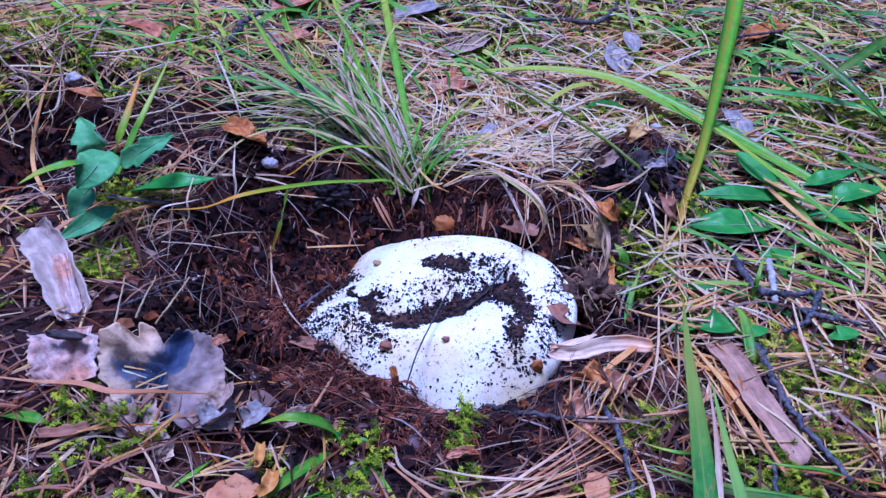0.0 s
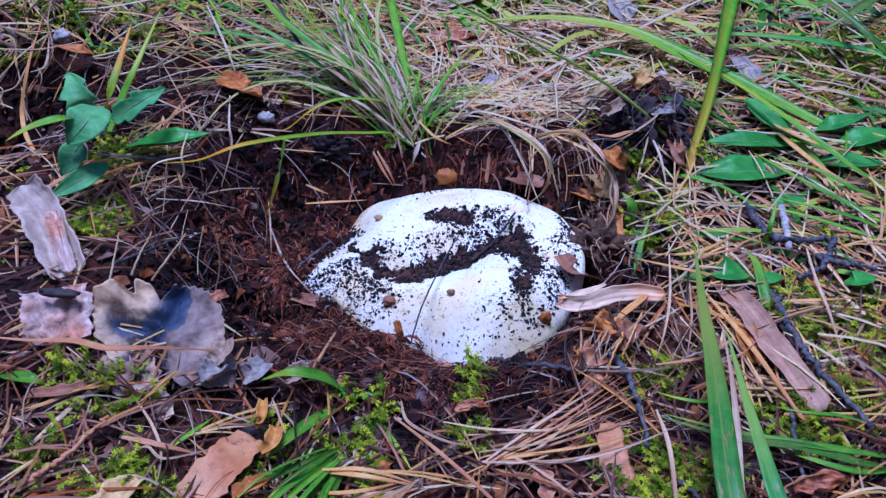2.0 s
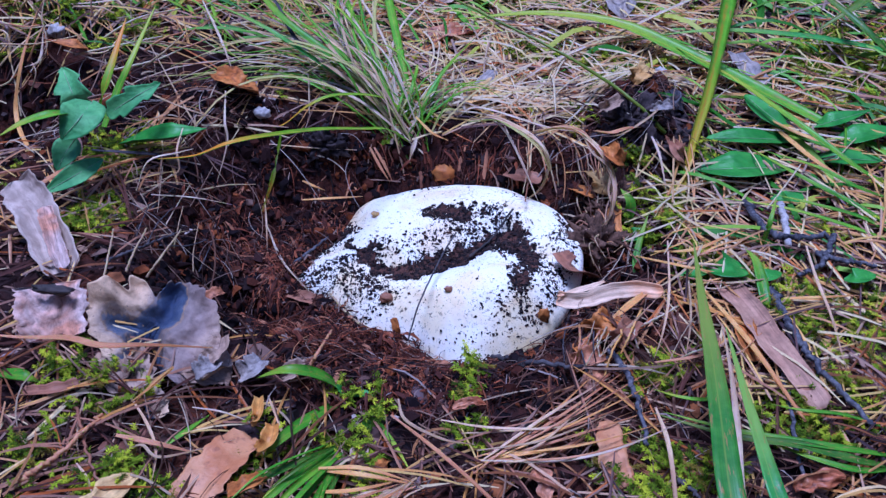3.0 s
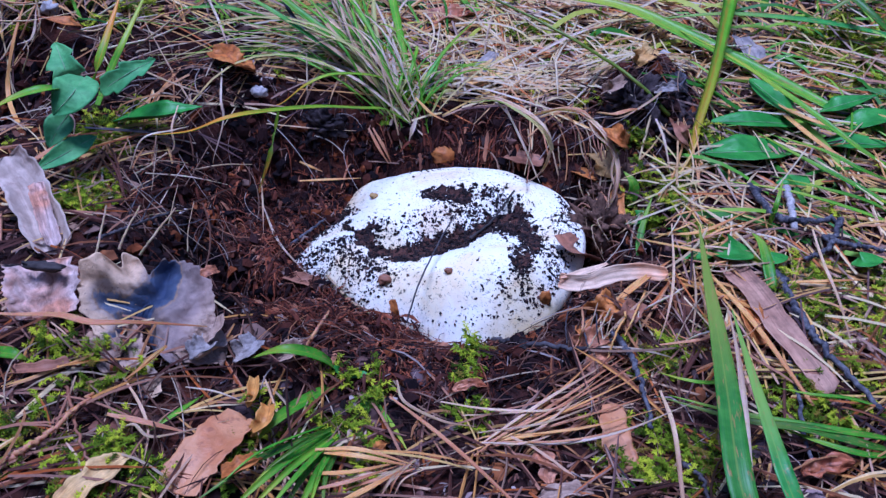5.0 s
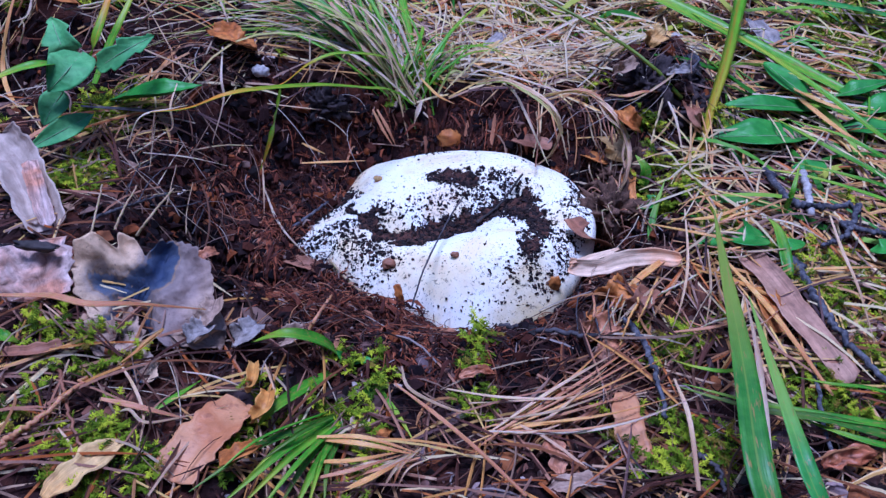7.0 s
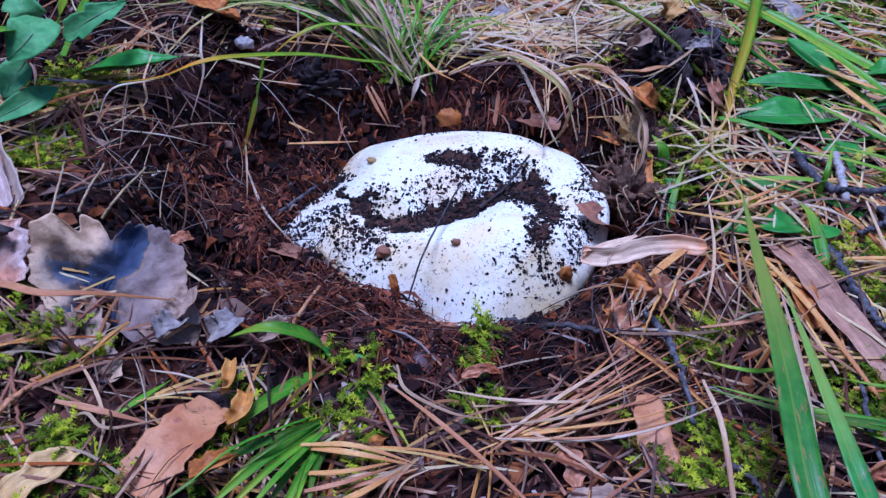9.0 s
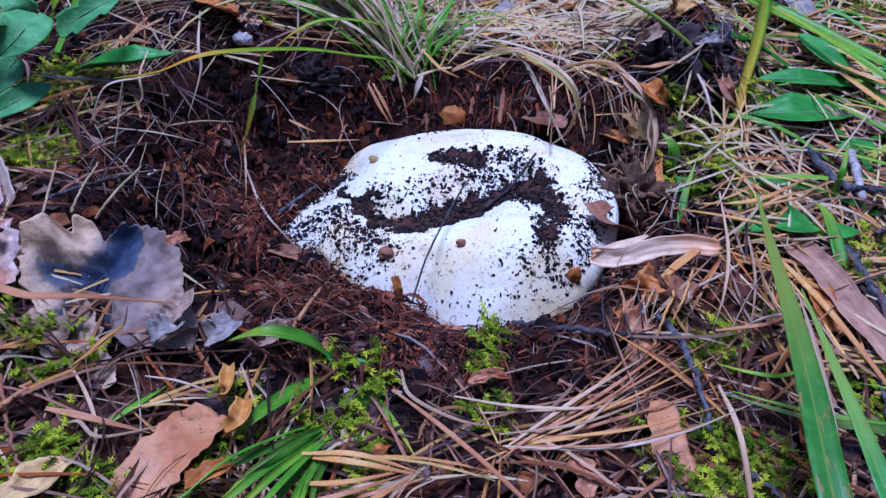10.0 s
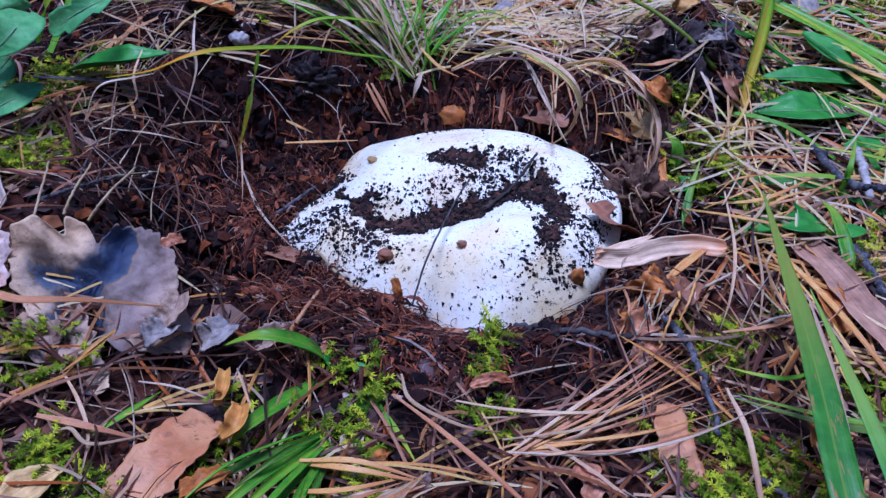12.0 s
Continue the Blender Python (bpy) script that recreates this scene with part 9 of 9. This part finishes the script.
def build_rootlets():
    """Fine pale roots that hang out of the dug walls and the torn clod."""
    verts, faces = [], []
    n = 0
    while n < 210:
        if n < 50:
            x, y = 0.106 + 0.022 * rng.normal(), 0.138 + 0.020 * rng.normal()
        else:
            x, y = rng.uniform(-0.30, 0.14), rng.uniform(-0.09, 0.185)
            if rng.random() > dug_amount(x, y) or inside_cap(x, y, 1.15):
                continue
        n += 1
        add_needle(verts, faces, (x, y, 0.001 + 0.004 * rng.random()), rng.random() * 6.28, rng.uniform(0.012, 0.040), rng.uniform(0.00012, 0.00030),
                   rng.normal() * 1.4, abs(rng.normal()) * 0.14, 7)
    return stuff("rootlets", verts, faces, ROOTLET, "fine pale and brown roots in the dug soil", "roots")


def build_tangle():
    """Thin dry stems that criss-cross over the rim: where they lie thickest, with how many."""
    verts, faces = [], []
    for cx, cy, rx, ry, many, high in ((-0.152, 0.045, 0.018, 0.028, 70, 0.016), (-0.165, 0.125, 0.045, 0.025, 90, 0.012), (-0.225, 0.185, 0.040, 0.020, 50, 0.014), (0.082, 0.070, 0.012, 0.035, 90, 0.010),
                                       (0.020, 0.122, 0.050, 0.010, 40, 0.010), (0.075, -0.035, 0.018, 0.020, 70, 0.010), (-0.010, -0.088, 0.060, 0.020, 80, 0.006), (-0.120, -0.100, 0.040, 0.025, 110, 0.006),
                                       (0.110, -0.090, 0.045, 0.030, 110, 0.006)):
        for _ in range(many):
            x, y = cx + rx * rng.normal(), cy + ry * rng.normal()
            if inside_cap(x, y, 1.1):
                continue
            heading, length = rng.random() * 6.28, rng.uniform(0.012, 0.045)
            if inside_cap(x + length * math.cos(heading), y + length * math.sin(heading), 1.08):
                continue
            add_needle(verts, faces, (x, y, high * rng.random() ** 1.5), heading, length, 0.00016 + 0.00042 * rng.random() ** 2, rng.normal() * 0.7, abs(rng.normal()) * 0.10, 6)
    return stuff("stem_tangle", verts, faces, TANGLE, "tangled thin grey and brown dry stems", "dry stems")


def build_outer_needles():
    """The same litter, thinner, round the part that lies close by."""
    verts, faces = [], []
    n = 0
    while n < 8000:
        x, y = rng.normal() * 0.42, 0.15 + rng.normal() * 0.40
        half = 0.15 + 0.55 * (y + 0.16)
        if abs(x) < half and -0.15 < y < 0.44:
            continue
        n += 1
        if rng.random() < smooth(0.05, 0.4, noise.noise((x * 9, y * 9, 3.0))):
            continue
        add_needle(verts, faces, (x, y, 0.0005 + 0.005 * rng.random()), rng.random() * 6.28, rng.uniform(0.02, 0.058), rng.uniform(0.0004, 0.0007), rng.normal() * 0.25, abs(rng.normal()) * 0.05, 3)
    return stuff("scattered_needles", verts, faces, NEEDLE, "dry pine needles scattered over the mossy floor", "pine needles")


def build_debris():
    """Crumbs and broken bits under the needles, over all the floor."""
    verts, faces = [], []
    for x, y in place_in_view(12000):
        if inside_cap(x, y, 1.0):
            continue
        if rng.random() < 0.6:
            r = 0.0004 + 0.0026 * rng.random() ** 5
            add_crumb(verts, faces, x, y, ground_z(x, y) + 0.3 * r, r)
        else:
            add_needle(verts, faces, (x, y, 0.003 * rng.random()), rng.random() * 6.28, 0.004 + 0.018 * rng.random() ** 2,
                       rng.uniform(0.00015, 0.00045), rng.normal() * 0.7, abs(rng.normal()) * 0.15, 3)
    return stuff("forest_debris", verts, faces, DEBRIS, "fine dark crumbs and broken twigs under the needles", "debris")


def build_fibres():
    verts, faces = [], []
    n = 0
    while n < 8200:
        heap = n > 6600
        if heap:
            x, y = -0.034 + 0.024 * rng.normal(), -0.024 + 0.010 * rng.normal()
        else:
            x, y = rng.uniform(-0.30, 0.14), rng.uniform(-0.09, 0.185)
        if inside_cap(x, y, 1.02) or (not heap and rng.random() > dug_amount(x, y)) or bump(x, y, -0.104, 0.007, 0.019, 0.017) > 0.35:
            continue
        if not heap and noise.noise((x * 24, y * 24, 12.0)) < -0.15 and rng.random() < 0.8:
            continue
        n += 1
        add_needle(verts, faces, (x, y, (0.009 if heap else 0.004) * rng.random() ** 2), rng.random() * 6.28, 0.003 + 0.011 * rng.random() ** 2 if heap else 0.002 + 0.010 * rng.random() ** 3,
                   0.00008 + 0.00036 * rng.random() ** 3, rng.normal() * 0.5, rng.normal() * 0.25, 3)
    return stuff("rotten_wood_fibres", verts, faces, FIBRE, "reddish-brown fibres of rotten wood in the hollow", "fibres")


def build_red_fibres():
    """Clumps of brighter red, shredded wood: the heap in front of the cap, and the torn edges of the hollow."""
    verts, faces = [], []
    heaps = ((-0.036, -0.027, 0.024, 0.009, 2300), (-0.083, 0.034, 0.010, 0.016, 1500), (-0.070, 0.072, 0.018, 0.012, 1100), (-0.118, 0.056, 0.026, 0.009, 800), (0.004, 0.116, 0.034, 0.009, 700),
             (0.078, 0.030, 0.010, 0.022, 300), (-0.066, 0.004, 0.014, 0.012, 1100), (-0.012, -0.060, 0.032, 0.012, 1100))
    for cx, cy, rx, ry, many in heaps:
        for _ in range(many):
            x, y = cx + rx * rng.normal(), cy + ry * rng.normal()
            if (inside_cap(x, y, 1.02) and ground_z(x, y) < cap_top(x, y)) or bump(x, y, -0.104, 0.007, 0.019, 0.017) > 0.35:
                continue
            lift = (0.009 if many > 2000 else 0.004) * rng.random() ** 2
            pick = rng.random()
            if pick < 0.05:
                add_needle(verts, faces, (x, y, lift), rng.random() * 6.28, rng.uniform(0.004, 0.011), rng.uniform(0.0004, 0.0008), rng.normal() * 0.3, rng.normal() * 0.3, 3, 1.6)
            elif pick < 0.6:
                add_needle(verts, faces, (x, y, lift), rng.random() * 6.28, rng.uniform(0.0015, 0.0060), rng.uniform(0.00015, 0.00050), rng.normal() * 0.5, rng.normal() * 0.4, 2, 1.5)
            else:
                add_needle(verts, faces, (x, y, lift), rng.random() * 6.28, 0.003 + 0.012 * rng.random() ** 2, rng.uniform(0.00008, 0.00025), rng.normal() * 0.5, abs(rng.normal()) * 0.26, 3)
    return stuff("red_wood_fibres", verts, faces, REDFIBRE, "shredded red-brown rotten wood beside the mushroom", "fibres")


def soil_cover(x, y):
    """How thickly soil lies on the cap: full in its groove, thin elsewhere."""
    d1, along = away_from(GROOVE, x, y)
    ragged = 0.007 * noise.noise((x * 90, y * 90, 3.0)) + 0.006 * noise.noise((x * 260, y * 260, 3.0))
    wide = 0.0035 + 0.0040 * smooth(0.1, 0.4, along) - 0.002 * smooth(0.6, 0.75, along)
    p = max(0.003 + 0.035 * smooth(0.15, 0.5, noise.noise((x * 40, y * 40, 6.0))), 1 - smooth(0.40 * wide, 1.6 * wide, d1 + ragged))
    for cx, cy, rx, ry, most in SOIL_THICK + SOIL_THIN:
        e = math.hypot((x - cx) / rx, (y - cy) / ry) + 80 * ragged
        p = max(p, most * (1 - smooth(0.45, 1.45, e)))
    return p


def build_cap_soil():
    """Crumbs that lie on the cap, over a crumbly bed of soil in its fold."""
    verts, faces = [], []
    step, index = 0.0008, {}
    for j in range(190):
        for i in range(200):
            x, y = -0.085 + i * step, -0.035 + j * step
            if inside_cap(x, y, 0.98) and soil_cover(x, y) > 0.70 + 0.25 * noise.noise((x * 420, y * 420, 8.0)):
                index[i, j] = len(verts)
                lift = 0.0007 + 0.0011 * noise.noise((x * 300, y * 300, 1.0)) + 0.0006 * noise.noise((x * 800, y * 800, 1.0))
                verts.append((x + 0.0003 * noise.noise((x * 900, y * 900, 4.0)), y, cap_top(x, y) + lift))
    for i, j in index:
        if (i + 1, j) in index and (i, j + 1) in index and (i + 1, j + 1) in index:
            faces.append((index[i, j], index[i + 1, j], index[i + 1, j + 1], index[i, j + 1]))
    stuff("soil_in_fold", verts, faces, CAPSOIL, "dark brown soil filling the mushroom's fold", "soil")
    verts, faces = [], []
    n = 0
    while n < 17000:
        x, y = rng.uniform(-0.085, 0.07), rng.uniform(-0.035, 0.115)
        if not inside_cap(x, y, 0.97) or rng.random() > soil_cover(x, y):
            continue
        n += 1
        r = 0.00013 + 0.00100 * rng.random() ** 3.6 * (0.55 + 0.45 * soil_cover(x, y))
        add_crumb(verts, faces, x, y, cap_top(x, y) + 0.4 * r, r)
    return stuff("soil_on_cap", verts, faces, DARK_CRUMB, "black soil crumbs lying in the mushroom's fold", "soil")


def build_tussock_straws():
    """Dry and green thin blades that fan back and sideways from the tussock's foot."""
    made = []
    foot = TUSSOCK.location
    for i in range(122):
        front = i < 100
        heading = radians(rng.normal() * (10 if i < 66 else 16) + (132 if i < 66 else 148) if front else rng.uniform(15, 115))
        length = rng.uniform(0.06, 0.22) if front else rng.uniform(0.03, 0.10)
        x, y = foot.x + rng.normal() * 0.007, foot.y + rng.normal() * 0.005
        high, bow = (rng.uniform(0.012, 0.038) if i < 66 else rng.uniform(0.006, 0.026)), rng.normal() * 0.42
        pts = []
        for k in range(4):
            u = k / 3
            h = heading + bow * u
            px, py = x + u * length * math.cos(h), y + u * length * math.sin(h)
            pts.append((px, py, ground_z(px, py) + (high * math.sin(math.pi * min(1, 0.12 + u * (0.55 if i < 66 else 0.8))) if k else 0.0)))
        mat = (OLIVEHAY, HAY, GREEN, BRIGHT, GREYHAY, BRIGHT, OLIVEHAY, PALE, GREEN, PALE)[int(rng.integers(0, 10))] if front else (BRIGHT, OLIVEHAY, PALE, GREEN)[i % 4]
        made.append(blade("blade", pts, 0.0007 + 0.0020 * rng.random() ** 1.6, mat, category="", fold=0.4, n=12))
    adopt(TUSSOCK, *made)


def build_flakes():
    """Thin chips of bark and dead leaf, flat on the dug soil and among the needles."""
    verts, faces = [], []
    n = made = 0
    while n < 760:
        if n < 45:
            x, y = rng.uniform(-0.165, 0.10), rng.uniform(-0.065, 0.150)
            if rng.random() > dug_amount(x, y):
                continue
        else:
            (x, y), = place_in_view(1)
        n += 1
        if inside_cap(x, y, 1.03) or (n > 45 and rng.random() < 1.2 * dug_amount(x, y)):
            continue
        size = rng.uniform(0.002, 0.006) if n < 45 else rng.uniform(0.003, 0.010)
        a, tx, ty = rng.random() * 6.28, rng.normal() * 0.35, rng.normal() * 0.35
        loose = y < 0.14 and made < 280
        made += loose
        far_verts, far_faces = verts, faces
        if loose:
            verts, faces = [], []
        b, k = len(verts), int(rng.integers(5, 8))
        ring = []
        for i in range(k):
            th = a + 6.283 * i / k
            r = size * rng.uniform(0.5, 1.1)
            dx, dy = r * math.cos(th), 0.6 * r * math.sin(th)
            dx, dy = dx * math.cos(a) - dy * math.sin(a), dx * math.sin(a) + dy * math.cos(a)
            ring.append((x + dx, y + dy, ground_z(x, y) + 0.0015 + tx * dx + ty * dy + 0.1 * size * rng.normal()))
        verts.extend(ring)
        verts.extend((px, py, pz - 0.0005) for px, py, pz in ring)
        verts.append((x, y, ground_z(x, y) + 0.0015 + 0.25 * size))
        for i in range(k):
            j = (i + 1) % k
            faces.append((b + i, b + j, b + 2 * k))
            faces.append((b + j, b + i, b + k + i, b + k + j))
        faces.append(tuple(b + k + i for i in reversed(range(k))))
        if loose:
            tagged(new("bark_chip", mesh_from("bark_chip", verts, faces, LOOSE_FLAKE)), "small brown chip of bark among the litter", "bark chip", "bark chips")
            verts, faces = far_verts, far_faces
    return stuff("bark_chips", verts, faces, FLAKE, "small brown chips of bark and dead leaf", "bark chips")


def build_straws():
    """Longer flat dry straws, lying loosely."""
    verts, faces = [], []
    for x, y in place_in_view(330):
        if y < 0.12 or dug_amount(x, y) > 0.25 or inside_cap(x, y, 1.2):
            continue
        heading = rng.random() * 6.28
        length = rng.uniform(0.03, 0.085)
        tip = (x + length * math.cos(heading), y + length * math.sin(heading))
        if dug_amount(*tip) > 0.3:
            continue
        add_needle(verts, faces, (x, y, 0.004 + 0.006 * rng.random()), heading, length, rng.uniform(0.0003, 0.0006), rng.normal() * 0.25, abs(rng.normal()) * 0.05, 8, 1.6)
    return stuff("straw_litter", verts, faces, STRAW, "long pale dry straws lying over the needles", "straw")


def build_pale_needles():
    """Bleached needles lying thick behind the rim and round the torn clod."""
    verts, faces = [], []
    for cx, cy, rx, ry, many in ((0.065, 0.180, 0.050, 0.024, 150), (0.020, 0.225, 0.070, 0.035, 130), (0.060, 0.300, 0.080, 0.040, 110), (0.118, 0.070, 0.018, 0.022, 70), (0.026, 0.149, 0.024, 0.004, 44)):
        for _ in range(many):
            x, y = cx + rx * rng.normal(), cy + ry * rng.normal()
            if many != 44 and ((y < 0.148 and x < 0.092) or dug_amount(x, y) > 0.2):
                continue
            add_needle(verts, faces, (x, y, 0.003 + 0.008 * rng.random()), rng.random() * (3.1 if many == 44 else 6.28), rng.uniform(0.020, 0.055), rng.uniform(0.00035, 0.00065), rng.normal() * 0.3, abs(rng.normal()) * 0.06, 5)
    return stuff("bleached_needles", verts, faces, BLEACHED, "pale bleached pine needles heaped behind the hollow", "pine needles")


def build_thin_grass():
    """Fine green blades that stand and lean among the litter, mostly at the back and on one side."""
    verts, faces = [], []
    for x, y in place_in_view(2300):
        want = 0.03 * smooth(-0.02, 0.05, y) + 0.14 * smooth(0.13, 0.18, y) + 0.5 * smooth(0.12, 0.20, x) * smooth(-0.02, 0.08, y) + 0.75 * smooth(0.18, 0.24, y) * (1 - smooth(-0.08, 0.05, x)) * smooth(-0.34, -0.2, x) + 0.25 * smooth(0.17, 0.24, y)
        if dug_amount(x, y) > 0.1 or rng.random() > want or inside_cap(x, y, 1.1):
            continue
        heading = (2.6 if x > 0.1 else 2.3) + rng.normal() * 0.7
        add_needle(verts, faces, (x, y, 0.0), heading, rng.uniform(0.02, 0.075), 0.0003 + 0.0011 * rng.random() ** 2, rng.normal() * 0.5, rng.uniform(0.05, 0.25), 6, 1.9)
    return stuff("thin_grass", verts, faces, THINGRASS, "fine green grass blades among the needles", "grass")


build_tussock_straws()
build_flakes()
build_straws()
build_pale_needles()
build_thin_grass()
build_needles("old_needle_litter", 2450, True, OLD_NEEDLE, "weathered brown and mauve pine needles on the floor")
build_needles("needle_litter", 9600, False, NEEDLE, "dry straw-coloured pine needles strewn over the floor")
build_moss()
build_hollow_crumbs()
build_clods()
build_rootlets()
build_tangle()
build_outer_needles()
build_debris()
build_fibres()
build_red_fibres()
build_cap_soil()
